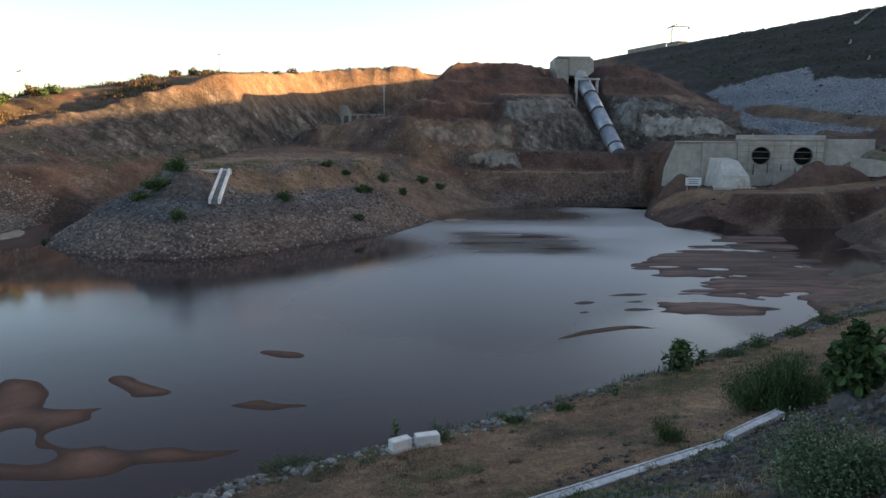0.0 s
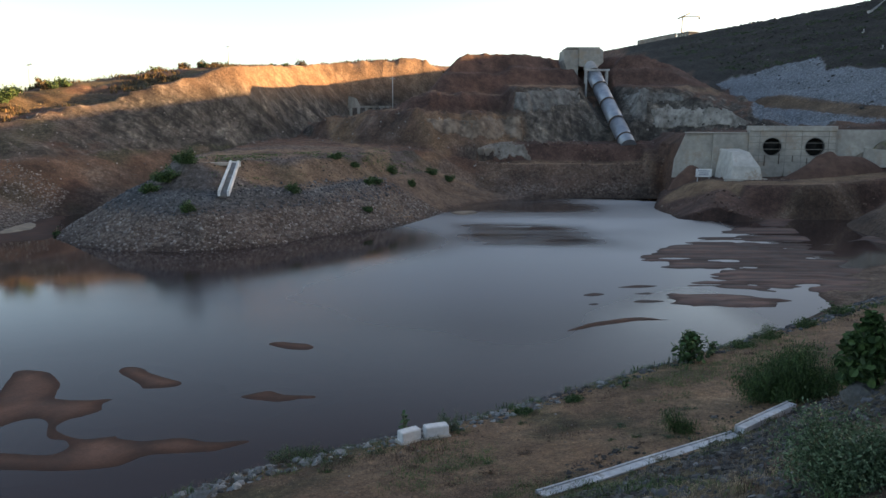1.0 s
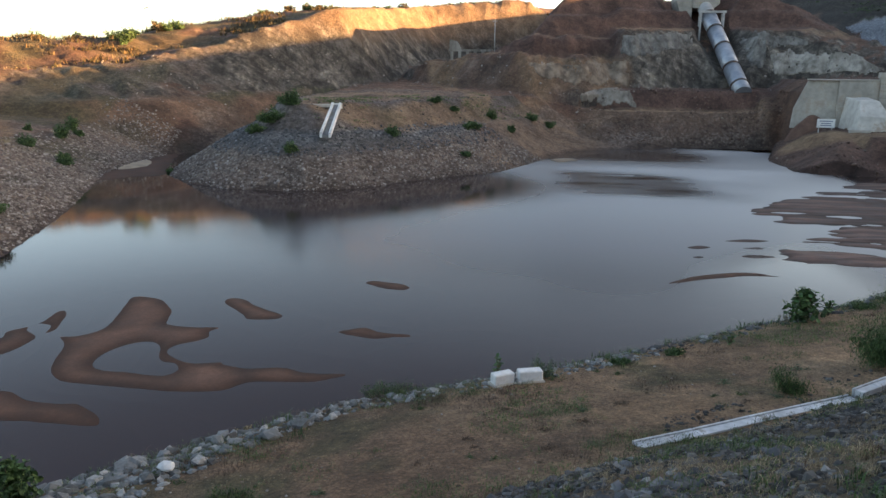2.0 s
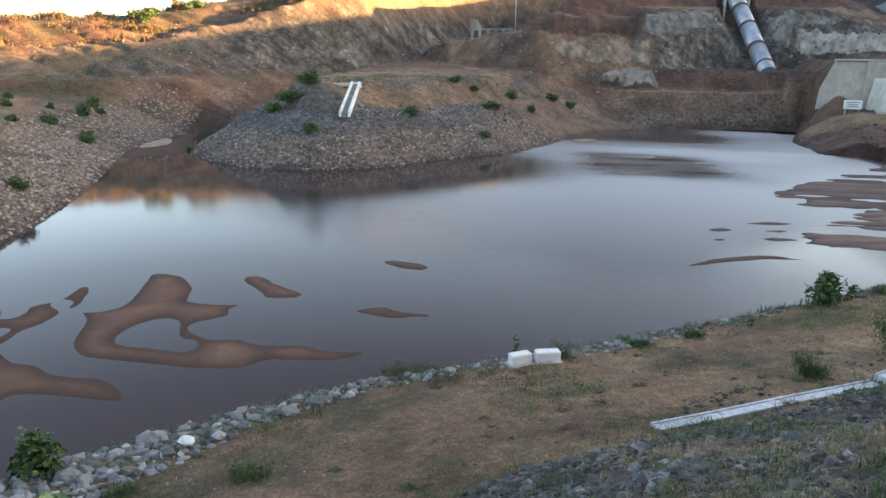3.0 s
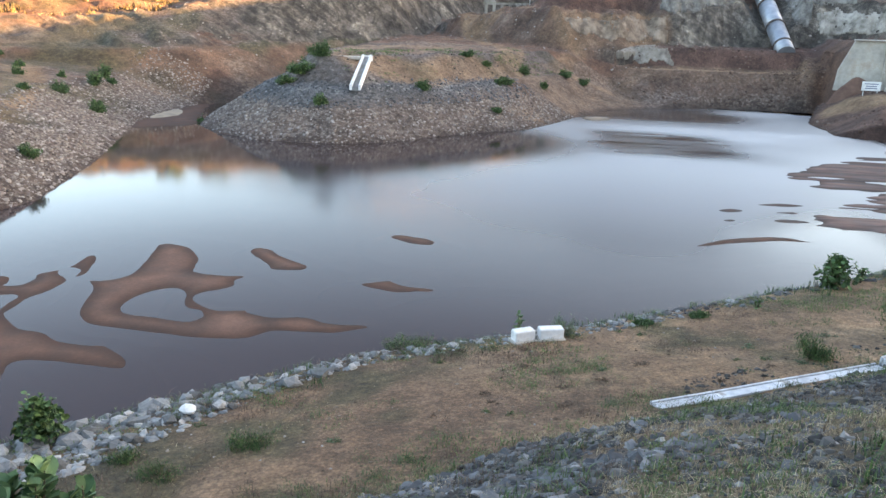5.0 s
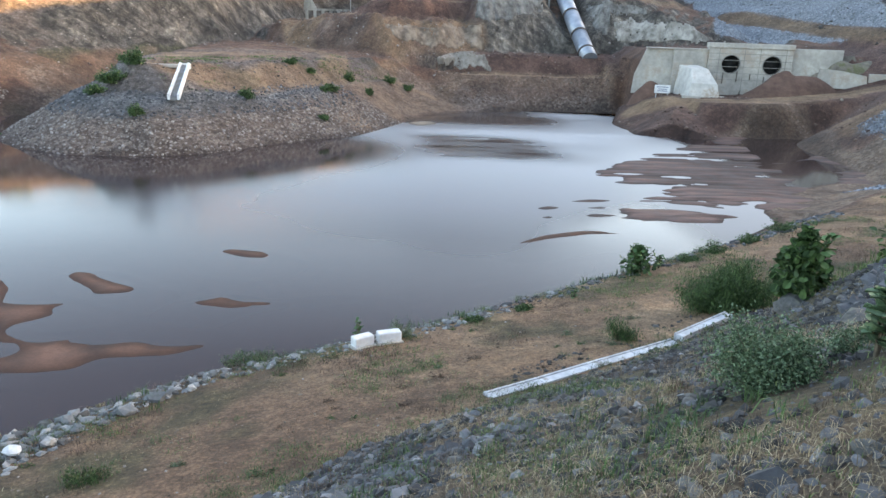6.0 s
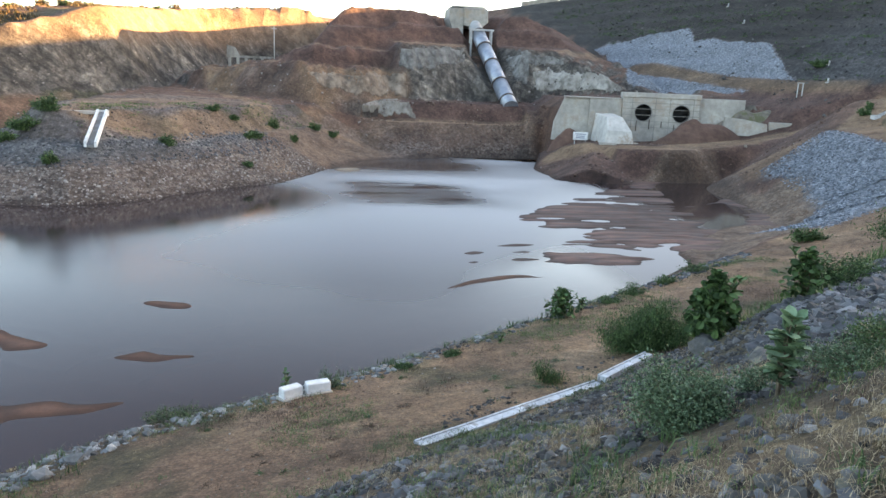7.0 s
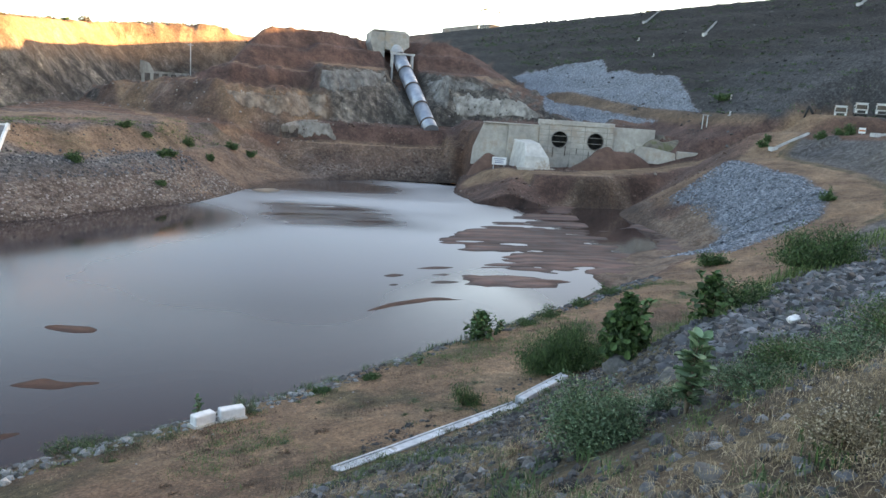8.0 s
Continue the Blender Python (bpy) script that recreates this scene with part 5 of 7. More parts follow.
def slab_on_face(name, y, top, low, seed, label, mat):
    """A sprayed-concrete skin between a top and a bottom line, laid on the rock's own shape."""
    x0, x1 = max(top[0][0], low[0][0]), min(top[-1][0], low[-1][0])
    xs = np.linspace(x0, x1, 60)
    wob = fbm(xs, xs * 0 + seed, 1.6, 4, seed), fbm(xs, xs * 0 - seed, 1.2, 4, seed + 3)
    yy = np.arange(y - 8, y + 16, 0.1)
    V, F = [], []
    nv = 16
    for i, xx in enumerate(xs):
        run = np.maximum.accumulate(terrain(np.full_like(yy, xx), yy)[0])
        zt = np.interp(xx, [p[0] for p in top], [p[1] for p in top]) + 0.35 * wob[0][i]
        zb = np.interp(xx, [p[0] for p in low], [p[1] for p in low]) + 0.45 * wob[1][i]
        for j in range(nv):
            zz = zb + max(zt - zb, 0.1) * j / (nv - 1)
            V.append([xx, yy[int(np.argmax(run > zz))] - 0.1, zz])
    G = np.array(V).reshape(len(xs), nv, 3)
    for _ in range(4):
        G[1:-1, :, 1] = np.minimum(G[1:-1, :, 1], (G[:-2, :, 1] + G[2:, :, 1]) / 2 + 0.12)
        G[:, 1:-1, 1] = np.minimum(G[:, 1:-1, 1], (G[:, :-2, 1] + G[:, 2:, 1]) / 2 + 0.12)
    span = G[-1, 0, 0] - G[0, 0, 0]
    rag = fbm(G[:, :, 0] * 1.0, G[:, :, 2] * 1.0 + seed, 1.3, 3, seed + 5)
    for i in range(len(xs) - 1):
        for j in range(nv - 1):
            rim = min(i, len(xs) - 2 - i) / len(xs) * span, min(j, nv - 2 - j) / nv * max(G[i, -1, 2] - G[i, 0, 2], 0.1)
            if min(rim) < 0.22 + 0.8 * rag[i, j]:
                continue
            F.append((i * nv + j, (i + 1) * nv + j, (i + 1) * nv + j + 1, i * nv + j + 1))
    me = bpy.data.meshes.new(name)
    me.from_pydata(G.reshape(-1, 3).tolist(), [], F)
    me.polygons.foreach_set("use_smooth", np.ones(len(F), bool))
    me.materials.append(mat)
    ob = new(name, me)
    sol = ob.modifiers.new("thickness", "SOLIDIFY")
    sol.thickness = 0.15
    return tagged(ob, label, "rock facing", "sprayed concrete facings")


def streaked(name, dark, light, stain):
    """Cement skin with water runs down it."""
    m, nt, b = material(name, 0.9)
    runs = ramp(nt, noise_tex(nt, 1.1, 6.0, 0.65, (1.0, 1.0, 0.12)), [(0.36, stain), (0.47, dark), (0.62, light)])
    blot = ramp(nt, noise_tex(nt, 0.35, 6.0, 0.7), [(0.35, (0.55, 0.53, 0.50)), (0.6, (1.0, 1.0, 1.0))])
    nt.links.new(mix(nt, 1.0, runs, blot, "MULTIPLY"), b.inputs["Base Color"])
    bump(nt, b, noise_tex(nt, 3.0, 6.0, 0.7), 0.6, 0.08)
    return m


M_FACING = streaked("pale_facing", (0.225, 0.21, 0.19), (0.335, 0.312, 0.28), (0.14, 0.127, 0.112))
M_FACING_LOW = streaked("dusty_facing", (0.19, 0.168, 0.147), (0.27, 0.243, 0.213), (0.12, 0.10, 0.086))
M_FACING_GREY = streaked("grey_facing", (0.13, 0.125, 0.118), (0.21, 0.203, 0.192), (0.07, 0.065, 0.06))
M_FACING_TAN = streaked("tan_facing", (0.17, 0.128, 0.098), (0.27, 0.21, 0.163), (0.11, 0.08, 0.06))
slab_on_face("rock_facing", 112, [(31.5, 13.0), (34.5, 13.3), (38.5, 13.2), (42.6, 12.4), (44.6, 10.8)], [(31.5, 9.0), (36.9, 9.6), (44.6, 9.7)], 3, "pale sprayed concrete on the cut rock beside the pipe", M_FACING)
slab_on_face("rock_facing", 113, [(28.6, 15.0), (31, 16.2), (34.5, 15.5), (37.6, 14.0)], [(28.6, 9.6), (31.2, 10.4), (31.4, 13.2), (37.6, 13.5)], 5, "stained grey sprayed concrete higher on the cut rock", M_FACING_GREY)
slab_on_face("rock_facing", 110, [(10.4, 15.4), (21.2, 15.6)], [(10.4, 12.2), (14.5, 11.6), (18.0, 12.4), (21.2, 13.6)], 7, "grey sprayed concrete under the red hill", M_FACING_GREY)
slab_on_face("rock_facing", 106, [(-3.4, 11.2), (5.0, 11.5), (11.6, 11.6)], [(-3.4, 10.9), (-0.4, 8.2), (3.0, 7.8), (11.6, 7.7)], 9, "tan smooth rock facing above the berm", M_FACING_TAN)
slab_on_face("rock_facing", 105, [(4.2, 6.5), (6.5, 7.3), (12.3, 7.45)], [(4.2, 4.9), (12.3, 4.85)], 11, "low grey rock facing at the berm", M_FACING_LOW)

# ---- white stepped chute on the spit ----
chute = thing("drain_chute", Matrix.Translation((-19.4, 63.9, 4.0)), "white-painted concrete drain chute down the spit", "drain chute")
_o = chute.matrix_world.translation
_top = Vector((-19.8, 67.7, max(6.45, height(-19.8, 67.7)))) - _o


def chute_run(x0, x1, z0, z1):
    """A bar that follows the chute's slope, a little narrower towards its head."""
    bm = box(bmesh.new(), x0, x1, 0, 1, z0, z1)
    for v in bm.verts:
        t = v.co.y
        v.co.x *= 1.0 - 0.15 * t
        v.co.y = t * _top.y
        v.co.z += t * (_top.z + 0.02) + 0.06
    return bm


part("side_wall", chute_run(-0.56, -0.34, -0.25, 0.20), M_WHITE, chute)
part("side_wall", chute_run(0.26, 0.47, -0.25, 0.20), M_WHITE, chute)
part("channel_floor", chute_run(-0.335, 0.255, -0.3, -0.02), grainy("stained_channel", (0.10, 0.10, 0.105), (0.26, 0.26, 0.27), 3.0, stain=(0.14, 0.13, 0.12)), chute, "grey stained channel floor")
part("head_beam", box(bmesh.new(), -0.55, 0.45, _top.y + 0.01, _top.y + 0.2, _top.z - 0.3, _top.z + 0.2), M_WHITE, chute)
pad = thing("drain_slab", pose(-21.7, 69.4, height(-21.7, 69.4), 0, 0, 12), "pale flat concrete drain slab at the spit's edge", "slab")
part("slab", box(bmesh.new(), -1.4, 1.5, -0.45, 0.45, -0.25, 0.05, 0.03), M_CONCRETE, pad)

# ---- poles, ruined frame, crest buildings ----
def pole(x, y, tall, label, lamp=False):
    p = thing("pole", Matrix.Translation((x, y, height(x, y) - 0.2)), label, "pole", "poles on the hillside")
    part("shaft", tube(bmesh.new(), (0, 0, 0), (0, 0, tall), 0.08, 0.05, 8), M_POST, p)
    part("cross_arm", box(bmesh.new(), -0.4, 0.4, -0.04, 0.04, tall - 0.33, tall - 0.25), M_POST, p)
    if lamp:
        part("lamp_head", box(bmesh.new(), 0.2, 0.75, -0.1, 0.1, tall - 0.2, tall - 0.05), M_POST, p)
    return p


pole(-8.6, 119.7, 5.4, "tall pale pole on the bench")
pole(-38.9, 134.5, 4.0, "thin dark pole on the hilltop")
pole(-74.0, 133.0, 20.6 - height(-74.0, 133.0), "thin lamp pole on the hilltop", True)

frame_ruin = thing("concrete_frame", pose(-16.2, 126.6, height(-14, 126.6) - 0.25) @ Matrix.Scale(1.0, 4), "pale ruined concrete frame on the bench", "ruin")
for _x in (0, 1.3, 2.6, 3.9, 5.2, 6.5):
    part("column", box(bmesh.new(), _x - 0.22, _x + 0.22, -0.25, 0.25, 0, 1.9), M_FACING, frame_ruin)
part("beam", box(bmesh.new(), -0.4, 6.9, -0.3, 0.3, 1.92, 2.25), M_FACING, frame_ruin)
part("upper_wall", prism(bmesh.new(), [(-0.4, 2.27), (-0.4, 3.9), (0.9, 3.5), (1.6, 2.27)], -0.25, 0.25), M_FACING, frame_ruin)

lodge = thing("crest_building", pose(65.6, 207.6, 33.0, 0, 0, -73), "low pale building with dark windows on the dam's crest", "building")
part("wall", box(bmesh.new(), -2.6, 2.6, -1.4, 1.4, -1.0, 1.5), M_SHOTCRETE, lodge)
part("roof", box(bmesh.new(), -2.9, 2.9, -1.7, 1.7, 1.52, 1.75), M_POST, lodge)
for _x in (-1.8, -0.6, 0.6, 1.8):
    part("window", box(bmesh.new(), _x - 0.35, _x + 0.35, -1.46, -1.41, 0.4, 1.15), M_GLASS, lodge)
parapet = thing("crest_wall", pose(64.0, 214.2, 33.4, 0, 0, -73), "long pale parapet wall on the dam's crest", "wall")
for _i in range(8):
    part("panel", box(bmesh.new(), -19.0 + 2.5 * _i, -16.55 + 2.5 * _i, -0.15, 0.15, -2.0, 1.9), M_SHOTCRETE, parapet)
for _i in range(3):
    part("panel", box(bmesh.new(), 11.0 + 3.4 * _i, 14.35 + 3.4 * _i, -0.15, 0.15, -0.8, 0.8), M_SHOTCRETE, parapet)
M_CRANE = grainy("yellow_crane_paint", (0.42, 0.34, 0.16), (0.58, 0.48, 0.26), 2.0, rough=0.6)
crane = thing("crest_crane", pose(65.4, 212.0, 33.5, 0, 0, -18), "thin pale crane with two short jibs on the dam's crest", "crane")
part("mast", tube(bmesh.new(), (0, 0, 0), (0, 0, 6.3), 0.17, 0.12, 6), M_CRANE, crane)
part("stay", tube(bmesh.new(), (1.5, 0.4, 0), (0.2, 0, 5.6), 0.06, 0.05, 5), M_CRANE, crane)
part("jib", tube(bmesh.new(), (-1.3, 0, 5.5), (2.0, 0, 6.9), 0.2, 0.14, 6), M_CRANE, crane)
part("jib", tube(bmesh.new(), (0.0, 0.3, 6.0), (4.6, 0.3, 5.9), 0.16, 0.12, 6), M_CRANE, crane)
part("hook_block", box(bmesh.new(), 4.2, 4.7, 0.1, 0.5, 5.2, 5.7), M_CRANE, crane)


def face_drain(x0, y0, x1, y1, label):
    """A pale drain that runs down the dam's face."""
    a, c = Vector((x0, y0, height(x0, y0) + 0.12)), Vector((x1, y1, height(x1, y1) + 0.12))
    d = thing("face_drain", Matrix.Translation(a), label, "drain", "drains on the embankments")
    run = c - a
    side = Vector((-run.y, run.x, 0)).normalized() * 0.13
    for k in (-1, 1):
        _b = bmesh.new()
        v = []
        for q in (Vector(), run):
            for o in (side * k * 0.6, side * k):
                for zz in (-0.5, 0.12):
                    v.append(_b.verts.new(q + o + Vector((0, 0, zz))))
        for f in ((0, 1, 3, 2), (4, 6, 7, 5), (0, 4, 5, 1), (2, 3, 7, 6), (1, 5, 7, 3), (0, 2, 6, 4)):
            _b.faces.new([v[i] for i in f])
        bmesh.ops.recalc_face_normals(_b, faces=_b.faces[:])
        part("side_wall", _b, M_POST, d)
    _b = bmesh.new()
    _b.faces.new([_b.verts.new(p) for p in (-side * 0.6, side * 0.6, run + side * 0.6, run - side * 0.6)])
    part("bed", _b, M_POST, d)
    part("outfall_box", box(bmesh.new(), -0.35, 0.35, -0.35, 0.35, -0.5, 0.2), M_POST, d)
    return d


face_drain(78.8, 142.5, 83.6, 144.4, "long pale drain near the dam's crest")
face_drain(78.9, 120.5, 82.6, 123.0, "short pale drain on the dam's face")
face_drain(91.7, 99.4, 96.0, 100.4, "pale drain that ends at the dam's crest")
face_drain(55.9, 69.3, 61.0, 70.2, "pale drain beside the haul road")
face_drain(62.6, 62.6, 69.0, 62.0, "pale drain below the parked trucks")
for _x, _y in ((74.1, 135.4), (71.5, 124.5), (67.7, 94.6), (65.0, 90.5), (73.4, 78.7)):
    _m = thing("survey_marker", Matrix.Translation((_x, _y, height(_x, _y) - 0.1)), "small white concrete survey marker on the dam", "marker", "survey markers")
    part("post", tube(bmesh.new(), (0, 0, 0), (0, 0, 0.6), 0.14, 0.11, 8), M_POST, _m)
    part("base", box(bmesh.new(), -0.25, 0.25, -0.25, 0.25, -0.3, 0.08), M_POST, _m)

barrier = thing("height_barrier", pose(61.9, 91.6, height(61.9, 91.6), 0, 0, -25), "white post barrier over the yard track", "barrier")
for _x in (-0.3, 0.3):
    part("post", box(bmesh.new(), _x - 0.06, _x + 0.06, -0.06, 0.06, -0.3, 1.75), M_POST, barrier)
part("bar", box(bmesh.new(), -0.45, 0.45, -0.07, 0.07, 1.76, 1.86), M_POST, barrier)

notice = thing("notice_board", pose(65.6, 67.5, height(65.6, 67.5), 0, 0, -45) @ Matrix.Scale(0.62, 4), "small white and orange notice board on the bank", "sign")
part("board", box(bmesh.new(), -0.55, 0.55, -0.04, 0.04, 0.3, 1.3), M_WHITE, notice)
part("stripe", box(bmesh.new(), -0.5, 0.5, -0.055, -0.045, 0.65, 0.95), M_BRASH, notice)
part("leg", box(bmesh.new(), -0.06, 0.06, 0.045, 0.12, -0.4, 1.1), M_POST, notice)


# ---- parked machines ----
def truck(m, label):
    m = m @ Matrix.Scale(0.58, 4)
    t = thing("dump_truck", m, label, "truck", "trucks in the yard")
    part("chassis", box(bmesh.new(), -0.5, 0.5, -0.2, 6.4, 0.6, 0.95), M_DIGGER, t)
    _b = prism(bmesh.new(), [(-1.2, 0.8), (-1.2, 2.4), (-1.05, 2.95), (1.05, 2.95), (1.2, 2.4), (1.2, 0.8)], -0.3, 1.7)
    part("cab", _b, M_CAB, t, "dusty white cab")
    part("windscreen", prism(bmesh.new(), [(-1.02, 1.75), (-0.95, 2.62), (0.95, 2.62), (1.02, 1.75)], -0.34, -0.305), M_GLASS, t)
    part("grille", box(bmesh.new(), -0.75, 0.75, -0.35, -0.305, 0.95, 1.5), M_RUBBER, t)
    part("bumper", box(bmesh.new(), -1.22, 1.22, -0.5, -0.31, 0.5, 0.85, 0.04), M_RUBBER, t)
    for x in (-0.98, 0.98):
        part("headlight", tube(bmesh.new(), (x, -0.33, 1.2), (x, -0.38, 1.2), 0.14, seg=10), M_WHITE, t)
        part("mirror", box(bmesh.new(), x * 1.33 - 0.1, x * 1.33 + 0.1, -0.2, -0.12, 1.9, 2.4), M_RUBBER, t)
    part("tipper_body", prism(bmesh.new(), [(-1.2, 1.1), (-1.25, 2.75), (1.25, 2.75), (1.2, 1.1)], 1.9, 6.6), M_CAB, t, "dusty pale tipper body")
    part("canopy", box(bmesh.new(), -1.2, 1.2, 0.3, 1.88, 2.97, 3.1), M_CAB, t)
    for x in (-0.95, 0.95):
        for y in (0.7, 4.3, 5.5):
            w = part("wheel", tube(bmesh.new(), (x - 0.17, y, 0.5), (x + 0.17, y, 0.5), 0.5, seg=18), M_RUBBER, t, "black tyre")
            part("rim", tube(bmesh.new(), (x - 0.19, y, 0.5), (x + 0.19, y, 0.5), 0.24, seg=12), M_POST, w)
    return t


_t = truck(pose(70.2, 76.1, height(70.2, 76.1), 0, 0, -43), "dusty white dump truck parked facing the pond")
for _x, _y, _a in ((71.8, 74.6, -41), (73.4, 73.1, -44)):
    copy_thing(_t, pose(_x, _y, height(_x, _y), 0, 0, _a))

digger = thing("excavator", pose(68.6, 78.0, height(68.6, 78.0), 0, 0, -35) @ Matrix.Scale(0.7, 4), "dark excavator with its boom folded beside the trucks", "excavator")
for _y in (-0.9, 0.9):
    part("track", prism(bmesh.new(), [(-1.5, 0.35), (-1.2, 0), (1.2, 0), (1.5, 0.35), (1.2, 0.75), (-1.2, 0.75)], _y - 0.25, _y + 0.25), M_RUBBER, digger)
part("house", box(bmesh.new(), -0.6, 1.5, -1.0, 1.0, 0.8, 1.8, 0.08), M_RUBBER, digger)
part("cab", box(bmesh.new(), -0.6, 0.4, -1.0, -0.1, 1.82, 2.75, 0.06), M_GLASS, digger)
part("boom", tube(bmesh.new(), (-0.5, 0.3, 1.5), (-1.6, 0.3, 3.2), 0.24, 0.2, 8), M_RUBBER, digger)
part("stick", tube(bmesh.new(), (-1.55, 0.3, 3.25), (-2.1, 0.3, 1.1), 0.2, 0.16, 8), M_RUBBER, digger)
part("bucket", prism(bmesh.new(), [(-2.5, 0.1), (-2.5, 0.8), (-1.9, 1.1), (-1.6, 0.4), (-2.0, 0.0)], 0.0, 0.7), M_DIGGER, digger)

# ---- white kerbs and blocks on the near bank ----
def kerb(p, q, width, tall, label):
    a, c = Vector((*p, height(*p))), Vector((*q, height(*q)))
    run = c - a
    k = thing("kerb_beam", Matrix.Translation(a), label, "kerb", "white kerbs on the bank")
    n = 4
    side = Vector((run.y, -run.x, 0)).normalized() * width / 2
    for i in range(n):
        t0, t1 = i / n + 0.0008, (i + 1) / n - 0.0008
        _b = bmesh.new()
        for s0, s1, up in ((-1, -0.62, tall + 0.02), (-0.50, 1, tall)):
            v = []
            for t in (t0, t1):
                g = a + run * t
                base = Vector((g.x - a.x, g.y - a.y, height(g.x, g.y) * 0.35 + g.z * 0.65 - a.z))
                for sx, zz in ((s0, -0.3), (s1, -0.3), (s1, up), (s0, up)):
                    v.append(_b.verts.new(base + side * sx + Vector((0, 0, zz))))
            for f in ((0, 1, 2, 3), (7, 6, 5, 4), (0, 4, 5, 1), (1, 5, 6, 2), (2, 6, 7, 3), (3, 7, 4, 0)):
                _b.faces.new([v[j] for j in f])
        bmesh.ops.recalc_face_normals(_b, faces=_b.faces[:])
        bmesh.ops.bevel(_b, geom=_b.edges[:], offset=0.012, segments=1, affect="EDGES")
        part("kerb_length", _b, M_KERB, k)
    return k


M_KERB = grainy("chipped_white_paint", (0.52, 0.55, 0.60), (0.72, 0.75, 0.79), 5.0, stain=(0.28, 0.27, 0.26))
kerb((2.2, 15.52), (7.95, 18.82), 0.34, 0.04, "long chipped white-painted kerb beam along the track")
kerb((8.05, 18.84), (10.3, 20.65), 0.30, 0.20, "short raised white-painted kerb beam along the track")
for _x, _y, _w, _a, _lab in ((-1.05, 20.75, 0.66, 33, "white-painted concrete block by the water"), (-0.25, 21.0, 0.74, 18, "larger white-painted concrete block by the water")):
    _k = thing("white_block", pose(_x, _y, height(_x, _y) + 0.02, 0, 0, _a), _lab, "concrete block", "white blocks by the water")
    part("body", box(bmesh.new(), -_w / 2, _w / 2, -0.17, 0.17, 0, 0.36, 0.03), M_WHITE, _k)
    part("foot", box(bmesh.new(), -_w / 2 - 0.05, _w / 2 + 0.05, -0.25, 0.25, -0.15, 0.06, 0.02), M_CONCRETE, _k)


# ---- plants ----
def leaf_mesh(length, width, name, mat):
    """A broad, slightly folded leaf, its stalk at the origin."""
    rows = ((0.0, 0.06), (0.15, 0.55), (0.4, 0.95), (0.65, 1.0), (0.85, 0.7), (1.0, 0.05))
    V, F = [], []
    for t, w in rows:
        for s_ in (-1, 0, 1):
            V.append((s_ * w * width / 2, t * length, abs(s_) * 0.18 * width - 0.25 * length * t * t))
    for i in range(len(rows) - 1):
        for j in range(2):
            F.append((i * 3 + j, i * 3 + j + 1, i * 3 + j + 4, i * 3 + j + 3))
    me = bpy.data.meshes.new(name)
    me.from_pydata(V, [], F)
    me.polygons.foreach_set("use_smooth", np.ones(len(F), bool))
    me.materials.append(mat)
    return me


def milkweed(x, y, tall, stems, leaf, seed, label, spread=0.35, step=0.13, bare=0.15, inner=0, mat=None, rise=0.0):
    """An upright shrub with pairs of broad leaves up each stem."""
    rng = random.Random(seed)
    p = thing("milkweed_shrub", Matrix.Translation((x, y, height(x, y) - 0.05)), label, "shrub", "broad-leaved shrubs")
    me = leaf_mesh(leaf, leaf * 0.74, "leaf", mat or M_LEAF)
    for s_ in range(stems):
        a = rng.uniform(0, 6.28)
        lean = spread * rng.uniform(0.3, 1.0)
        h = tall * rng.uniform(0.6, 1.0)
        tip = Vector((math.cos(a) * lean * h * 0.9, math.sin(a) * lean * h * 0.9, h))
        mid = Vector((tip.x * 0.35, tip.y * 0.35, h * 0.5))
        _b = bmesh.new()
        tube(_b, (0, 0, 0), mid, 0.022, 0.016, 6, False)
        tube(_b, mid, tip, 0.016, 0.007, 6, False)
        part("stem", _b, M_STEM, p)
        n = max(4, int(h / step))
        for i in range(n):
            t = bare + (1 - bare) * (i + 0.5) / n
            q = mid * (t / 0.5) if t < 0.5 else mid + (tip - mid) * ((t - 0.5) / 0.5)
            for k in (0, 1):
                ob = new("leaf", me)
                ob.parent = p
                turn = i * 1.57 + k * 3.14 + rng.uniform(-0.4, 0.4)
                lift = rng.uniform(-0.1, 0.9) * (1 - rise) + rng.uniform(0.5, 1.2) * rise + (0.4 if i > n - 3 else 0)
                sc = rng.uniform(0.7, 1.1) * (0.75 if i > n - 2 else 1)
                if k == 1 and s_ * n * 2 > 280:
                    continue
                ob.matrix_local = Matrix.Translation(q) @ Euler((lift, rng.uniform(-0.3, 0.3), turn)).to_matrix().to_4x4() @ Matrix.Scale(sc, 4)
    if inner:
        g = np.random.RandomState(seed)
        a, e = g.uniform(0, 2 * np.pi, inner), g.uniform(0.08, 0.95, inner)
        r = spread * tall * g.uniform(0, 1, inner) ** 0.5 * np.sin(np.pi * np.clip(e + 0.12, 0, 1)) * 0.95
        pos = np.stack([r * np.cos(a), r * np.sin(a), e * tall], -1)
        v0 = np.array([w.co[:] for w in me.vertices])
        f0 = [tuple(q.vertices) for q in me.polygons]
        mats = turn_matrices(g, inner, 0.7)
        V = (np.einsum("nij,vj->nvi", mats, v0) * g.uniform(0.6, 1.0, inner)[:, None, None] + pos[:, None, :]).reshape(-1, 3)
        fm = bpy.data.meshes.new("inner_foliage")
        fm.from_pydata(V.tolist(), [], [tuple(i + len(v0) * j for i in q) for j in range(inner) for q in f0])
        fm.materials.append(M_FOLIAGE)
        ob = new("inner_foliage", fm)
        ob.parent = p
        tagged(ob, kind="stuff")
    return p


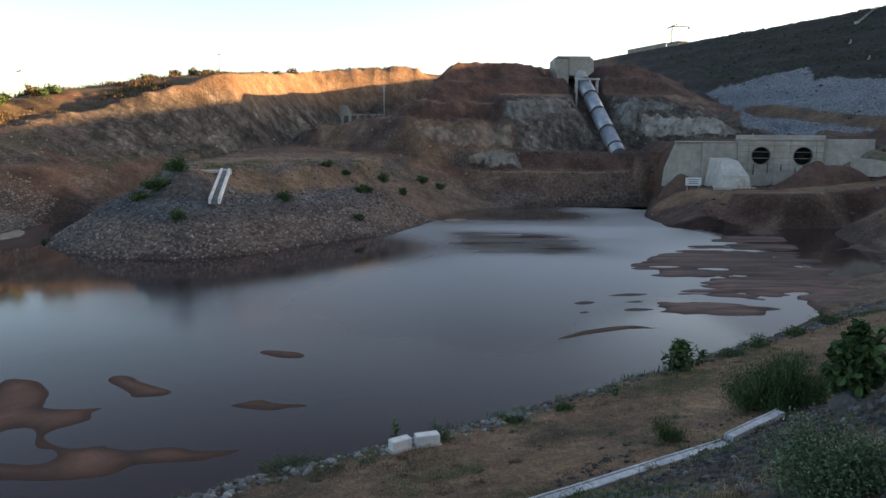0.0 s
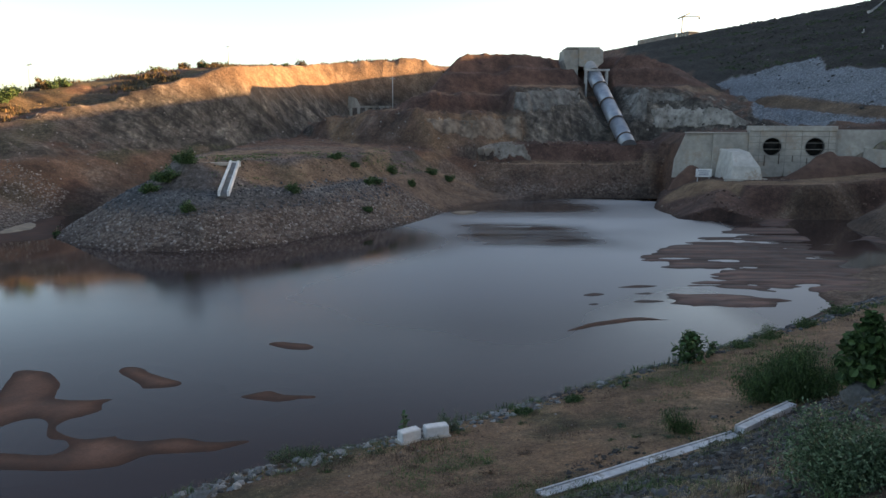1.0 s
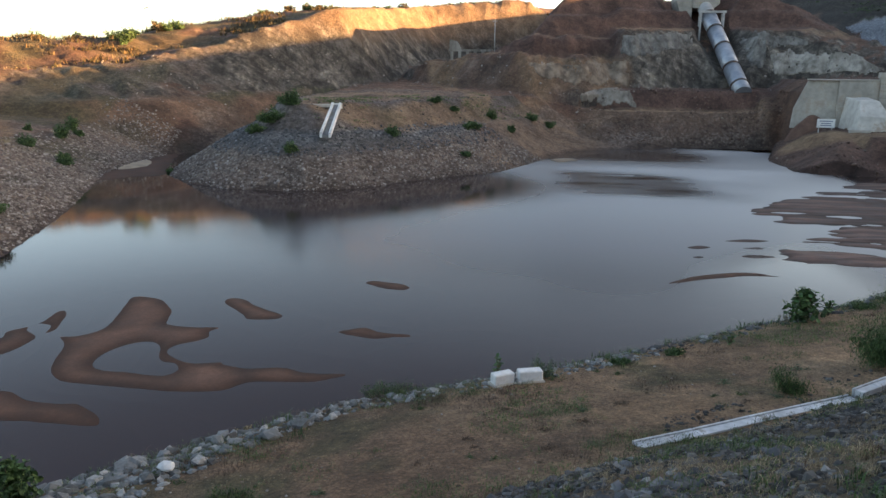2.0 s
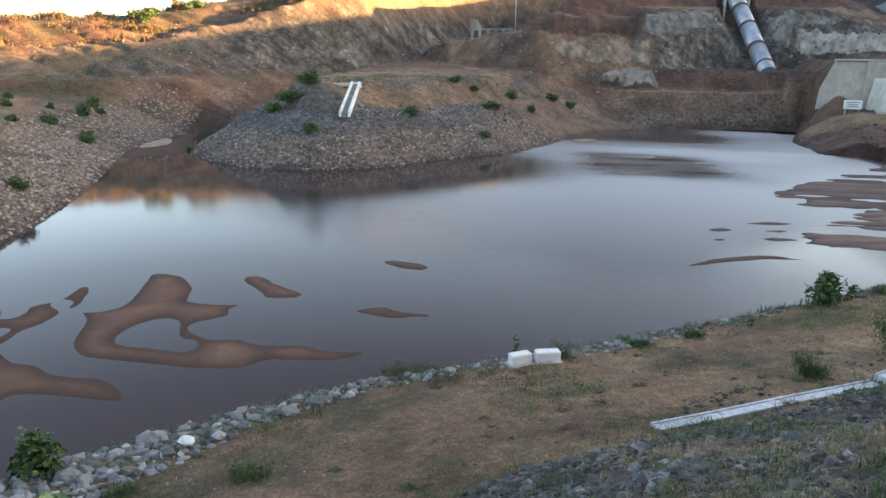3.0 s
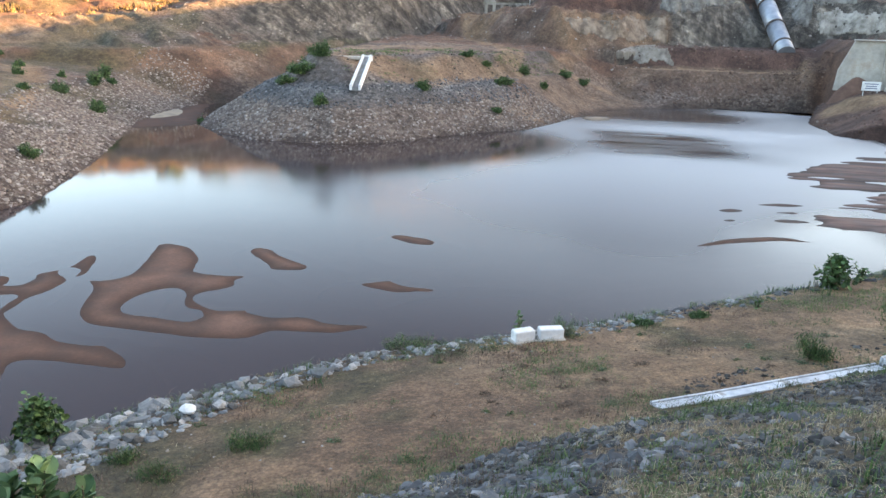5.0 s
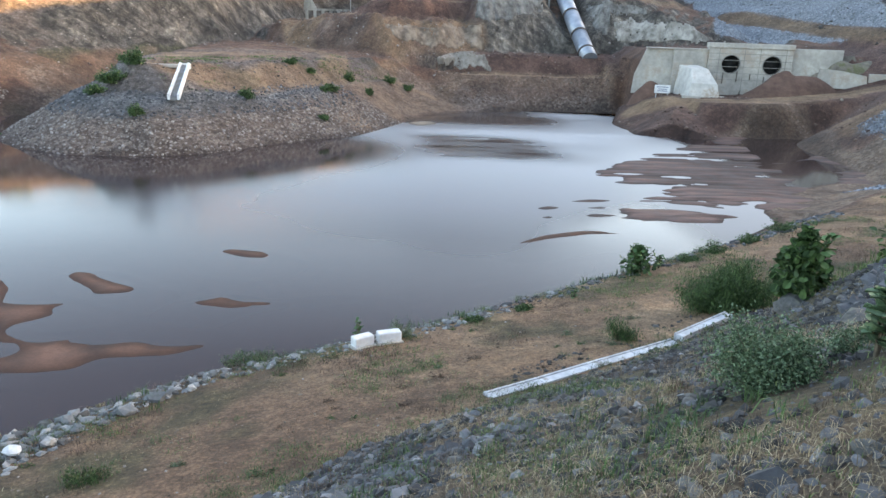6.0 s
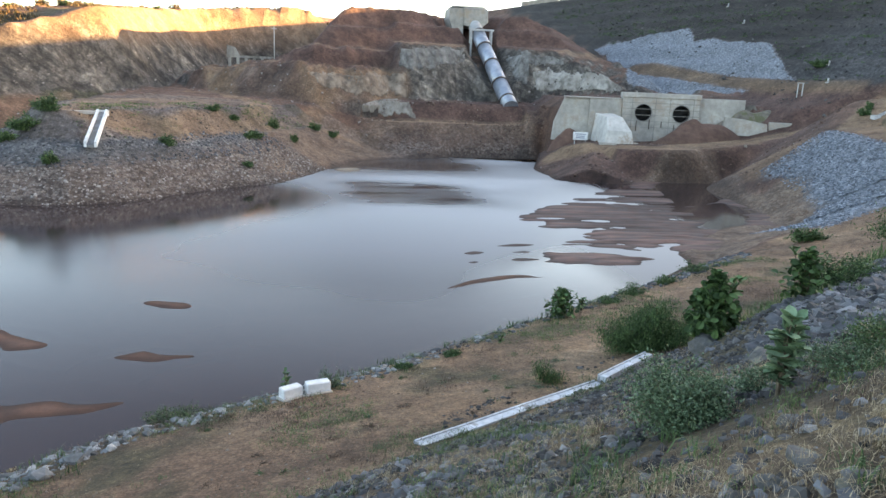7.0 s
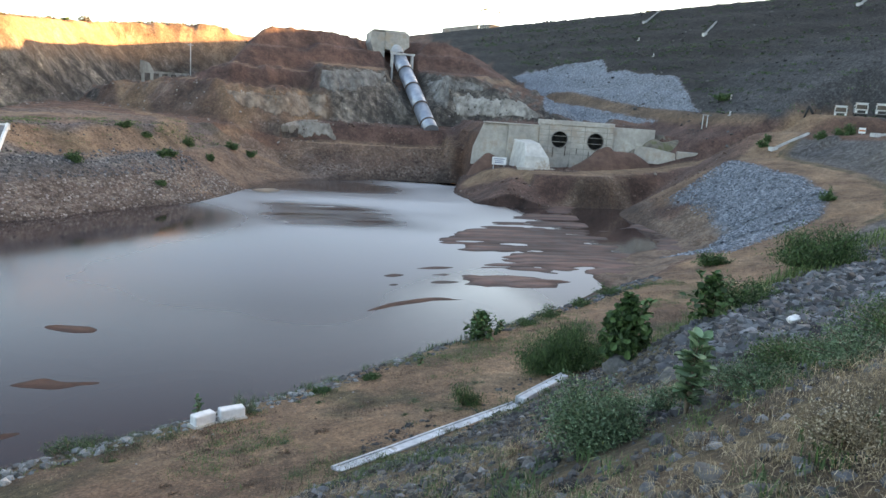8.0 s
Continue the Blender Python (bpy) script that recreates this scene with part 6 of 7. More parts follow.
def leafy(name, x, y, rx, ry, rz, count, size, seed, mat, label, category="bush", group="bushes", slim=0.45, twigs=26, upright=0.0):
    """A bush of many small leaves on branching twigs, with gaps and an uneven outline."""
    rng = np.random.RandomState(seed)
    p = thing(name, Matrix.Translation((x, y, height(x, y) - 0.05)), label, category, group)
    _b = bmesh.new()
    clumps = []
    for i in range(twigs):
        a, e = rng.uniform(0, 2 * np.pi), rng.uniform(0.15, 1.0)
        r = rng.uniform(0.55, 1.0)
        c = np.array([rx * r * math.cos(a) * math.sqrt(1 - (e * 0.9) ** 2), ry * r * math.sin(a) * math.sqrt(1 - (e * 0.9) ** 2), rz * (0.12 + 0.88 * e) * rng.uniform(0.7, 1.08)])
        clumps.append(c)
        tube(_b, (c[0] * 0.08, c[1] * 0.08, 0), (c * (0.5, 0.5, 0.55)).tolist(), 0.014, 0.009, 4, False)
        tube(_b, (c * (0.5, 0.5, 0.55)).tolist(), c.tolist(), 0.009, 0.004, 4, False)
    part("branchwork", _b, M_STEM, p)
    clumps = np.array(clumps)
    which = rng.randint(0, len(clumps), count)
    t = rng.uniform(0.35, 1.1, count)[:, None]
    pos = clumps[which] * t + rng.normal(0, 1, (count, 3)) * np.array([rx, ry, rz]) * 0.13
    pos[:, 2] = np.abs(pos[:, 2])
    n1 = rng.normal(size=(count, 3)) * (1, 1, 1 - upright * 0.8)
    n1 /= np.linalg.norm(n1, axis=1)[:, None]
    up = rng.normal(size=(count, 3)) + np.array([0, 0, upright * 4])
    side = np.cross(n1, up)
    side /= np.linalg.norm(side, axis=1)[:, None]
    up = np.cross(side, n1)
    s_ = size * rng.uniform(0.6, 1.3, count)[:, None]
    quad = np.stack([pos - up * s_ * 0.5, pos + side * s_ * slim * 0.5, pos + up * s_ * 0.5, pos - side * s_ * slim * 0.5], 1)
    me = bpy.data.meshes.new("foliage")
    me.from_pydata(quad.reshape(-1, 3).tolist(), [], np.arange(count * 4).reshape(-1, 4).tolist())
    me.materials.append(mat)
    ob = new("foliage", me)
    ob.parent = p
    return p


def blades(name, places, tall, width, per, seed, mat, label, lean=0.5, radius=0.12):
    """Tufts of grass: narrow bent blades, joined."""
    rng = np.random.RandomState(seed)
    n = len(places) * per
    root = np.repeat(places, per, 0) + np.stack([rng.normal(0, radius, n), rng.normal(0, radius, n), np.zeros(n)], -1)
    a, l_ = rng.uniform(0, 2 * np.pi, n), np.abs(rng.normal(0, lean, n))
    h = tall * rng.uniform(0.45, 1.15, n)
    way = np.stack([np.cos(a), np.sin(a), np.zeros(n)], -1)
    w = np.stack([-np.sin(a), np.cos(a), np.zeros(n)], -1) * (width * rng.uniform(0.6, 1.2, n))[:, None] / 2
    midp = root + way * (h * l_ * 0.25)[:, None] + np.stack([np.zeros(n), np.zeros(n), h * 0.55], -1)
    tip = root + way * (h * l_ * 0.9)[:, None] + np.stack([np.zeros(n), np.zeros(n), h * np.clip(1 - 0.35 * l_, 0.3, 1)], -1)
    V = np.stack([root - w, root + w, midp + w * 0.7, midp - w * 0.7, tip], 1).reshape(-1, 3)
    b0 = np.arange(n) * 5
    me = bpy.data.meshes.new(name)
    me.from_pydata(V.tolist(), [], [tuple(q) for q in np.stack([b0, b0 + 1, b0 + 2, b0 + 3], -1).tolist()] + [tuple(q) for q in np.stack([b0 + 3, b0 + 2, b0 + 4], -1).tolist()])
    me.materials.append(mat)
    return tagged(new(name, me), label, "grass", kind="stuff")


# broad-leaved shrubs on the bank
M_BRIGHT_LEAF = pieces("bright_milkweed_leaf", [(0.0, (0.035, 0.10, 0.030)), (0.5, (0.085, 0.19, 0.062)), (1.0, (0.24, 0.38, 0.17))], "object", rough=0.7, relief=0.1)
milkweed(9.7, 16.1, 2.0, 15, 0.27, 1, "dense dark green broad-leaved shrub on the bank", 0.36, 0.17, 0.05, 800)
milkweed(5.42, 7.04, 1.1, 8, 0.25, 2, "young broad-leaved plant with dull grey-green leaves", 0.2, 0.12, 0.2, 0, M_PALE_LEAF, 0.25)
milkweed(-5.03, 5.79, 2.55, 15, 0.27, 3, "tall broad-leaved plant with bright round leaves on the slope", 0.16, 0.12, 0.35, 0, M_BRIGHT_LEAF, 0.8)
milkweed(-4.66, 6.1, 2.2, 12, 0.26, 4, "broad-leaved plant with flower buds on the slope", 0.14, 0.12, 0.35, 0, M_BRIGHT_LEAF, 0.8)
milkweed(9.8, 28.2, 1.35, 11, 0.24, 5, "dark broad-leaved shrub at the water's edge", 0.6, 0.15, 0.05, 260)
milkweed(11.0, 29.0, 0.85, 5, 0.2, 6, "small broad-leaved shrub at the water's edge", 0.5, 0.13)
milkweed(10.9, 14.4, 1.3, 11, 0.22, 7, "pale green broad-leaved shrub among grass", 0.5, 0.13, 0.1, 200)
milkweed(-1.25, 21.45, 0.75, 3, 0.17, 8, "small leafy plant behind the white blocks", 0.3, 0.1)
milkweed(-11.1, 12.95, 1.08, 13, 0.19, 9, "round dark green broad-leaved shrub among the shore stones", 0.56, 0.12, 0.05, 420)
milkweed(6.4, 24.9, 0.45, 4, 0.13, 10, "small dark plant at the water's edge", 0.6, 0.1)
# fine-leaved bushes
M_SEED = pieces("seed_heads", [(0.0, (0.14, 0.10, 0.055)), (0.6, (0.32, 0.25, 0.15)), (1.0, (0.66, 0.57, 0.42))], "island", rough=0.8, relief=0.1)
leafy("bush", 4.36, 7.4, 0.78, 0.70, 0.96, 17000, 0.046, 21, M_GREY_FOLIAGE, "grey-green fine-leaved bush on the stony slope", twigs=40)
leafy("bush", 10.7, 21.8, 1.6, 1.1, 1.5, 32000, 0.12, 22, M_FOLIAGE, "dense dark green bush behind the kerb", slim=0.18, twigs=40, upright=0.6)
leafy("bush", 6.5, 19.4, 0.65, 0.5, 0.75, 2400, 0.1, 23, M_FOLIAGE, "low green tuft at the edge of the track", slim=0.15, twigs=18, upright=0.7)
leafy("bush", 0.15, 21.6, 0.5, 0.4, 0.75, 1100, 0.09, 24, M_GREY_FOLIAGE, "wispy grey-green bush behind the white blocks", slim=0.15, twigs=18, upright=0.6)
leafy("bush", 18.6, 19.4, 2.0, 1.2, 1.3, 12000, 0.13, 25, M_FOLIAGE, "wide green bush on the bank's shoulder", slim=0.25, twigs=40, upright=0.3)
leafy("bush", 28.2, 38.6, 1.5, 0.8, 0.8, 1800, 0.16, 27, M_FOLIAGE, "low green bushes beside the mud", twigs=26)
leafy("bush", 44.5, 48.0, 0.7, 0.7, 0.9, 900, 0.18, 28, M_FOLIAGE, "small dark bush on the bare track", twigs=18)
leafy("bush", 4.55, 3.6, 0.54, 0.48, 0.42, 8500, 0.02, 29, M_SEED, "dry straw-coloured bush with tiny seed heads", slim=0.7, twigs=46)
for _i, (_x, _y, _r, _h) in enumerate(((6.2, 6.7, 0.8, 0.34), (7.1, 7.2, 0.85, 0.42), (6.9, 6.1, 0.8, 0.42), (8.0, 6.5, 1.0, 0.5), (5.7, 7.7, 0.55, 0.26), (7.8, 7.9, 0.7, 0.34))):
    leafy("bush", _x, _y, _r, _r * 0.8, _h, int(9000 * _r), 0.042, 330 + _i, M_FOLIAGE if _i % 2 else M_GREY_FOLIAGE, "spreading dark green weeds on the upper slope", slim=0.35, twigs=44)
leafy("bush", -4.5, 19.9, 0.8, 0.5, 0.55, 1600, 0.08, 340, M_FOLIAGE, "drooping green bush at the water's edge", slim=0.25, twigs=22)
leafy("bush", 12.8, 23.6, 1.0, 0.7, 0.55, 2600, 0.1, 341, M_FOLIAGE, "green weeds beside the earth track", slim=0.2, twigs=24, upright=0.5)
leafy("bush", 12.7, 15.6, 1.4, 0.8, 0.8, 6000, 0.09, 342, M_FOLIAGE, "green bush at the edge of the quarry slabs", slim=0.3, twigs=30)
leafy("bush", 5.2, 8.4, 0.9, 0.6, 0.45, 2600, 0.05, 32, M_GREY_FOLIAGE, "low grey-green weeds on the stony slope", twigs=26)
leafy("bush", -6.1, 12.9, 0.6, 0.45, 0.36, 1500, 0.08, 33, M_FOLIAGE, "low green weed on the track", slim=0.2, twigs=18, upright=0.6)
leafy("bush", -8.5, 12.1, 0.5, 0.4, 0.32, 1100, 0.08, 34, M_FOLIAGE, "low green weed beside the shore stones", slim=0.2, twigs=18, upright=0.6)
leafy("bush", -7.3, 11.4, 0.55, 0.4, 0.36, 1200, 0.08, 35, M_FOLIAGE, "grassy green tuft on the track", slim=0.15, twigs=18, upright=0.7)
leafy("bush", -7.9, 17.7, 0.3, 0.25, 0.4, 420, 0.07, 36, M_DRY_BLADES, "small yellow-green plant at the water's edge", twigs=12)
leafy("bush", -3.9, 20.6, 0.6, 0.4, 0.45, 800, 0.08, 37, M_FOLIAGE, "drooping green weed at the water's edge", slim=0.2, twigs=18)
for _i, (_x, _y, _r) in enumerate(((14.2, 31.0, 0.9), (16.6, 32.6, 0.8), (19.2, 34.6, 0.9), (12.6, 29.9, 0.6), (4.4, 23.9, 0.4), (2.6, 22.9, 0.35))):
    leafy("bush", _x, _y, _r, _r * 0.7, _r * 0.6, 900, 0.1, 50 + _i, M_FOLIAGE, "low dark weeds along the waterline", twigs=16)
for _i, (_x, _y, _r, _h) in enumerate(((-46.8, 61.7, 1.0, 0.9), (-47.9, 68, 1.1, 1.3), (-42.3, 60, 0.9, 0.7), (-31.1, 33.5, 1.0, 0.8), (-48.3, 51.1, 0.7, 0.8), (-52, 54, 0.8, 0.7), (-55, 58, 0.9, 0.9), (-35.5, 36.6, 0.6, 0.6), (-60, 66, 1.0, 1.0), (-63, 73, 0.9, 0.8), (-46, 56, 0.6, 0.5), (-51, 58, 0.7, 0.6), (-49.6, 72.7, 1.1, 1.4), (-48.2, 71.5, 0.6, 0.7), (-53, 64, 0.7, 0.8), (-32.3, 39.2, 0.9, 0.7), (-42.5, 60.6, 0.8, 0.8), (-43.6, 61.8, 0.6, 0.7), (-55.5, 60.5, 0.6, 0.7), (-51, 67.5, 0.5, 0.6),
                                       (-57, 69, 0.7, 0.7), (-22, 61.8, 0.8, 0.9), (-14.7, 70.6, 0.9, 0.9), (-7.6, 72.9, 0.8, 0.6), (-6.5, 88, 0.8, 1.1), (-7.7, 80.2, 0.9, 0.9), (-8.4, 78.6, 0.6, 0.7),
                                       (-4.0, 86.4, 0.6, 0.8), (-25.4, 66.6, 1.5, 1.3), (-24.2, 68.2, 1.3, 1.2), (-26.4, 65.2, 1.0, 0.8), (-12, 80.5, 0.9, 0.7), (-10.2, 82, 0.7, 0.6), (-2.0, 96.5, 1.0, 0.9), (0.4, 98.0, 0.9, 0.8),
                                       (-38.5, 71.6, 0.9, 0.5), (-35.4, 66.0, 0.5, 0.4), (59.0, 66.2, 0.9, 0.9), (62.0, 66.0, 1.2, 1.2), (56.0, 71.2, 0.8, 0.9), (57.5, 72.4, 0.7, 0.8), (67, 95.5, 1.4, 1.0))):
    leafy("bush", _x, _y, _r, _r * 0.9, _h, int(420 + 900 * _r * _r), 0.2 if _y > 55 else 0.16, 80 + _i, M_FOLIAGE, "small dark green bush on the bare earth", "bush", "far bushes", twigs=14)


# ---- loose stones, grass and scrub ----
KERB_DP = 3.29


def on_slope(x, y, z, k):
    return (k["dp"] > 3.9) & (k["dp"] < 19) & ~k["on_dam"]


def stone_here(x, y, z, k):
    return on_slope(x, y, z, k) * stony(x, y, k["dp"])


def band_shore(x, y, z, k):
    return (k["on_bank"]) & (k["dp"] > -4.9) & (k["dp"] < np.interp(x, [-9.5, -6.5], [-0.9, -2.9]))



# stones of the near waterline: those beside the camera's stretch one by one, the rest joined
riprap = thing("shore_riprap", Matrix.Translation((-4.0, 19.0, 0.0)), "band of pale rough stones along the near waterline", "riprap")
_p = pick(26000, -16, 4, 4, 25, 61, lambda x, y, z, k: band_shore(x, y, z, k) * (0.6 + 0.4 * (x < -5)))
_near, _rest = _p[:300], _p[300:]
_meshes = []
for _v, _f in stone_shapes(8, 9, 0.75):
    _me = bpy.data.meshes.new("stone")
    _me.from_pydata(_v.tolist(), [], _f.tolist())
    _me.materials.append(M_SHORE_STONE)
    _meshes.append(_me)
_rng = random.Random(3)
for _i, _q in enumerate(_near):
    _ob = new("stone", _meshes[_i % 8])
    _ob.parent = riprap
    _s = (0.16 + 0.40 * _rng.random() ** 1.5) * (1.1 if _q[0] < -6 else 0.7)
    _ob.matrix_local = Matrix.Translation(Vector(_q) - Vector((-4, 19, 0)) + Vector((0, 0, 0.05 * _s))) @ Euler((_rng.uniform(-0.5, 0.5), _rng.uniform(-0.5, 0.5), _rng.uniform(0, 6.3))).to_matrix().to_4x4() @ Matrix.Scale(_s, 4)
_ob = scatter("riprap_fines", STONES, _rest, sizes_for(len(_rest), 0.08, 0.40, 4), 62, M_SHORE_STONES)
_ob.parent, _ob.matrix_parent_inverse = riprap, riprap.matrix_world.inverted()
tagged(_ob, kind="stuff")
_p = pick(9000, 2, 27, 22, 43, 63, lambda x, y, z, k: band_shore(x, y, z, k) * 0.7)
tagged(scatter("waterline_stones", STONES, _p, sizes_for(len(_p), 0.12, 0.55, 5), 64, M_GREY_STONES), "grey stones along the far part of the near waterline", "stones", kind="stuff")

_p = pick(2600, -15, 26, 5, 42, 104, lambda x, y, z, k: k["on_bank"] * (k["dp"] < -2.4) * (k["dp"] > -4.8) * smooth(fbm(x, y, 2.0, 3, 45), 0.0, 0.3))
blades("waterline_weeds", _p, 0.3, 0.03, 14, 105, M_FOLIAGE, "green weeds between the stones of the waterline", 0.9, 0.16)

M_SPOIL_CLODS = pieces("spoil_clods", [(0.0, (0.06, 0.030, 0.022)), (0.6, (0.15, 0.085, 0.062)), (0.92, (0.24, 0.16, 0.125)), (1.0, (0.40, 0.35, 0.30))], "island", grain=5.0)
M_EARTH_CLODS = pieces("earth_clods", [(0.0, (0.09, 0.058, 0.038)), (0.6, (0.19, 0.125, 0.082)), (0.9, (0.30, 0.24, 0.19)), (1.0, (0.42, 0.40, 0.38))], "island", grain=12.0)
M_SLABS = pieces("dark_slabs", [(0.0, (0.028, 0.030, 0.034)), (0.5, (0.088, 0.095, 0.108)), (0.9, (0.17, 0.182, 0.20)), (1.0, (0.28, 0.295, 0.32))], "island", grain=5.0, relief=0.7)
# dark quarry stones on the bank
_p = pick(110000, -14, 30, -4, 32, 65, lambda x, y, z, k: stone_here(x, y, z, k) * 0.95)
tagged(scatter("slope_stones", SLABS, _p, sizes_for(len(_p), 0.07, 0.46, 6, 2.6), 66, M_SLABS, 0.3), "angular blue-grey quarry stones on the bank", "stones", kind="stuff")
_p = pick(60000, -12, 30, -4, 30, 67, lambda x, y, z, k: on_slope(x, y, z, k) * 0.45)
tagged(scatter("loose_stones", STONES, _p, sizes_for(len(_p), 0.05, 0.27, 7), 68, M_GREY_STONES), "small loose stones between the grass", "stones", kind="stuff")
_p = pick(30000, -14, 26, 8, 34, 69, lambda x, y, z, k: k["on_bank"] * (np.abs(k["dp"]) < 4.2) * (0.12 + 0.5 * smooth(fbm(x, y, 3.0, 3, 47), 0.0, 0.4)))
tagged(scatter("track_stones", STONES, _p, sizes_for(len(_p), 0.02, 0.13, 8, 3.5), 70, M_EARTH_CLODS), "scattered small stones on the earth track", "stones", kind="stuff")
_p = pick(60000, 28, 58, 36, 72, 71, lambda x, y, z, k: smooth(-k["dp"], 2.0, 3.2) * (1 - smooth(-k["dp"], 9.0, 10.5)) * (x > 31) * (y < 69))
tagged(scatter("apron_stones", SLABS, _p, sizes_for(len(_p), 0.10, 0.42, 9), 72, M_APRON_STONES), "pale blue-grey stone apron above the mud", "stones", kind="stuff")
# stone faces of the spit and of the far shore
_p = pick(30000, -40, 3, 55, 84, 73, lambda x, y, z, k: (k["dw"] > 0) * (k["dw"] + 0.6 * k["n2"] < 7.6) * (k["wl"] < 0.5) * (1 - smooth(x, -1.5, 2)) * 0.8)
_up = _p[:, 2] > 2.4
tagged(scatter("spit_stones", STONES, _p[~_up], sizes_for((~_up).sum(), 0.10, 0.42, 10), 74, M_PINK_STONES), "dusty brown stones on the spit's lower slope", "stones", kind="stuff")
tagged(scatter("spit_stones", STONES, _p[_up], sizes_for(_up.sum(), 0.10, 0.42, 11), 75, M_GREY_STONES), "grey stones on the spit's upper slope", "stones", kind="stuff")
_p = pick(95000, -60, -26, 16, 84, 76, lambda x, y, z, k: (k["dw"] > 0) * (k["dw"] < 8.5) * ((k["wl"] > 0.5) | (y < 53)) * (0.95 - 0.09 * k["dw"]) * 0.9)
tagged(scatter("shore_stones", STONES, _p, sizes_for(len(_p), 0.10, 0.40, 12), 77, M_PINK_STONES), "dusty stones on the far shore's slope", "stones", kind="stuff")
# dam face
_p = pick(64000, 46, 70, 92, 157, 78, lambda x, y, z, k: inside(x + 0.8 * k["n2"], y + 1.5 * k["n2"], PALE_ROCK) * (line_distance(x, y, DAM_TRACK)[0] > 1.4))
tagged(scatter("pale_rockfill", STONES, _p, sizes_for(len(_p), 0.12, 0.38, 13), 79, M_PALE_STONES), "pale blue-grey rockfill dumped on the dam's foot", "stones", kind="stuff")
_p = pick(9000, 60, 112, 60, 200, 80, lambda x, y, z, k: k["on_dam"] * (0.15 + 0.85 * smooth(fbm(x * 0.5, y * 0.5, 2, 3, 31), 0.0, 0.3)))
tagged(scatter("dam_stones", SLABS, _p, sizes_for(len(_p), 0.25, 0.9, 14, 3.0), 81, M_DARK_STONES), "dark weathered rockfill of the dam's face", "stones", kind="stuff")
_p = pick(14000, 24, 62, 58, 100, 112, lambda x, y, z, k: smooth(-pool_distance(x, y, FILL), 0.2, 2.0) * (y - wall_line(x) < -1) * (0.15 + 0.85 * smooth(fbm(x, y, 4, 3, 63), -0.1, 0.3)) * (line_distance(x, y, [p[:2] for p in HAUL_ROAD])[0] > 3.2))
tagged(scatter("fill_clods", STONES, _p, sizes_for(len(_p), 0.08, 0.5, 18, 3.0), 113, M_SPOIL_CLODS), "clods and stones of dark red dumped fill", "stones", kind="stuff")
_p = pick(9000, -36, 2, 62, 98, 114, lambda x, y, z, k: (k["dw"] > 7.0) * (k["dw"] < 14) * (k["wl"] < 0.5) * smooth(fbm(x, y, 4, 3, 65), -0.2, 0.3))
tagged(scatter("tier_stones", STONES, _p, sizes_for(len(_p), 0.07, 0.32, 19, 2.5), 115, M_DARK_STONES), "dark gravel on the spit's upper tier", "stones", kind="stuff")
_p = pick(2600, -36, 2, 62, 100, 116, lambda x, y, z, k: (k["dw"] > 7.0) * (k["dw"] < 16) * (k["wl"] < 0.5) * smooth(fbm(x, y, 5, 3, 67), 0.0, 0.3))
blades("tier_scrub", _p, 0.22, 0.05, 16, 117, M_GREEN_BLADES, "low scrub on the spit's upper tier", 1.3, 0.3)
_p = pick(9000, 4, 31, 97, 113, 118, lambda x, y, z, k: (k["dw"] > 0.2) * smooth(fbm(x, y, 3, 3, 69), -0.2, 0.3) * (k["h"] < 1) * 0.8)
tagged(scatter("berm_stones", STONES, _p, sizes_for(len(_p), 0.08, 0.45, 20, 3.0), 119, M_SPOIL_CLODS), "stones and clods on the red berm", "stones", kind="stuff")
# rubble on the cut slopes
_p = pick(9000, -60, 60, 84, 140, 82, lambda x, y, z, k: ((k["h"] > -3) | (k["c"] > -3)) * (~k["on_dam"]) * (z < 12) * 0.7)
tagged(scatter("cliff_rubble", STONES, _p, sizes_for(len(_p), 0.08, 0.5, 15, 3.0), 83, M_PINK_STONES), "loose rubble on the quarried slopes", "stones", kind="stuff")

_p = pick(30000, 6, 22, 5, 19, 106, lambda x, y, z, k: smooth(-pool_distance(x, y, PILE), -0.5, 0.3))
tagged(scatter("quarry_slabs", SLABS, _p, sizes_for(len(_p), 0.14, 0.66, 17, 2.4), 107, M_SLABS, 0.3, 0.1), "heap of dark blue-grey quarry slabs on the bank", "stones", kind="stuff")
TUFT_PLACES = pick(9000, -4, 16, -3, 17, 108, lambda x, y, z, k: on_slope(x, y, z, k) * smooth(fbm(x, y, 1.4, 3, 51), 0.05, 0.35) * (1 - 0.9 * stony(x, y, k["dp"])) * 0.35)
WEED_PLACES = pick(5000, -4, 16, -3, 17, 110, lambda x, y, z, k: on_slope(x, y, z, k) * smooth(fbm(x, y, 2.4, 3, 53), 0.05, 0.35) * 0.3)
_b = pick(7000, 58, 112, 60, 200, 120, lambda x, y, z, k: k["on_dam"] * ~inside(x, y, PALE_ROCK) * (z > 12.5) * (0.1 + 0.9 * smooth(fbm(x * 0.25, (z * 3 + y * 0.1), 2.0, 3, 71), 0.0, 0.35)))
blades("dam_scrub", _b, 0.38, 0.09, 12, 121, M_FOLIAGE, "dark scrub in rows on the dam's face", 1.3, 0.3)
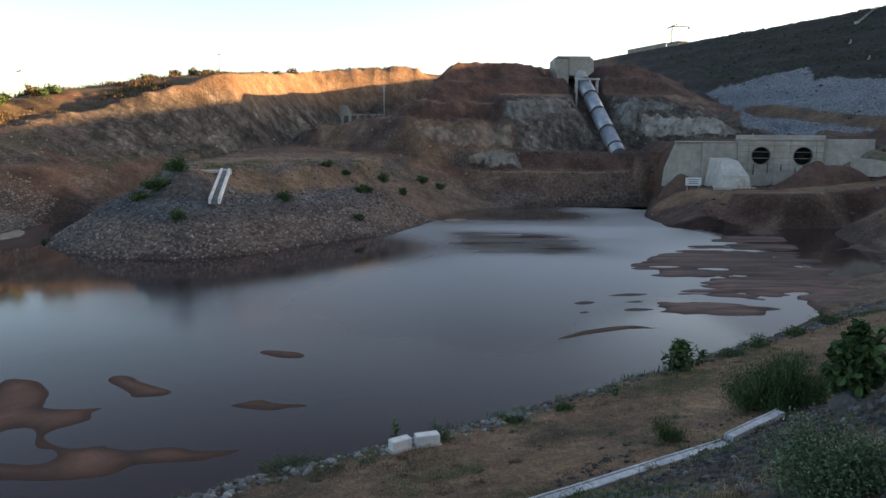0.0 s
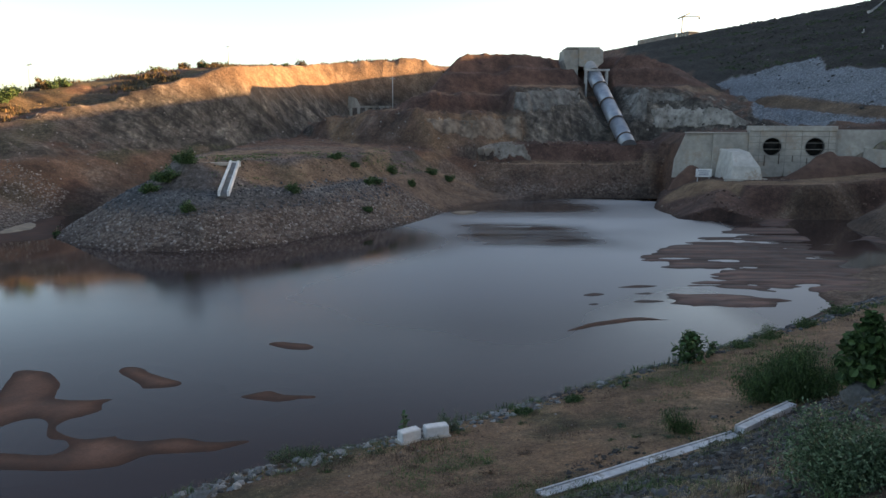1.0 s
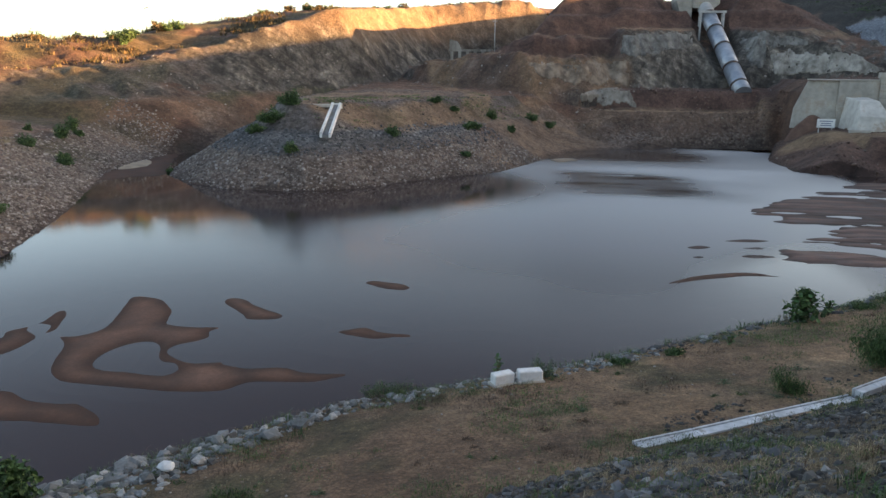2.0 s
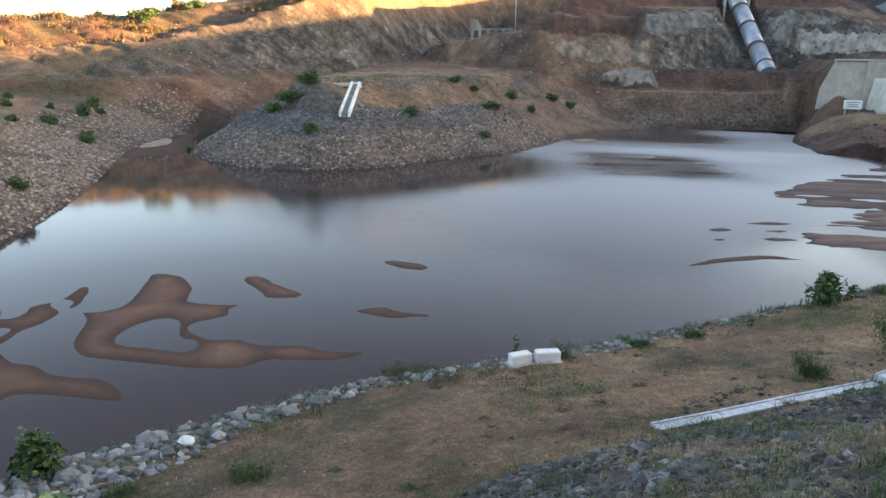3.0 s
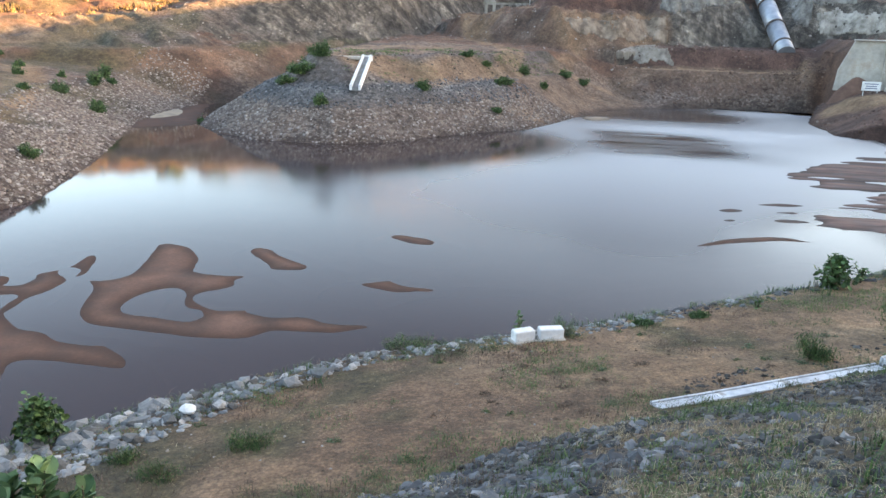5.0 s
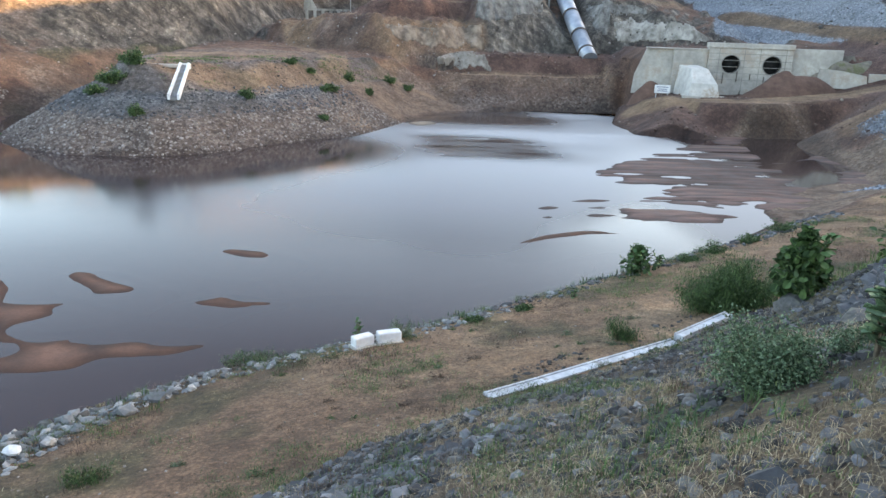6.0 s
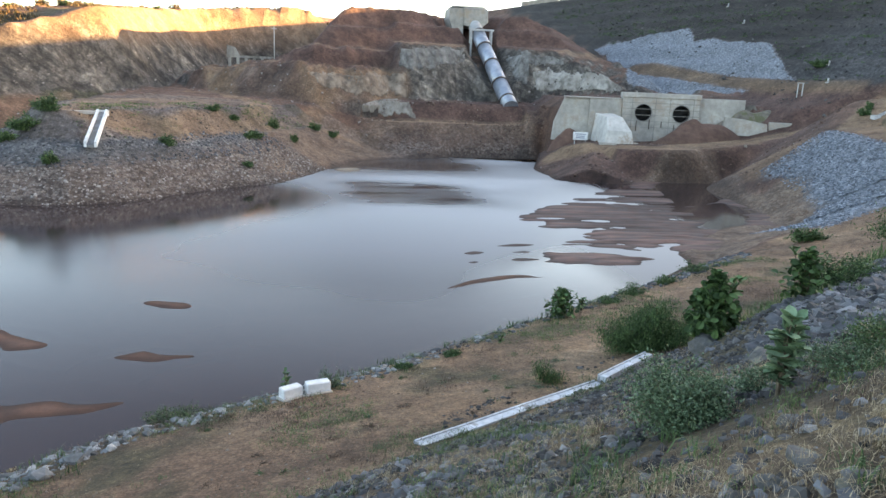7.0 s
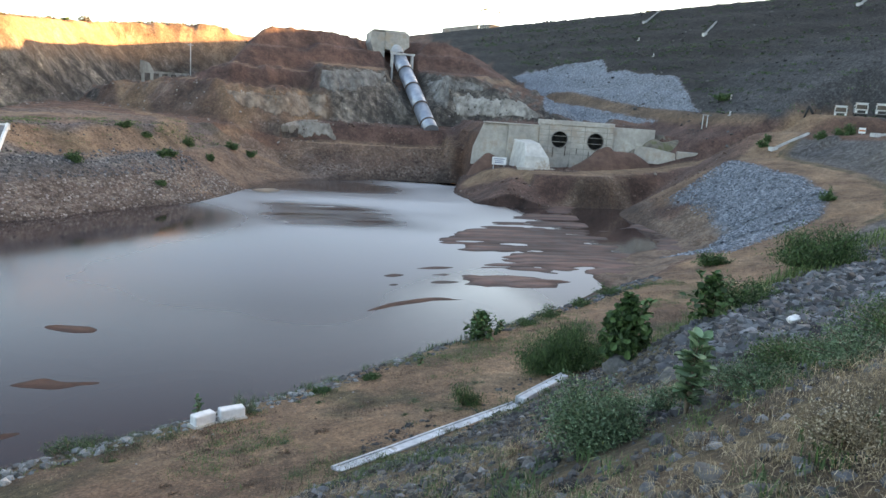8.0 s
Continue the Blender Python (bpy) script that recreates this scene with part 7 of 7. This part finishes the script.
# half-buried boulders on the grassy slope
M_BOULDER = grainy("lichened_boulder", (0.055, 0.056, 0.055), (0.15, 0.15, 0.145), 9.0, stain=(0.12, 0.115, 0.09))
for _i, (_x, _y, _s, _pale) in enumerate(((9.6, 15.7, 1.3, 0), (8.0, 11.0, 0.9, 0), (4.67, 5.49, 0.45, 0), (3.96, 4.45, 0.38, 0), (3.52, 4.25, 0.3, 0), (3.73, 3.61, 0.5, 0), (10.6, 11.3, 0.36, 1), (-10.3, 13.5, 0.62, 0), (5.6, 6.8, 0.4, 0), (2.4, 6.4, 0.35, 0), (1.0, 8.8, 0.4, 0), (-8.36, 14.42, 0.35, 1))):
    _v, _f = stone_shapes(1, 200 + _i, 0.55, 2)[0]
    _m = bpy.data.meshes.new("boulder")
    _m.from_pydata((_v * _s).tolist(), [], _f.tolist())
    _m.materials.append(M_WHITE if _pale else M_BOULDER)
    _o = new("boulder", _m)
    _o.matrix_world = pose(_x, _y, height(_x, _y) + (0.5 if _pale else -0.06) * _s, 0, 0, 40 * _i)
    tagged(_o, "small whitish stone lying among grey stones" if _pale else "half-buried grey boulder on the grassy slope", "boulder", "boulders on the bank")
# grass
M_STRAW = pieces("bank_straw", [(0.0, (0.12, 0.085, 0.045)), (0.4, (0.34, 0.25, 0.14)), (0.8, (0.60, 0.46, 0.28)), (1.0, (0.82, 0.68, 0.47))], "island", rough=0.8, relief=0.1)


def straw_place(x, y, z, k):
    return on_slope(x, y, z, k) * (1 - 0.3 * (k["dp"] < 5.8) * (x > 1) * (x < 10.5)) * smooth(fbm(x, y, 2.2, 4, 14), -0.1, 0.25)


_p = pick(26000, -6, 16, -3, 17, 84, lambda x, y, z, k: np.maximum(straw_place(x, y, z, k), 0.6 * on_slope(x, y, z, k) * (y < 5)) * (1 - 0.8 * stony(x, y, k["dp"])) * np.interp(y, [4.5, 7.5], [0.75, 0.3]))
blades("dry_grass", _p, 0.085, 0.0052, 32, 85, M_STRAW, "dry straw-coloured grass matted on the bank", 2.2, 0.14)
blades("straw_tufts", TUFT_PLACES, 0.13, 0.005, 50, 109, M_STRAW, "taller tufts of dry grass on the bank", 1.1, 0.07)
blades("weed_tufts", WEED_PLACES, 0.2, 0.016, 30, 111, M_FOLIAGE, "dark green weed tufts on the bank", 1.0, 0.10)
_p = pick(40000, -6, 18, -3, 18, 86, lambda x, y, z, k: on_slope(x, y, z, k) * smooth(fbm(x, y, 1.7, 4, 6), 0.0, 0.3) * (1 - 0.8 * stony(x, y, k["dp"])) * np.interp(y, [4, 7], [0.2, 0.36]))
blades("green_grass", _p, 0.085, 0.010, 18, 87, M_GREEN_BLADES, "short green grass and weeds on the bank", 1.0, 0.12)
_p = pick(5200, 12, 34, 10, 34, 88, lambda x, y, z, k: on_slope(x, y, z, k) * (1 - stony(x, y, k["dp"])) * 0.45)
blades("bank_grass", _p, 0.4, 0.03, 10, 89, M_GREEN_BLADES, "rough green grass on the farther bank", 0.7, 0.2)
_p = pick(10000, -14, 26, 8, 36, 90, lambda x, y, z, k: k["on_bank"] * (np.abs(k["dp"]) < 4.2) * smooth(fbm(x, y, 2.5, 3, 33), 0.1, 0.4))
blades("track_weeds", _p, 0.11, 0.016, 22, 91, M_GREEN_BLADES, "low weeds on the earth track", 1.4, 0.16)
_p = pick(7500, -14, 26, 8, 36, 92, lambda x, y, z, k: k["on_bank"] * (np.abs(k["dp"]) < 4.2) * smooth(fbm(x, y, 2.0, 3, 34), 0.1, 0.35))
blades("dead_twigs", _p, 0.12, 0.014, 24, 93, M_RUST_BLADES, "dead brown weeds on the earth track", 1.6, 0.18)
_p = pick(9000, -2, 13, -2, 14, 94, lambda x, y, z, k: on_slope(x, y, z, k) * smooth(fbm(x, y, 1.6, 3, 35), -0.05, 0.25) * 0.6)
blades("rusty_weeds", _p, 0.15, 0.008, 16, 95, M_RUST_BLADES, "rust-brown dead weeds between the stones", 0.9, 0.10)
_p = pick(9000, -14, 26, 6, 36, 100, lambda x, y, z, k: k["on_bank"] * (np.abs(k["dp"]) < 4.3) * smooth(fbm(x, y, 1.9, 4, 43), -0.15, 0.3) * 0.8)
blades("track_straw", _p, 0.055, 0.014, 8, 101, M_DRY_BLADES, "thin dry grass trodden into the track", 1.6, 0.14)
_p = pick(12000, -2, 12, 11, 22, 102, lambda x, y, z, k: (k["dp"] > KERB_DP + 0.25) * (x > 1.5) * (x < 11.5) * (1 - smooth(k["dp"], KERB_DP + 1.2, KERB_DP + 3.2)) * 0.8)
tagged(scatter("kerbside_stones", STONES, _p, sizes_for(len(_p), 0.06, 0.33, 16, 2.2), 103, M_DARK_STONES), "dark stones lying against the kerb", "stones", kind="stuff")
_p = pick(14000, -14, 26, 6, 36, 134, lambda x, y, z, k: k["on_bank"] * (np.abs(k["dp"]) < 4.0) * (smooth(np.abs(k["dp"]), 1.7, 3.2) + 0.5 * np.exp(-((k["dp"] + 0.2) / 0.35) ** 2)) * smooth(fbm(x, y, 1.4, 4, 63), 0.0, 0.3))
blades("verge_weeds", _p, 0.12, 0.012, 26, 135, M_FOLIAGE, "low green weeds along the edges of the track", 1.3, 0.13)
_p = pick(7000, -14, 26, 6, 36, 136, lambda x, y, z, k: k["on_bank"] * (np.abs(k["dp"]) < 4.0) * smooth(np.abs(k["dp"]), 1.5, 3.0) * smooth(fbm(x, y, 1.1, 4, 64), 0.1, 0.3))
blades("verge_twigs", _p, 0.11, 0.009, 22, 137, M_RUST_BLADES, "dead brown weeds along the edges of the track", 1.3, 0.13)
_p = pick(30000, -3, 13, 1, 17, 130, lambda x, y, z, k: on_slope(x, y, z, k) * smooth(fbm(x, y, 1.5, 4, 61), -0.25, 0.15) * np.interp(y, [4, 7], [0.3, 0.85]))
tagged(scatter("grass_stones", STONES, _p, sizes_for(len(_p), 0.05, 0.3, 18, 2.6), 131, M_DARK_STONES), "dark stones lying loose in the dry grass", "stones", kind="stuff")
_p = pick(7000, 3, 11, 13, 22, 132, lambda x, y, z, k: (k["dp"] > KERB_DP - 1.3) * (k["dp"] < KERB_DP - 0.3) * smooth(fbm(x, y, 1.3, 3, 62), 0.0, 0.3) * 0.5)
tagged(scatter("trackside_stones", STONES, _p, sizes_for(len(_p), 0.05, 0.24, 19, 2.6), 133, M_DARK_STONES), "grey stones at the edge of the earth track", "stones", kind="stuff")
for _i, (_x, _y, _r) in enumerate(((1.2, 18.0, 0.22), (2.2, 18.6, 0.3), (0.2, 16.6, 0.2), (5.2, 20.4, 0.3), (-2.6, 14.6, 0.2), (4.0, 17.4, 0.28), (7.6, 21.6, 0.35), (-0.8, 18.2, 0.2), (8.4, 19.2, 0.3), (-4.4, 13.2, 0.25), (11.6, 24.6, 0.35), (3.2, 15.9, 0.3), (4.6, 16.4, 0.32), (5.5, 17.2, 0.3), (2.0, 16.2, 0.24), (6.2, 19.0, 0.26), (-1.6, 16.0, 0.22))):
    leafy("bush", _x, _y, _r, _r * 0.8, _r * 0.45, 260, 0.06, 140 + _i, M_RUST_BLADES if _i % 3 else M_GREY_FOLIAGE, "low dead brown clump on the earth track" if _i % 3 else "low grey-green weed on the earth track", "weed", "weeds on the track", slim=0.25, twigs=14)
_p = pick(900, -9, 16, 8, 34, 144, lambda x, y, z, k: k["on_bank"] * (np.abs(k["dp"]) < 3.9) * smooth(np.abs(k["dp"] + 0.3), 0.6, 2.6) * smooth(fbm(x, y, 2.2, 3, 83), -0.05, 0.25) * 0.5)[:70]
for _i, _q in enumerate(_p):
    _r = 0.12 + 0.24 * ((_i * 0.618) % 1)
    _rust = _i % 5 < 2
    leafy("bush", _q[0], _q[1], _r, _r * 0.8, _r * 0.5, int(700 * _r), 0.06, 400 + _i, M_RUST_BLADES if _rust else M_FOLIAGE, "low dead brown clump on the earth track" if _rust else "low dark green weed on the earth track", "weed", "weeds on the track", slim=0.3, twigs=10)
# scrub along the hilltop
M_SCRUB = pieces("dry_scrub", [(0.0, (0.05, 0.055, 0.018)), (0.5, (0.12, 0.085, 0.035)), (1.0, (0.24, 0.14, 0.06))], "island", rough=0.8, relief=0.1)
_p = pick(6000, -110, 0, 84, 170, 96, lambda x, y, z, k: (k["c"] > 14) * ~k["on_dam"] * smooth(fbm(x, y, 8, 3, 36), -0.25, 0.2))
blades("hilltop_scrub", _p, 0.8, 0.14, 16, 97, M_SCRUB, "dry brown scrub along the sunlit hilltop", 1.2, 0.5)
_p = pick(1200, -110, 0, 84, 170, 98, lambda x, y, z, k: (k["c"] > 10) * ~k["on_dam"] * 0.6)
blades("hilltop_grass", _p, 0.22, 0.1, 10, 99, M_DRY_BLADES, "dry grass on the sunlit hill", 1.4, 0.5)
_p = pick(900, -100, -8, 84, 165, 122, lambda x, y, z, k: (k["c"] > 20) * (k["c"] < 34) * ~k["on_dam"] * smooth(fbm(x, y, 9, 3, 37), -0.1, 0.2))[:46]
for _i, _q in enumerate(_p):
    _r = 0.7 + 0.9 * ((_i * 0.618) % 1)
    leafy("bush", _q[0], _q[1], _r, _r, 1.1 * _r, int(260 * _r + 160), 0.34, 300 + _i, M_FOLIAGE if _i % 3 else M_SCRUB, "dark green bush on the sunlit ridge" if _i % 3 else "dry reddish bush on the sunlit ridge", "bush", "bushes on the ridge", twigs=12)
